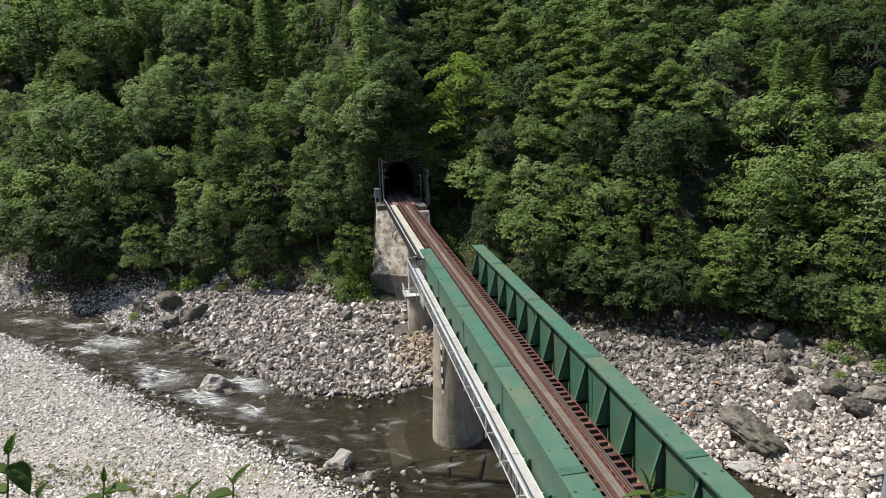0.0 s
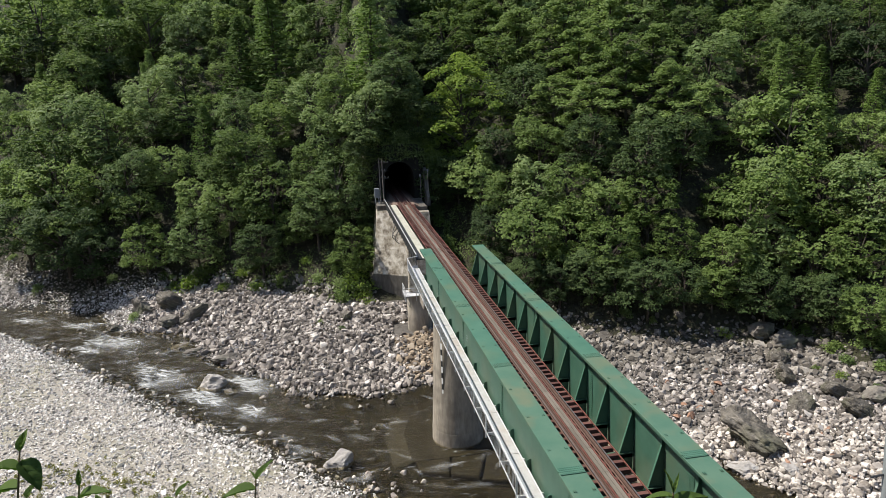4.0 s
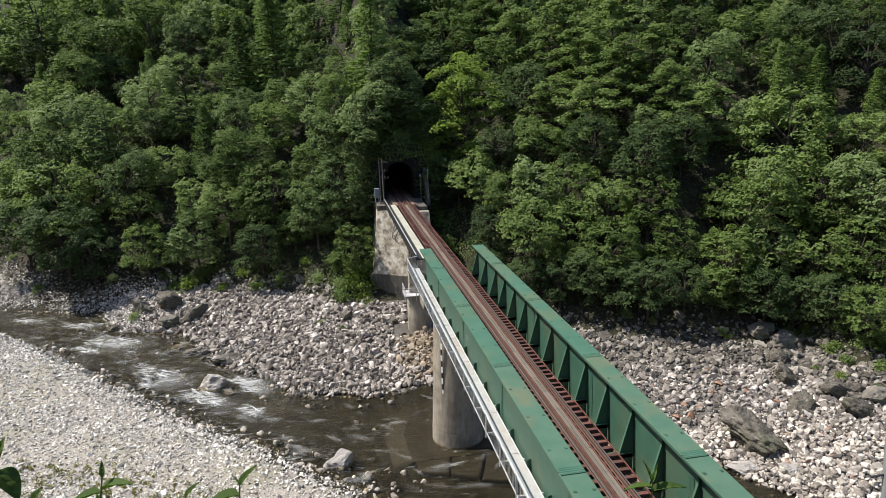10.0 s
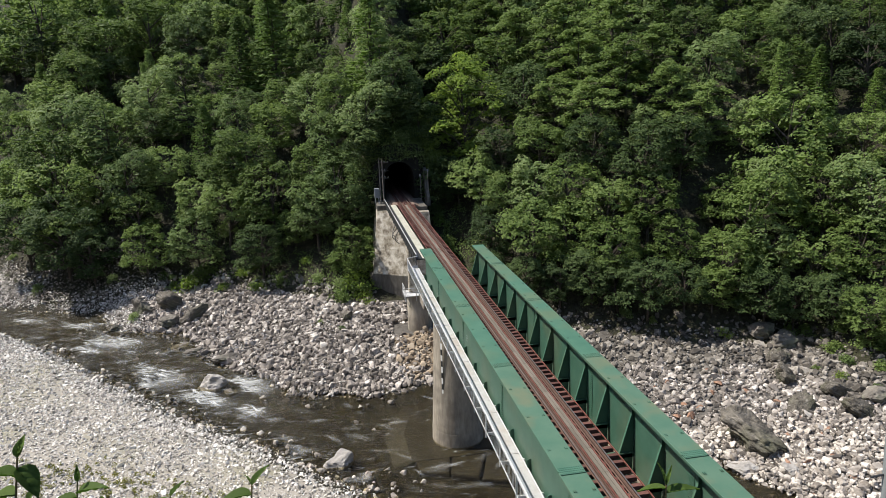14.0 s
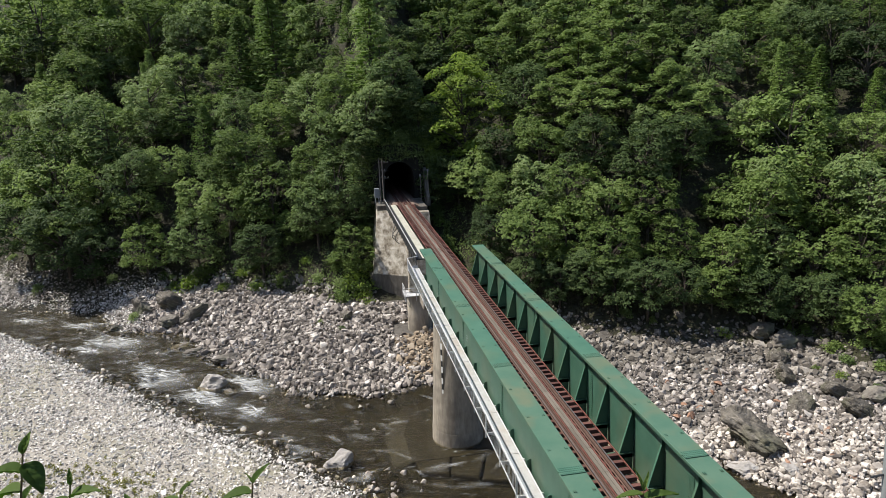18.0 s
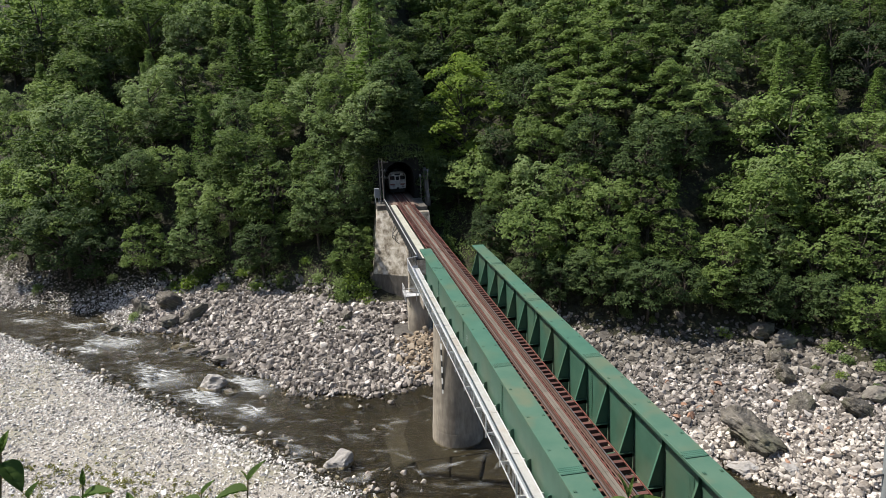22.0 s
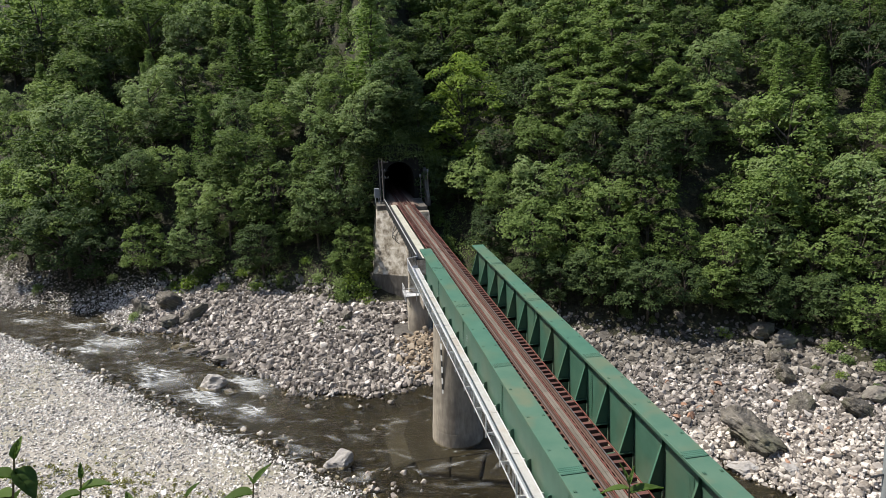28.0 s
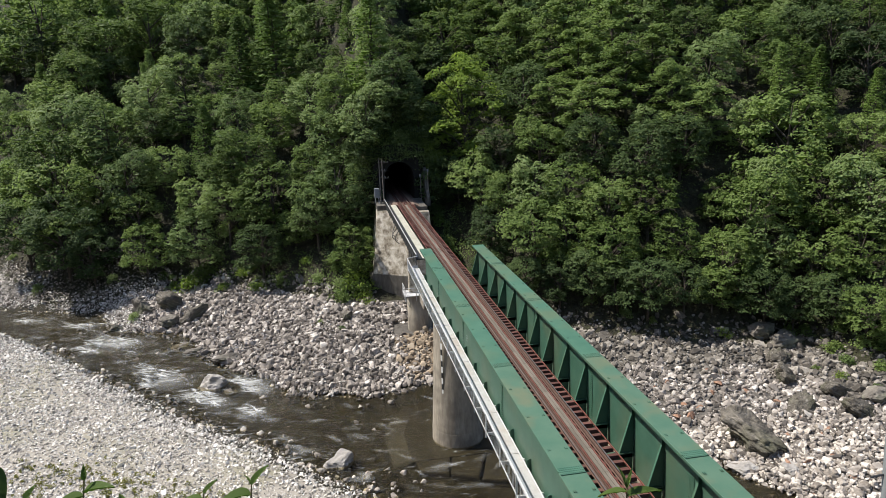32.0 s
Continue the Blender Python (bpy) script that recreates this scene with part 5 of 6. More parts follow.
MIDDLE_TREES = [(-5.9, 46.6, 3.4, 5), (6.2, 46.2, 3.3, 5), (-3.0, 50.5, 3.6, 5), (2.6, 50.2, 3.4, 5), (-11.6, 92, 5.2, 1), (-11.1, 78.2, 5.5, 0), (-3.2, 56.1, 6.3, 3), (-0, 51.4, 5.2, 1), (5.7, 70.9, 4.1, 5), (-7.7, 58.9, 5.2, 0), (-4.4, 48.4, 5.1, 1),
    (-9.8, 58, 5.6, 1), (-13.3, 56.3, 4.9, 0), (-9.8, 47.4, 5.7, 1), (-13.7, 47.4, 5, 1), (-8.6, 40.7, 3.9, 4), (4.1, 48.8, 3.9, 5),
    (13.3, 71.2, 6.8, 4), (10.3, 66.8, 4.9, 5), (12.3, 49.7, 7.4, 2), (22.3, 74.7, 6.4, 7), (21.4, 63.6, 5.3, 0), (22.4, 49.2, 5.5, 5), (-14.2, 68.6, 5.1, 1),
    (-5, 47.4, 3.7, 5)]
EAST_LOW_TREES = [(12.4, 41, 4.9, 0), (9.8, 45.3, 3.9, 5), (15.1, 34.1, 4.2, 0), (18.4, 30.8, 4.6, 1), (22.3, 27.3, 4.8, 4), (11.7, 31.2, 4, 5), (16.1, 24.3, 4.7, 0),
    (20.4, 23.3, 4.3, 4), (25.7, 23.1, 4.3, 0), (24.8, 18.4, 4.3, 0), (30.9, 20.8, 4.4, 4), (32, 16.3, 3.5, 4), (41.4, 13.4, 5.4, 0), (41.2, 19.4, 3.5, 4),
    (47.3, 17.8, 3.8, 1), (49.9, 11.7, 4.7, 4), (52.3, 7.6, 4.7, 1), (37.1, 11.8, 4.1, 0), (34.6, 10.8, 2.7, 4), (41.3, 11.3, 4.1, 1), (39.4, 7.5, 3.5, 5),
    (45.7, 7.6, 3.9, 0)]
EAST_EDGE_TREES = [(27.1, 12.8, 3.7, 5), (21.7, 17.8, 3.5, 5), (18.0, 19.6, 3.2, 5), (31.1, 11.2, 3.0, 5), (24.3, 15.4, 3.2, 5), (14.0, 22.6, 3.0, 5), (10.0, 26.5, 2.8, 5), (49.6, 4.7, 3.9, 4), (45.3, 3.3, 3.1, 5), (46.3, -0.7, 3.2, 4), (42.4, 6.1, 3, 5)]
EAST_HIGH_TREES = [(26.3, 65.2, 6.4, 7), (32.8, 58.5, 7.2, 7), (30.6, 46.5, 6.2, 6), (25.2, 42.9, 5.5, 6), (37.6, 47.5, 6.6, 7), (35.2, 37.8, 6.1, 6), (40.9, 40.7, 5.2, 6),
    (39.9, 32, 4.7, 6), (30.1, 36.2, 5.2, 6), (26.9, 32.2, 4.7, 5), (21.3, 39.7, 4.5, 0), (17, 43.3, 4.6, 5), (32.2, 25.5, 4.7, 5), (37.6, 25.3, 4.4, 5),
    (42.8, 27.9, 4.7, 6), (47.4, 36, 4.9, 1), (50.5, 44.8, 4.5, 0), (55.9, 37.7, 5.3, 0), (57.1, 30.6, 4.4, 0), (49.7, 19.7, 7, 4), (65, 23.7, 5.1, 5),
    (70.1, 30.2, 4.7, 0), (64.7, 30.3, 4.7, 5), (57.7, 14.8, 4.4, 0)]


def plant(template, x, y, r, tall=1.0):
    s = Matrix.Diagonal((r, r, r * tall, 1))
    return copy_thing(template, pose(x, y, ground_z(x, y), random.uniform(-4, 4), random.uniform(-4, 4), random.uniform(0, 360)) @ s)


SWAY = []


def dist_to_eye(x, y):
    return math.hypot(x - EYE.x, y - EYE.y)


def build_forest():
    rng = np.random.RandomState(77)
    taken, far_spots = [], []
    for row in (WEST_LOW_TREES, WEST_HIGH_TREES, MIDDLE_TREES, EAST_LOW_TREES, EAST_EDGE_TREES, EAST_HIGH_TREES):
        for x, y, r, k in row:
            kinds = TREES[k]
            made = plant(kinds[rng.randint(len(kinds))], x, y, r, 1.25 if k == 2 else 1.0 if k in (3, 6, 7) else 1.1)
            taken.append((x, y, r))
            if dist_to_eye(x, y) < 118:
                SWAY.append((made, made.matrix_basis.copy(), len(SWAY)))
    step = 4.0
    spots = [(x + rng.uniform(-2, 2), y + rng.uniform(-2, 2)) for y in np.arange(-40, 165, step) for x in np.arange(-120, 120, step)]
    spots = np.array(spots)
    toe = away(spots[:, 0], spots[:, 1], TOE)
    for (x, y), d in zip(spots, toe):
        if d < 1.5 or d > 104:
            continue
        dx, dy = x - EYE.x, y - EYE.y
        ang = math.degrees(math.atan2(dx, dy)) - 9.5
        if abs(ang) > 37.5 or dy < 20:
            continue
        dist = math.hypot(dx, dy)
        if abs(x) < 5.2 and y < 50 or x < -38 and d < 6.5:
            continue
        if -10 < x < 7.0 and 28 < y < 42:
            continue
        r = rng.uniform(2.6, 3.9) * (0.75 + dist / 400)
        if any((x - a) ** 2 + (y - b) ** 2 < (0.62 * (r + c)) ** 2 for a, b, c in taken):
            continue
        if d > 46:
            far_spots.append((x, y, max(r, 4.0) * 1.25))
            taken.append((x, y, max(r, 4.0) * 1.25))
            continue
        taken.append((x, y, r))
        k = rng.choice([0, 0, 1, 1, 3, 4, 5] if d > 22 else [0, 0, 1, 5, 5, 4])
        kinds = TREES[int(k)]
        plant(kinds[rng.randint(len(kinds))], x, y, r, rng.uniform(0.95, 1.2))
    build_far_wood(far_spots, rng)


def build_far_wood(spots, rng):
    """The upper wood, joined in stands of one kind."""
    leaves = [M["leaf_a"], M["leaf_b"], M["leaf_c2"], M["leaf_d"], M["leaf_b"], M["leaf_a"], M["leaf_c2"], M["leaf_c2"], M["leaf_b"], M["leaf_c2"]]
    sets = []
    for k, leaf in enumerate(leaves):
        kind = "cone" if k == 3 else "spray" if k % 3 == 1 else "round"
        cen, rad, face = clump_points(rng, kind, 64)
        pts, tris = leaf_cloud(rng, cen, rad * 1.05, 0.48, 44, 0.095, 0.35, 0.6, face, slim=True)
        hp, ht = shade_cores(rng, cen, rad, 0.5)
        sets.append((leaf, (np.concatenate([pts, hp]), np.concatenate([tris, ht + len(pts)])), [], []))
    for n, (x, y, r) in enumerate(spots):
        leaf, (pts, tris), ps, ts = sets[rng.randint(len(sets))]
        a = rng.uniform(0, 6.283)
        c, s = math.cos(a), math.sin(a)
        R = np.array([[c, -s, 0], [s, c, 0], [0, 0, 1]])
        base = sum(len(p) for p in ps)
        ps.append(pts @ R.T * np.array([r, r, r * rng.uniform(0.95, 1.25)]) + np.array([x, y, ground_z(x, y)]))
        ts.append(tris + base)
    for leaf, arrays, ps, ts in sets:
        if ps:
            me = tri_mesh("far_wood", np.concatenate(ps), np.concatenate(ts), leaf)
            tagged(new("far_wood", me), "dense green wood high on the valley side", "wood", kind="stuff")


build_forest()


def build_undergrowth():
    """Low leafage that clothes the slope between the trees."""
    rng = np.random.RandomState(63)
    x, y = rng.uniform(-100, 95, 14000), rng.uniform(-30, 125, 14000)
    toe = away(x, y, TOE)
    ang = np.degrees(np.arctan2(x - EYE.x, y - EYE.y)) - 9.5
    near_mouth = (np.abs(x) < 13) & (y > 36) & (y < 60)
    keep = (toe > 0.6) & (toe < 70) & (np.abs(ang) < 37) & (y - EYE.y > 25) & ((rng.uniform(0, 1, len(x)) < 0.62) | near_mouth)
    keep &= ~((x < -38) & (toe < 10)) & ~((x > 6) & (x < 40) & (toe < 4.5)) & ~((np.abs(x) < 3.6) & (y < 48.2)) & ~((x > -6.4) & (x < 4.4) & (y < 47))
    x, y = x[keep], y[keep]
    ex, ey = rng.uniform(-13, 13, 420), rng.uniform(37, 58, 420)
    ok = (np.abs(ex) > 4.6) | (ey > 48.2)
    x, y = np.concatenate([x, ex[ok]]), np.concatenate([y, ey[ok]])
    z = height(x, y) + rng.uniform(0.1, 1.0, len(x))
    # creepers on the rock face round the tunnel mouth
    ix, iz = rng.uniform(-8.5, 8.5, 420), rng.uniform(-0.4, 10.5, 420)
    ok = (np.abs(ix) > 3.9) & (iz < 9.5 - np.maximum(np.abs(ix) - 4, 0) * 1.2) | (iz > 6.7) & (np.abs(ix) < 5)
    x, y, z = np.concatenate([x, ix[ok]]), np.concatenate([y, np.full(ok.sum(), 46.6) + rng.uniform(-0.3, 0.9, ok.sum())]), np.concatenate([z, iz[ok]])
    hx, hz = rng.uniform(-7, 7, 420), rng.uniform(6.3, 15.0, 420)
    x, y, z = np.concatenate([x, hx]), np.concatenate([y, 46.3 + (hz - 6.3) * 0.55 + rng.uniform(-0.5, 0.5, 420)]), np.concatenate([z, hz])
    # thick growth along the foot of the wood
    fx, fy = rng.uniform(-90, 60, 9000), rng.uniform(-20, 80, 9000)
    ft = away(fx, fy, TOE)
    ok = (ft > 0.2) & (ft < 5.5) & (fx > -38) & ~((fx > -6.6) & (fx < 4.6)) & ((fx < 5) | (ft > 4.5)) & (rng.uniform(0, 1, 9000) < 0.75)
    x, y, z = np.concatenate([x, fx[ok]]), np.concatenate([y, fy[ok]]), np.concatenate([z, height(fx[ok], fy[ok]) + rng.uniform(0.1, 0.9, ok.sum())])
    group = rng.randint(0, 4, len(x))
    for g, leaf in enumerate((M["leaf_a"], M["leaf_b"], M["leaf_a"], M["leaf_d"])):
        i = group == g
        rad = rng.uniform(0.7, 1.5, i.sum())
        cen = np.stack([x[i], y[i], z[i]], 1)
        pts, tris = leaf_cloud(rng, cen, rad, 0.7, 30, 0.24)
        tagged(new("undergrowth", tri_mesh("undergrowth", pts, tris, leaf)), "tangled green undergrowth between the trees", "undergrowth", kind="stuff")
    return len(x)


build_undergrowth()


# ---- bushes along the foot of the wood ----
def bush_template(seed, leaf, label, clumps=16, per=46, size=0.135):
    rng = np.random.RandomState(seed)
    t = thing("bush", (0, 0, -500), label, "bush", group="bushes along the wood's edge")
    v = rng.normal(size=(clumps, 3))
    v /= np.linalg.norm(v, axis=1)[:, None]
    cen = np.abs(v[:, 2:3]) * np.array([[0, 0, 0.75]]) + v * np.array([0.75, 0.75, 0.0]) * rng.uniform(0.3, 1, (clumps, 1))
    pts, tris = leaf_cloud(rng, cen, rng.uniform(0.28, 0.5, clumps), 0.6, per, size)
    ob = new("leaves", tri_mesh("leaves", pts, tris, leaf))
    ob.parent = t
    bm = bmesh.new()
    for c in cen[:8]:
        tube(bm, [(0, 0, -0.1), Vector(c) * 0.5 + Vector((0, 0, 0.1)), c], [0.04, 0.03, 0.01], 5)
    part("woody_base", bm, M["bark"], t, "thin brown twigs")
    return t


BUSHES = [bush_template(51, M["leaf_a"], "low leafy bush at the wood's edge"), bush_template(52, M["leaf_c"], "bright green bush among stones", 14, 46),
          bush_template(53, M["leaf_b"], "dull green bush at the wood's edge"), bush_template(54, M["leaf_shade"], "bush with leaves coloured dark for the wood's shade", 18, 46)]


def build_bushes():
    rng = np.random.RandomState(5)
    toe = np.array(TOE)
    for a, b in zip(toe, toe[1:]):
        if b[0] < -85 or a[1] < -30:
            continue
        n = int(np.hypot(*(b - a)) / 2.4)
        for q in range(n):
            x, y = a + (b - a) * (q + rng.uniform(0, 1)) / max(n, 1)
            side = np.array([-(b - a)[1], (b - a)[0]]) / np.hypot(*(b - a))
            x, y = np.array([x, y]) + side * rng.uniform(-0.4, 4.5)
            if -5.5 < x < 4.5 or 8 < x < 40 and rng.uniform(0, 1) < 0.8 or -72 < x < -41 and rng.uniform(0, 1) < 0.55:
                continue
            k = rng.choice([0, 0, 2, 2, 1], p=[0.3, 0.2, 0.2, 0.2, 0.1])
            plant(BUSHES[int(k)], x, y, rng.uniform(0.7, 1.7), rng.uniform(0.8, 1.3))
    by_the_bridge = ((-8.0, 38.6, 3.2, 1), (-10.5, 37.0, 2.4, 0), (-7.2, 36.2, 1.9, 1), (5.5, 36.5, 2.6, 0), (6.6, 41.0, 2.6, 0), (-6.4, 40.6, 1.8, 0), (7.5, 33.5, 2.6, 0), 
        (9.0, 29.5, 2.4, 0), (-5.6, 46.8, 2.0, 0), (5.6, 47.2, 2.2, 0), (-3.6, 49.4, 1.9, 2), (0.2, 49.8, 2.0, 0), (3.8, 49.4, 2.0, 2), (-6.8, 43.0, 2.4, 2), 
        (-8.2, 40.6, 2.8, 0), (-7.6, 37.6, 2.6, 0), (-10.0, 39.0, 2.6, 2), (-6.6, 45.4, 2.2, 0), (6.2, 44.4, 2.4, 0))
    along_the_banks = ((-36.0, 52.6, 2.8, 1), (-33.5, 54.0, 3.0, 0), (-39.0, 53.5, 1.6, 0), (-30.0, 49.5, 1.5, 1), (-24, 46.5, 1.6, 1), (34.8, 8.4, 1.2, 1), (46.5, -0.3, 1.6, 0), 
        (46.9, 3.6, 1.6, 2), (45.8, 2.6, 1.4, 0), (41.0, -3.4, 0.9, 1), (43.5, -1.2, 1.3, 2), (45.5, -4.0, 1.6, 0), (46.5, -7.5, 1.5, 2), (44.2, 1.5, 1.5, 0), 
        (42.5, -6.5, 0.7, 2), (47.5, -2.0, 1.8, 0), (40.0, -1.0, 0.7, 0), (44.0, -9.5, 0.9, 0), (47.8, -11.0, 1.4, 2), (-43.6, 46.2, 1.3, 2), (-11.0, 28.0, 0.8, 2), 
        (-14.0, 31.0, 0.7, 1))
    for x, y, r, k in by_the_bridge + along_the_banks:
        plant(BUSHES[k], x, y, r)
    # growth hanging over the tunnel mouth, its leaves darkened for the shade there
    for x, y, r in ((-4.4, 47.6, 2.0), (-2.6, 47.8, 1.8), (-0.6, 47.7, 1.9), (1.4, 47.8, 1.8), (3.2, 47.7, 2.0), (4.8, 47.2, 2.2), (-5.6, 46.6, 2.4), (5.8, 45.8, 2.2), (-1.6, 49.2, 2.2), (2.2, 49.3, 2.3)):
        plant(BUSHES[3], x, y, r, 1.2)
    for q in range(26):
        plant(BUSHES[int(rng.choice([0, 2]))], rng.uniform(-13, -3.5), rng.uniform(52, 68), rng.uniform(1.6, 2.5))


build_bushes()
for group in list(TREES.values()) + [BUSHES]:
    for t in group:
        for o in (*t.children_recursive, t):
            bpy.data.objects.remove(o)


# ---- stones ----
M["cobble"] = mat("cobble_stone", [(0.2, (0.15, 0.13, 0.112)), (0.5, (0.35, 0.31, 0.27)), (0.8, (0.64, 0.59, 0.53))], 2.0, 0.85, bump=0.4, island=0.6)


def stone_shape(seed, n=14, flat=0.7):
    """A broken stone: the hull of random points; returns points and triangles."""
    rng = np.random.RandomState(seed)
    bm = bmesh.new()
    for _ in range(n):
        v = rng.normal(size=3)
        v /= np.linalg.norm(v)
        v *= rng.uniform(0.8, 1.05)
        bm.verts.new((v[0], v[1] * rng.uniform(0.7, 0.95), v[2] * flat))
    got = bmesh.ops.convex_hull(bm, input=list(bm.verts))
    bmesh.ops.delete(bm, geom=[v for v in bm.verts if not v.link_faces], context="VERTS")
    bmesh.ops.triangulate(bm, faces=list(bm.faces))
    bm.verts.index_update()
    pts = np.array([v.co[:] for v in bm.verts])
    tris = np.array([[v.index for v in f.verts] for f in bm.faces])
    bm.free()
    return pts, tris


SHAPES = [stone_shape(100 + k, 13 + k % 5, 0.62 + 0.05 * (k % 4)) for k in range(12)]
SMALL = [stone_shape(200 + k, 7, 0.6) for k in range(8)]


def turns(rng, n):
    q = rng.normal(size=(n, 4))
    q[:, 1:3] *= 0.45
    q /= np.linalg.norm(q, axis=1)[:, None]
    w, x, y, z = q.T
    return np.stack([np.stack([1 - 2 * (y * y + z * z), 2 * (x * y - z * w), 2 * (x * z + y * w)], 1),
                     np.stack([2 * (x * y + z * w), 1 - 2 * (x * x + z * z), 2 * (y * z - x * w)], 1),
                     np.stack([2 * (x * z - y * w), 2 * (y * z + x * w), 1 - 2 * (x * x + y * y)], 1)], 1)


def strewn(name, rng, shapes, x, y, z, size, material, label, category):
    """Many stones in one mesh."""
    all_p, all_t, base = [], [], 0
    which = rng.randint(len(shapes), size=len(x))
    for s, (pts, tris) in enumerate(shapes):
        i = np.where(which == s)[0]
        if not len(i):
            continue
        R = turns(rng, len(i))
        st = size[i][:, None, None] * rng.uniform(0.75, 1.25, (len(i), 1, 3))
        p = np.einsum("nij,nkj->nki", R, pts[None] * st) + np.stack([x[i], y[i], z[i]], 1)[:, None]
        t = tris[None] + (np.arange(len(i)) * len(pts))[:, None, None] + base
        all_p.append(p.reshape(-1, 3))
        all_t.append(t.reshape(-1, 3))
        base += len(i) * len(pts)
    me = tri_mesh(name, np.concatenate(all_p), np.concatenate(all_t), material)
    return tagged(new(name, me), label, category, kind="stuff")


def build_gravel():
    rng = np.random.RandomState(9)
    x, y = rng.uniform(-74, 2, 200000), rng.uniform(-36, 52, 200000)
    near, ntoe = away(x, y, NEAR_BANK), away(x, y, NEAR_TOE)
    ang = np.degrees(np.arctan2(x - EYE.x, y - EYE.y)) - 9.5
    edge = rng.uniform(-1.2, 0.9, len(x))
    keep = (near < edge) & (ntoe > -14) & (np.abs(ang) < 42) & (y - EYE.y > 38)
    keep &= (waves(x, y, 14, 31) + rng.uniform(-1, 1, len(x)) * 0.9 < 0.55)
    x, y, near = x[keep], y[keep], near[keep]
    size = rng.gamma(2.4, 0.042, len(x)) * np.where(near > -4, 1.1, 0.95) + 0.06
    size = np.clip(size, 0.07, 0.5)
    z = np.maximum(height(x, y), WATER - 0.15) + size * 0.15
    strewn("gravel_bar", rng, SMALL, x, y, z, size, M["pebble"], "pale grey river gravel and cobbles on the bar", "gravel")
    return len(x)


def build_scree():
    rng = np.random.RandomState(19)
    x, y = rng.uniform(-75, 55, 150000), rng.uniform(-34, 70, 150000)
    far, toe = away(x, y, FAR_BANK), away(x, y, TOE)
    ang = np.degrees(np.arctan2(x - EYE.x, y - EYE.y)) - 9.5
    keep = (far > rng.uniform(-0.8, 0.5, len(x))) & (toe < rng.uniform(-0.5, 2.5, len(x))) & (np.abs(ang) < 37)
    keep &= ~((np.abs(x) < 4.0) & (y > 24.2) & (y < 27.8)) & ~((np.abs(x) < 5.2) & (y > 34.5))
    x, y, far = x[keep], y[keep], far[keep]
    size = np.clip(rng.gamma(2.2, 0.09, len(x)) + 0.1, 0.13, 0.85)
    size *= np.where(x > 12, 0.88, 1.0)
    size *= np.where(x < -42, 0.6, 1.0)
    z = height(x, y) + size * 0.25
    # stones of the near east bank are things that can be picked out one by one
    pick = np.where((x > 19) & (x < 34) & (y < 3.5) & (size > 0.36))[0][:300]
    bank = thing("stone_bank", (0, 0, 0), "bank of loose grey broken stones beside the river", "stones")
    meshes = []
    for k, (pts, tris) in enumerate(SHAPES):
        meshes.append(tri_mesh("stone", pts, tris, M["redstone"] if k == 11 else M["stone"]))
    for i in pick:
        s = size[i]
        share("stone", meshes[rng.randint(12)], bank, pose(x[i], y[i], z[i], rng.uniform(-30, 30), rng.uniform(-30, 30), rng.uniform(0, 360)) @
              Matrix.Diagonal((s * rng.uniform(0.8, 1.25), s * rng.uniform(0.8, 1.25), s * rng.uniform(0.75, 1.1), 1)))
    rest = np.ones(len(x), bool)
    rest[pick] = False
    old = rest & (away(x, y, TOE) > -6.5 + 3 * waves(x, y, 8, 44)) & (x > 14)
    rest &= ~old
    tan = rest & (np.hypot(x - 1.0, (y - 20) * 0.7) < 4.4 + 2 * rng.uniform(-1, 1, len(x)))
    rest &= ~tan
    strewn("tan_scree", rng, SHAPES, x[tan], y[tan], z[tan], size[tan], M["tan_stone"], "tan brown stones near the pier", "stones")
    strewn("scree", rng, SHAPES, x[rest], y[rest], z[rest], size[rest], M["stones"], "grey broken stone scree on the river bank", "stones")
    strewn("weathered_scree", rng, SHAPES, x[old], y[old], z[old], size[old] * 1.1, M["old_stone"], "dark weathered stones below the wood", "stones")
    # wet stones standing in the rapids
    wx, wy = rng.uniform(-56, -4, 900), rng.uniform(-8, 50, 900)
    f, n = away(wx, wy, FAR_BANK), away(wx, wy, NEAR_BANK)
    w = (f < 0.2) & (n > 0.2) & ((f > -3.2) | (n < 2.4) | (rng.uniform(0, 1, 900) < 0.12))
    ws = rng.uniform(0.18, 0.55, w.sum())
    strewn("river_stones", rng, SHAPES, wx[w], wy[w], np.full(w.sum(), WATER) - ws * 0.25, ws, M["old_stone"], "wet dark stones in the shallow river", "stones")
    # small pale stones of the far beach, and mossy ones under the trees behind it
    px, py = rng.uniform(-78, -40, 26000), rng.uniform(40, 80, 26000)
    f, t = away(px, py, FAR_BANK), away(px, py, TOE)
    e = (f > -0.5) & (t < 1.0 + 1.5 * rng.uniform(-1, 1, len(px)))
    es = rng.uniform(0.13, 0.34, e.sum())
    strewn("beach_stones", rng, SMALL, px[e], py[e], height(px[e], py[e]) + es * 0.2, es, M["pebble"], "small pale stones on the far beach", "stones")
    e = (t > 0) & (t < 8) & (rng.uniform(0, 1, len(px)) < 0.4)
    es = rng.uniform(0.12, 0.5, e.sum())
    strewn("mossy_stones", rng, SMALL, px[e], py[e], height(px[e], py[e]) + es * 0.1, es, M["old_stone"], "dark stones and litter under the trees", "stones")
    # pale stones standing in the shallows by the gravel bar
    sx, sy = rng.uniform(-56, 4, 6000), rng.uniform(-20, 46, 6000)
    n = away(sx, sy, NEAR_BANK)
    e = (n > -0.6) & (n < 2.6 * rng.uniform(0, 1, 6000) ** 2) & (away(sx, sy, FAR_BANK) < -1)
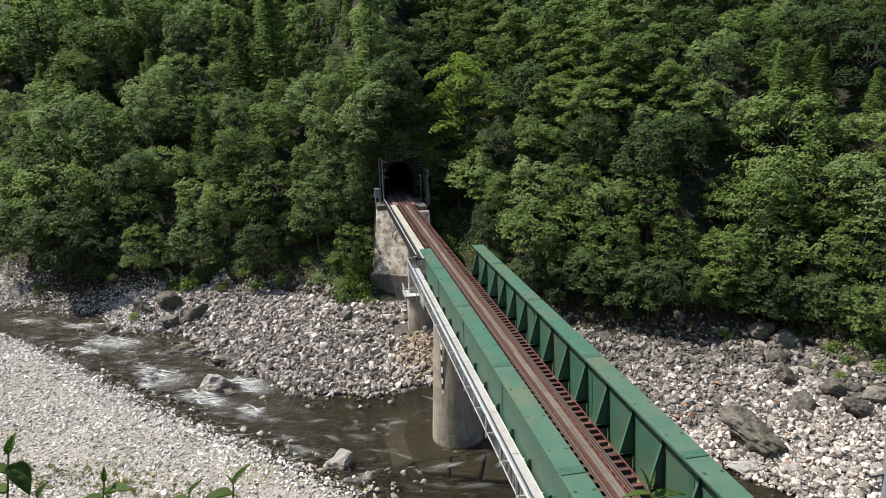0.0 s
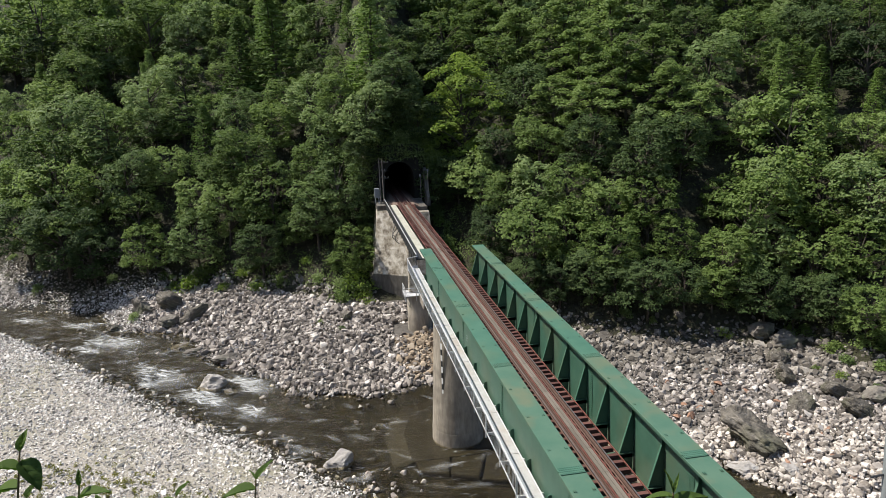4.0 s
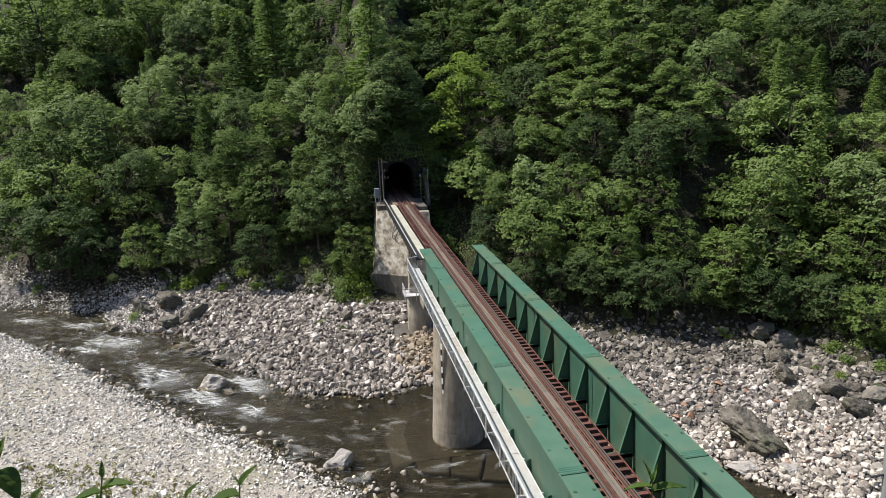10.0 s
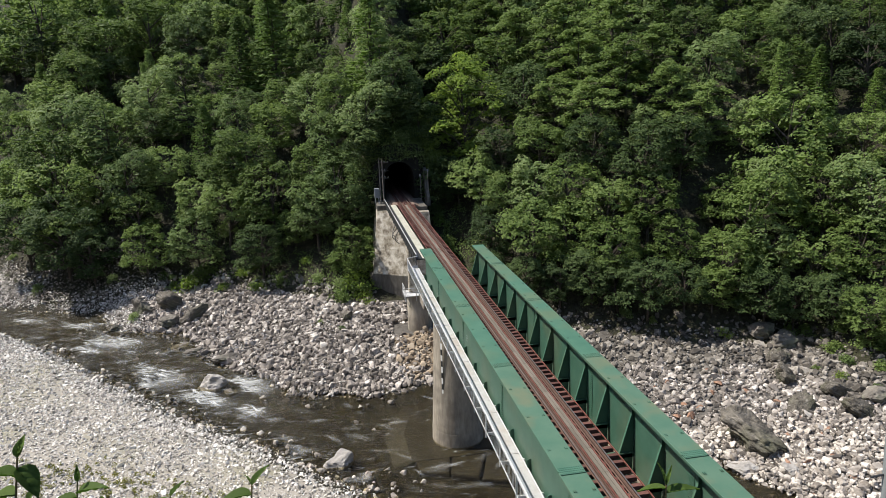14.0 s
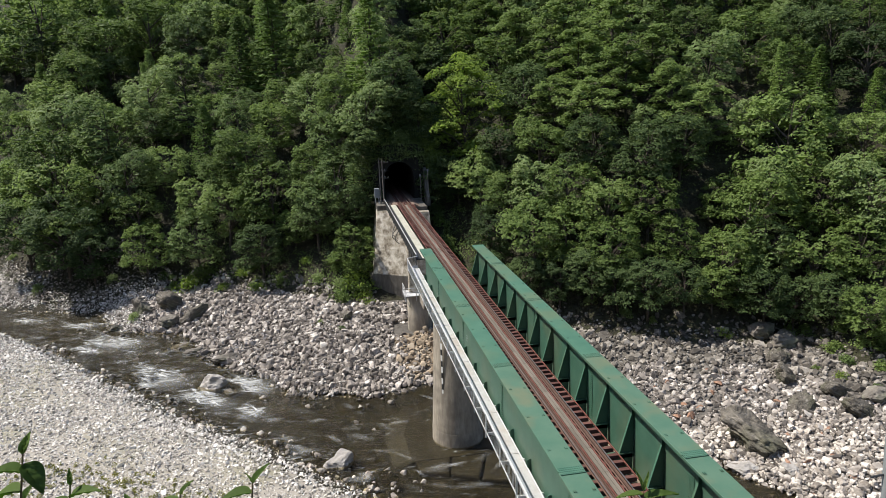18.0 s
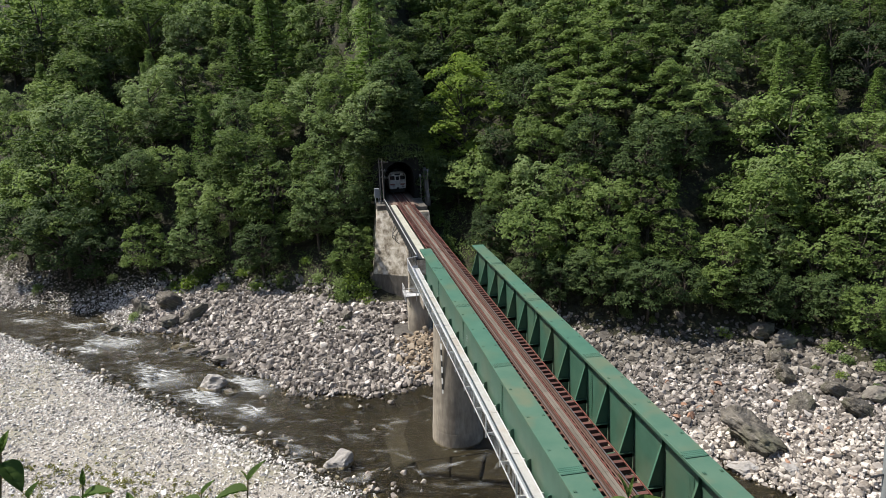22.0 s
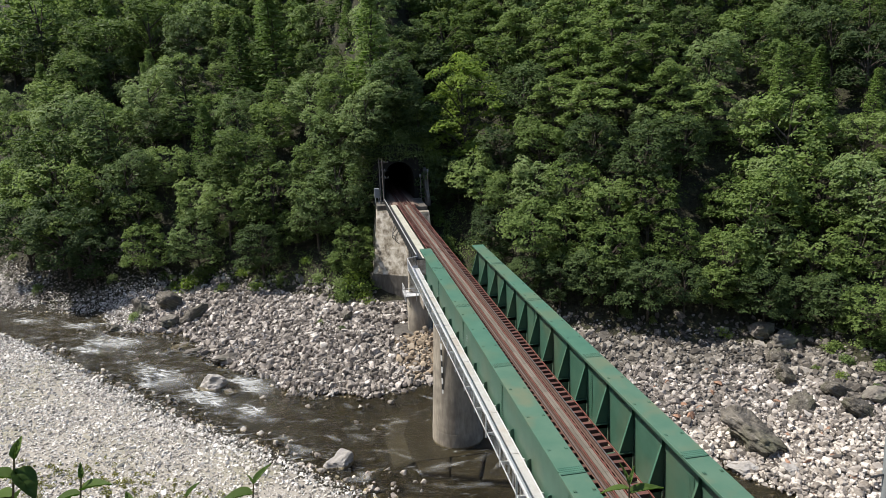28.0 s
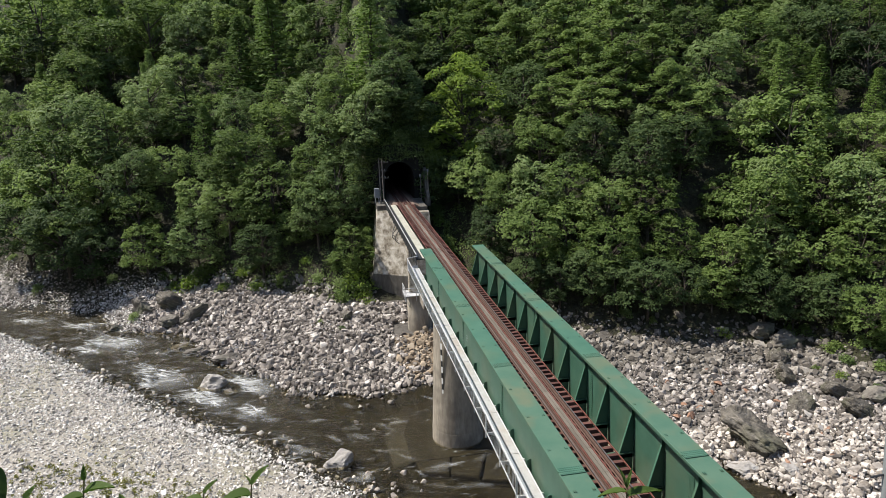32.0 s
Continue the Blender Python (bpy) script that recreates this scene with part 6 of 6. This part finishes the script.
    e |= (np.hypot((sx + 11) / 5.5, (sy + 9) / 5.0) < rng.uniform(0, 1.3, 6000)) & (n > -2) & (n < 4.5) & (rng.uniform(0, 1, 6000) < 0.9)
    es = np.clip(rng.gamma(2.2, 0.09, e.sum()) + 0.12, 0.12, 0.5)
    strewn("shallow_stones", rng, SHAPES, sx[e], sy[e], np.full(e.sum(), WATER) - es * 0.1, es, M["cobble"], "pale stones at the water's edge", "stones")
    # cobbles on the river bed
    bx, by = rng.uniform(-50, 26, 9000), rng.uniform(-22, 44, 9000)
    f, n = away(bx, by, FAR_BANK), away(bx, by, NEAR_BANK)
    b = (f < -0.3) & (n > 0.3) & (waves(bx, by, 9, 52) + rng.uniform(-1, 1, len(bx)) > 0.1)
    bs = rng.uniform(0.12, 0.42, b.sum())
    strewn("bed_stones", rng, SMALL, bx[b], by[b], height(bx[b], by[b]) + bs * 0.1, bs, M["bed_stone"], "brown cobbles on the river bed", "stones")
    return len(x)


M["bed_stone"] = mat("wet_brown_stone", [(0.25, (0.02, 0.017, 0.012)), (0.55, (0.04, 0.033, 0.021)), (0.8, (0.10, 0.085, 0.06))], 2.0, 0.6, island=0.65)


def boulder(x, y, r, squash, material, label, seed, lift=0.3, turn=0.0, tilt=0.0):
    """A weathered block: a ball cut by planes and roughened."""
    rng = np.random.RandomState(seed)
    bm = bmesh.new()
    bmesh.ops.create_icosphere(bm, subdivisions=5 if r > 3 else 4, radius=1.0)
    cuts = []
    for _ in range(9):
        n = rng.normal(size=3)
        n /= np.linalg.norm(n)
        cuts.append((Vector(n), rng.uniform(0.42, 0.85)))
    off = Vector(rng.uniform(-20, 20, 3))
    for v in bm.verts:
        p = v.co.copy()
        for n, d in cuts:
            e = p.dot(n) - d
            if e > 0:
                p -= n * e * 0.92
        k = 1 + 0.2 * noise.noise(p * 1.7 + off) + 0.14 * noise.noise(p * 4.5 + off) + 0.07 * abs(noise.noise(p * 6 + off)) + 0.03 * noise.noise(p * 15 + off)
        strata = 0.03 * math.sin(p.dot(Vector((0.5, 0.3, 0.8))) * 10 + 3 * noise.noise(p * 2 + off))
        if tilt:
            # split along its bedding into ledges
            b = p.z * 4.5 + 1.3 * noise.noise(p * 1.3 + off)
            strata = 0.15 * (b - math.floor(b)) ** 2 * (0.3 + abs(noise.noise(p * 2.3 + off)) * 1.6) - 0.05 + 0.07 * noise.noise(p * 5 + off) + 0.045 * noise.noise(p * 11 + off)
        v.co = p * (k + strata)
        v.co.x *= squash[0]
        v.co.y *= squash[1]
        v.co.z *= squash[2]
    for f in bm.faces:
        f.smooth = bool(tilt)
    me = bpy.data.meshes.new("boulder")
    bm.to_mesh(me)
    bm.free()
    me.materials.append(material)
    ob = new("boulder", me)
    ob.matrix_basis = pose(x, y, max(ground_z(x, y), WATER - 0.5) + r * squash[2] * lift, 0, tilt, turn) @ Matrix.Scale(r, 4)
    return tagged(ob, label, "boulder", group="boulders by the river")


def build_boulders():
    dark, pale = M["boulder"], M["boulder_pale"]
    boulder(27.2, -9.0, 3.6, (1.05, 0.8, 0.55), M["layered_rock"], "large dark mossy boulder with layered faces on the stone bank", 1, 0.4, -30, 22)
    boulder(-27.2, 18.9, 1.75, (1.0, 0.85, 0.75), pale, "pale rounded boulder standing in the rapids", 2, 0.4)
    boulder(-12.3, -2.2, 1.8, (1.05, 0.8, 0.7), pale, "pale flat boulder at the gravel edge", 3, 0.35)
    boulder(36.3, -1.2, 1.9, (1.1, 0.7, 0.6), M["layered_rock"], "angular layered boulder in the stone bank", 4, 0.3, 20, 38)
    boulder(38.8, -5.8, 1.6, (1.1, 0.8, 0.6), M["layered_rock"], "weathered boulder near the wood's edge", 5, 0.3, 0, 20)
    boulder(40.5, 5.0, 2.0, (1.2, 0.8, 0.7), dark, "dark boulder at the foot of the trees", 6, 0.3)
    boulder(39.0, 7.2, 1.5, (1.4, 0.8, 0.7), dark, "long grey boulder at the foot of the trees", 7, 0.3)
    boulder(37.6, 2.2, 1.4, (0.9, 0.9, 0.8), M["layered_rock"], "upright grey boulder among broken stones", 8, 0.3, 50, -30)
    boulder(34.0, -6.5, 1.5, (1.2, 0.8, 0.6), M["layered_rock"], "grey layered slab of rock on the bank", 9, 0.3, 40, -35)
    boulder(38.6, -9.0, 1.8, (1.2, 0.8, 0.6), M["layered_rock"], "broad grey boulder on the bank", 10, 0.3, 10, 25)
    boulder(41.0, -8.0, 1.6, (1.3, 0.8, 0.6), dark, "brown boulder near the shrubs", 11, 0.3)
    boulder(24.5, -12.0, 1.5, (1.3, 0.9, 0.35), pale, "flat pale rock at the water's edge", 12, 0.3)
    boulder(27.6, -13.2, 1.4, (1.3, 0.9, 0.4), pale, "flat sunlit rock beside the pool", 13, 0.3, 30)
    boulder(-38.2, 47.5, 2.1, (1.2, 0.8, 0.8), M["layered_rock"], "dark brown rock mass below the trees", 14, 0.35, 0, 35)
    boulder(-42.6, 47.8, 2.0, (0.9, 0.8, 1.0), dark, "dark upright boulder by the river", 15, 0.35)
    boulder(-33.6, 43.0, 1.7, (1.5, 0.7, 0.7), M["layered_rock"], "slanting brown boulder on the bank", 16, 0.35, 30, -25)
    boulder(-37.4, 42.6, 1.6, (1.0, 0.8, 0.8), dark, "mossy boulder at the water's edge", 17, 0.35)
    boulder(-46.0, 44.8, 1.3, (1.0, 0.8, 0.8), dark, "mossy green boulder at the water's edge", 18, 0.35)
    boulder(-26.6, 26.3, 1.5, (1.3, 0.8, 0.6), dark, "dark wet boulder at the river bank", 19, 0.35)
    boulder(-24.8, 17.0, 0.9, (1.2, 0.8, 0.6), dark, "small wet rock in the rapids", 20, 0.3)
    boulder(-10.2, 31.2, 1.2, (0.8, 0.8, 1.0), dark, "upright brown stone on the scree", 21, 0.35)
    boulder(-34.6, 34.2, 1.4, (1.6, 0.7, 0.4), dark, "low dark rocks in the rapids", 22, 0.3, 40)
    boulder(-31.5, 31.8, 1.1, (1.5, 0.8, 0.4), dark, "low dark rocks in the rapids", 23, 0.3, 10)


def build_cobbles():
    """Pale small stones round the pool by the east bank."""
    rng = np.random.RandomState(29)
    x, y = rng.uniform(22, 48, 9000), rng.uniform(-30, -4, 9000)
    far = away(x, y, FAR_BANK)
    keep = (far > -0.3) & (far < 13 - 9 * rng.uniform(0, 1, len(x)) ** 2) & (y < -6 - (x - 24) * 0.08)
    x, y = x[keep], y[keep]
    size = np.clip(rng.gamma(2.2, 0.07, len(x)) + 0.08, 0.1, 0.55)
    z = height(x, y) + 0.22 + size * 0.2
    strewn("cobbles", rng, SHAPES, x, y, z, size, M["cobble"], "pale sunlit cobbles beside the pool", "stones")


build_cobbles()
build_gravel()
build_scree()
build_boulders()


# ---- white water: ragged sheets of foam that ride on the rapids ----
def foam_mat(name, low, span, grain):
    m = bpy.data.materials.new(name)
    m.use_nodes = True
    nt = m.node_tree
    N, L = nt.nodes, nt.links
    b = N["Principled BSDF"]
    b.inputs["Base Color"].default_value = (0.78, 0.80, 0.80, 1)
    b.inputs["Roughness"].default_value = 0.6
    tc = N.new("ShaderNodeTexCoord")
    mp = N.new("ShaderNodeMapping")
    mp.inputs["Scale"].default_value = (0.5, 2.2, 1.0)
    L.new(tc.outputs["Object"], mp.inputs[0])
    rnd = N.new("ShaderNodeObjectInfo")
    sc = N.new("ShaderNodeVectorMath")
    sc.operation = "MULTIPLY_ADD"
    sc.inputs[1].default_value = (1, 1, 1)
    L.new(mp.outputs[0], sc.inputs[0])
    k = N.new("ShaderNodeMath")
    k.operation = "MULTIPLY"
    k.inputs[1].default_value = 40.0
    L.new(rnd.outputs["Random"], k.inputs[0])
    L.new(k.outputs[0], sc.inputs[2])
    n = N.new("ShaderNodeTexNoise")
    n.inputs["Scale"].default_value, n.inputs["Detail"].default_value, n.inputs["Distortion"].default_value = grain, 8.0, 0.9
    L.new(sc.outputs[0], n.inputs["Vector"])
    # thinner towards the rim, in the generated box of the sheet
    g = N.new("ShaderNodeMapping")
    g.inputs["Location"].default_value = (-1, -1, 0)
    g.inputs["Scale"].default_value = (2, 2, 0)
    L.new(tc.outputs["Generated"], g.inputs[0])
    s = N.new("ShaderNodeTexGradient")
    s.gradient_type = "SPHERICAL"
    L.new(g.outputs[0], s.inputs[0])
    p1 = N.new("ShaderNodeMath")
    p1.operation = "MULTIPLY_ADD"
    p1.inputs[1].default_value, p1.inputs[2].default_value = 1.2, -1.35
    L.new(s.outputs["Fac"], p1.inputs[0])
    r = N.new("ShaderNodeMath")
    r.operation, r.use_clamp = "MULTIPLY_ADD", True
    r.inputs[1].default_value = 2.1
    L.new(n.outputs["Fac"], r.inputs[0])
    L.new(p1.outputs[0], r.inputs[2])
    tr = N.new("ShaderNodeBsdfTransparent")
    thin = N.new("ShaderNodeMath")
    thin.operation = "MULTIPLY"
    weak = N.new("ShaderNodeMath")
    weak.operation = "MULTIPLY_ADD"
    weak.inputs[1].default_value, weak.inputs[2].default_value = span, low
    L.new(rnd.outputs["Random"], weak.inputs[0])
    L.new(weak.outputs[0], thin.inputs[1])
    L.new(r.outputs[0], thin.inputs[0])
    mix = N.new("ShaderNodeMixShader")
    L.new(thin.outputs[0], mix.inputs[0])
    L.new(tr.outputs[0], mix.inputs[1])
    L.new(b.outputs[0], mix.inputs[2])
    L.new(mix.outputs[0], N["Material Output"].inputs["Surface"])
    return m


M["foam"] = foam_mat("white_water", 0.2, 0.36, 2.2)
M["riffle"] = foam_mat("broken_riffle", 0.03, 0.14, 4.0)
FOAM = []


def foam_sheet(x, y, length, width, turn, seed, look_of="foam"):
    """A humped sheet with an uneven rim; its long side lies along the flow."""
    rng = np.random.RandomState(seed)
    bm = bmesh.new()
    nx, ny = 14, 8
    grid = []
    for i in range(nx + 1):
        row = []
        for j in range(ny + 1):
            u, v = 2 * i / nx - 1, 2 * j / ny - 1
            h = 0.10 * (1 - u * u) * (1 - v * v) + 0.05 * noise.noise(Vector((u * 3 + seed, v * 3, 0)))
            row.append(bm.verts.new((u * length / 2 + 0.12 * noise.noise(Vector((v * 2, seed, 3))), v * width / 2 * (0.75 + 0.25 * math.cos(u * 1.4)), h)))
        grid.append(row)
    for i in range(nx):
        for j in range(ny):
            bm.faces.new((grid[i][j], grid[i + 1][j], grid[i + 1][j + 1], grid[i][j + 1]))
    ob = part("foam", bm, M[look_of], None, "", True)
    ob.matrix_basis = pose(x, y, WATER + 0.06, 0, 0, turn)
    tagged(ob, "streak of white foaming water over the rapids", "foam", "white water of the rapids")
    FOAM.append((ob, x, y, turn, seed))
    return ob


def build_foam():
    rows_b = ((-15.2, 0.5, 3.4, 0.9, -46), (-19.3, 8.0, 3.6, 0.8, -46), (-10.9, 4.1, 3.4, 0.7, -40), (-6.0, 4.1, 3.2, 0.6, -35), (-7.2, -1.4, 4.0, 0.7, -40),
              (-10.2, -5.6, 3.6, 0.8, -42), (-2.6, -5.2, 4.6, 0.8, -25), (1.4, -4.6, 3.6, 0.6, -5), (-31.6, 25.0, 3.8, 1.0, -46), (-57.5, 43.5, 4.0, 1.0, -34),
              (-40.5, 33.0, 4.0, 1.3, -48), (-25.0, 11.0, 3.0, 0.8, -46), (-14.0, 6.6, 3.0, 0.6, -44), (-17.5, 3.6, 3.0, 0.7, -46), (-41.0, 30.0, 3.2, 1.0, -48))
    for k, (x, y, l, w, t) in enumerate(CHUTES + rows_b):
        if k >= len(CHUTES):
            foam_sheet(x, y, l * 1.0, w * 2.2, t + 38, 300 + k, "riffle")
            continue
        # a chute: broken crests one behind another, and a veil of bubbles below
        rng = np.random.RandomState(900 + k)
        a = radians(t)
        for q in range(4):
            u, v = rng.uniform(-0.5, 0.55) * l, rng.uniform(-0.7, 0.7) * w
            px, py = x + u * math.cos(a) - v * math.sin(a), y + u * math.sin(a) + v * math.cos(a)
            foam_sheet(px, py, rng.uniform(2.2, 4.2), rng.uniform(0.6, 1.2), t + rng.uniform(-14, 14), 300 + 40 * q + k, "foam")
        foam_sheet(x + math.cos(a) * l * 0.5, y + math.sin(a) * l * 0.5, l * 2.0, w * 2.8, t, 500 + k, "riffle")
    # water breaking over the apron of the pier
    for k, (x, y, l, w, t) in enumerate(((-1.4, -5.2, 3.4, 0.6, 12), (-4.9, -5.6, 2.6, 0.7, -60), (-3.2, -8.3, 3.6, 1.2, -20), (0.6, -9.0, 3.4, 1.3, -14), (-1.2, -8.9, 3.0, 1.0, -10), (2.6, -6.2, 3.2, 0.7, 50),
                                         (-5.6, -3.0, 3.0, 0.8, -40), (-8.5, -1.0, 2.6, 0.8, -20))):
        foam_sheet(x, y, l, w, t, 700 + k, "foam" if k == 0 else "riffle")
    # lesser riffles all down the stream
    rng = np.random.RandomState(8)
    made = 0
    while made < 28:
        x, y = rng.uniform(-64, 2), rng.uniform(-10, 54)
        f, n = float(away(np.array([x]), np.array([y]), FAR_BANK)[0]), float(away(np.array([x]), np.array([y]), NEAR_BANK)[0])
        if f > -0.8 or n < 0.8 or math.hypot(x, y) < 3.6:
            continue
        foam_sheet(x, y, rng.uniform(2.5, 5.5), rng.uniform(0.7, 1.5), -45 + rng.uniform(-14, 14), 400 + made, "riffle")
        made += 1


build_foam()


def build_weeds():
    """Thin yellow green weeds on the gravel."""
    rng = np.random.RandomState(71)
    cx, cy = np.array([-38.5, -36.0, -33.5, -31.0, -28.5, -27.0, -40.5, -24.5]), np.array([-1.0, 0.5, -2.5, -3.0, -4.5, -6.5, 1.5, -7.0])
    k = rng.randint(0, 8, 170)
    x, y = cx[k] + rng.normal(0, 1.5, 170), cy[k] + rng.normal(0, 1.1, 170)
    rad = rng.uniform(0.08, 0.3, 170)
    cen = np.stack([x, y, height(x, y) + rad * 0.6 + 0.05], 1)
    pts, tris = leaf_cloud(rng, cen, rad, 1.0, 22, 0.16, 0.0, 0.2)
    tagged(new("weeds", tri_mesh("weeds", pts, tris, M["weed"])), "thin yellow green weeds on the gravel", "weeds", kind="stuff")


M["weed"] = leaf_mat("weed_leaves", (0.12, 0.14, 0.035), (0.17, 0.19, 0.05), (0.24, 0.25, 0.08))
build_weeds()


# ---- plants before the camera ----
M["knot_leaf"] = leaf_mat("knotweed_leaf", (0.075, 0.14, 0.028), (0.11, 0.19, 0.04), (0.15, 0.24, 0.055), 0.62, 0.3, 0.0)
M["stem"] = mat("green_red_stem", [(0.3, (0.10, 0.10, 0.04)), (0.7, (0.19, 0.13, 0.06))], 6, 0.6)
PLANTS = []


def leaf_blade(length, width, curl):
    """A leaf with a midrib fold, side ribs and a drooping tip; it points along +x."""
    bm = bmesh.new()
    n, m = 10, 6
    rows = []
    for i in range(n + 1):
        u = i / n
        w = width * (math.sin(math.pi * min(1, u ** 0.75 * 0.97 + 0.03)) ** 0.8) * (1 - 0.25 * u)
        row = []
        for j in range(m + 1):
            v = 2 * j / m - 1
            z = abs(v) * w * 0.35 - curl * u * u * length + 0.004 * math.sin(u * 40 + abs(v) * 5) * (1 - abs(v))
            row.append(bm.verts.new((u * length, v * w / 2 + 0.0015 * math.sin(u * 60), z)))
        rows.append(row)
    for i in range(n):
        for j in range(m):
            bm.faces.new((rows[i][j], rows[i + 1][j], rows[i + 1][j + 1], rows[i][j + 1]))
    ext = bmesh.ops.extrude_face_region(bm, geom=list(bm.faces))
    bmesh.ops.translate(bm, verts=[v for v in ext["geom"] if isinstance(v, bmesh.types.BMVert)], vec=(0, 0, -0.0012))
    return bm


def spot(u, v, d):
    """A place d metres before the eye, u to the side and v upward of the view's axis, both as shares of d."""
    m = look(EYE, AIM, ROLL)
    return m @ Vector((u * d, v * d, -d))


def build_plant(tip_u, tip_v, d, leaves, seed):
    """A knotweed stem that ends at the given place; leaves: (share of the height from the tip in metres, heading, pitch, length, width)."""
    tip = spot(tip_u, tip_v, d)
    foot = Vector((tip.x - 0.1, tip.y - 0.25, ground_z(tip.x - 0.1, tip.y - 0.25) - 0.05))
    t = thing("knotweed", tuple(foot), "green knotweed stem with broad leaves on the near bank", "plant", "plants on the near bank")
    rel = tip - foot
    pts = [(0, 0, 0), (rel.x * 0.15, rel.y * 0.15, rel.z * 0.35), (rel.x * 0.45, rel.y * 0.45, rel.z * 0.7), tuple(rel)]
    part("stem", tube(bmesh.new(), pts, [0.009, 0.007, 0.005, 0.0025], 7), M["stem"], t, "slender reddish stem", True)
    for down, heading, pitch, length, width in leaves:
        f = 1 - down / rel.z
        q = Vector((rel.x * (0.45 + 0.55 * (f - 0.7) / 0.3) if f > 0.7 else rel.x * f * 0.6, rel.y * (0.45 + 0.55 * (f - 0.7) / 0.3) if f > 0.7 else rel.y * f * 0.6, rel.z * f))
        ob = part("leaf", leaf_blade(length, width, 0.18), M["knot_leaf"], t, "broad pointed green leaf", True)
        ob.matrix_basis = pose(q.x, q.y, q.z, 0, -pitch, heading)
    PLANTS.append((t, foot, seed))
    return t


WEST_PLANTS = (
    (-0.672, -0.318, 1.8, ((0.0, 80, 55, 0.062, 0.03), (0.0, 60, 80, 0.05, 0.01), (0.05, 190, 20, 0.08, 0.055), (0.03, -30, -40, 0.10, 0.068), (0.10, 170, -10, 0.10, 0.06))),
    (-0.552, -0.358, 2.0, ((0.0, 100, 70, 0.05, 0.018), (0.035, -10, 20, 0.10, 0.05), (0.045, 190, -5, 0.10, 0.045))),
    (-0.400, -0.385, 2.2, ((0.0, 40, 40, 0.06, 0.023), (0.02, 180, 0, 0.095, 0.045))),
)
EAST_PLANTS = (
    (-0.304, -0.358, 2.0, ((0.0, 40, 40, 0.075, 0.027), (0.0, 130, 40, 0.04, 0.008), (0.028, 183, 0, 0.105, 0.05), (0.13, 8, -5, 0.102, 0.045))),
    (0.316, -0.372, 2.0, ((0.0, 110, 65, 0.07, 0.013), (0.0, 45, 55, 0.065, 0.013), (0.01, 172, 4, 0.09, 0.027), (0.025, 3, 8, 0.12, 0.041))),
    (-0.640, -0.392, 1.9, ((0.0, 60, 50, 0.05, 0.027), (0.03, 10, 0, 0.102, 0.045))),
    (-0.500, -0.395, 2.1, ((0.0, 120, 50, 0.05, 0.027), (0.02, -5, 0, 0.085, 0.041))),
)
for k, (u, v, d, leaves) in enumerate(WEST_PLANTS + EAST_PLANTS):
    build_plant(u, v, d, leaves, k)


def build_post():
    """A thin grey post on the near bank, with a wire."""
    a, b = spot(0.696, -0.257, 7.0), spot(0.685, -0.392, 7.0)
    foot = Vector((b.x, b.y, ground_z(b.x, b.y) - 0.3))
    t = thing("metal_post", tuple(foot), "thin grey metal post with a wire on the near bank", "post")
    part("shaft", tube(bmesh.new(), [(0, 0, 0), b - foot, a - foot], 0.055, 10), M["cabinet"], t, "", True)
    c, e = spot(0.661, -0.353, 7.0), spot(0.691, -0.347, 7.0)
    part("wire", tube(bmesh.new(), [c - foot, e - foot], 0.012, 6), M["dark"], t)


build_post()


# ---- what moves ----
def front_at(t):
    """Where the leading cab stands along the track: it runs at an even speed."""
    return 26.9 - (t - 23.0) * 23.4 if t <= 25.5 else -31.6 - (t - 25.5) * 23.15


def motions():
    times = [0.0, 4.0, 8.0, 12.0, 16.0, 20.0, 22.0, 23.0, 24.0, 25.0, 25.5, 26.0, 26.5, 27.0, 27.5, 28.0, 30.0, 32.0]
    walk(CAR_FRONT, [(t, pose(0.12, front_at(t) + HALF, 0)) for t in times])
    walk(CAR_REAR, [(t, pose(0.12, front_at(t) + HALF + 21.3, 0)) for t in times])
    # foam surges up and down its chute
    for ob, x, y, turn, seed in FOAM:
        r = random.Random(seed)
        rows = []
        for k in range(65):
            t = 0.5 * k
            s = 0.22 * math.sin(t * 3.1 + seed) + 0.12 * r.uniform(-1, 1)
            a = radians(turn)
            rows.append((t, pose(x + s * math.cos(a), y + s * math.sin(a), WATER + 0.06 + 0.03 * r.uniform(-1, 1), 0, 0, turn + r.uniform(-3, 3))))
        walk(ob, rows)
    # stems sway in the wind
    for ob, foot, seed in PLANTS:
        rows = []
        for k in range(65):
            t = 0.5 * k
            a = 1.3 * math.sin(t * 1.9 + seed * 1.7) + 0.7 * math.sin(t * 4.3 + seed)
            b = 1.0 * math.sin(t * 1.4 + seed * 2.3)
            rows.append((t, pose(foot.x, foot.y, foot.z, b, a, 0)))
        walk(ob, rows)
    # the nearer trees rock a little in the wind
    for ob, m, k in SWAY:
        rows = []
        for q in range(33):
            t = 1.0 * q
            a = radians(0.35 * math.sin(t * 1.7 + k * 1.3) + 0.2 * math.sin(t * 2.9 + k))
            b = radians(0.3 * math.sin(t * 1.3 + k * 2.1))
            turn = Matrix.Rotation(a, 4, "Y") @ Matrix.Rotation(b, 4, "X")
            rows.append((t, Matrix.Translation(m.translation) @ turn @ m.to_quaternion().to_matrix().to_4x4()))
        walk(ob, rows)


motions()
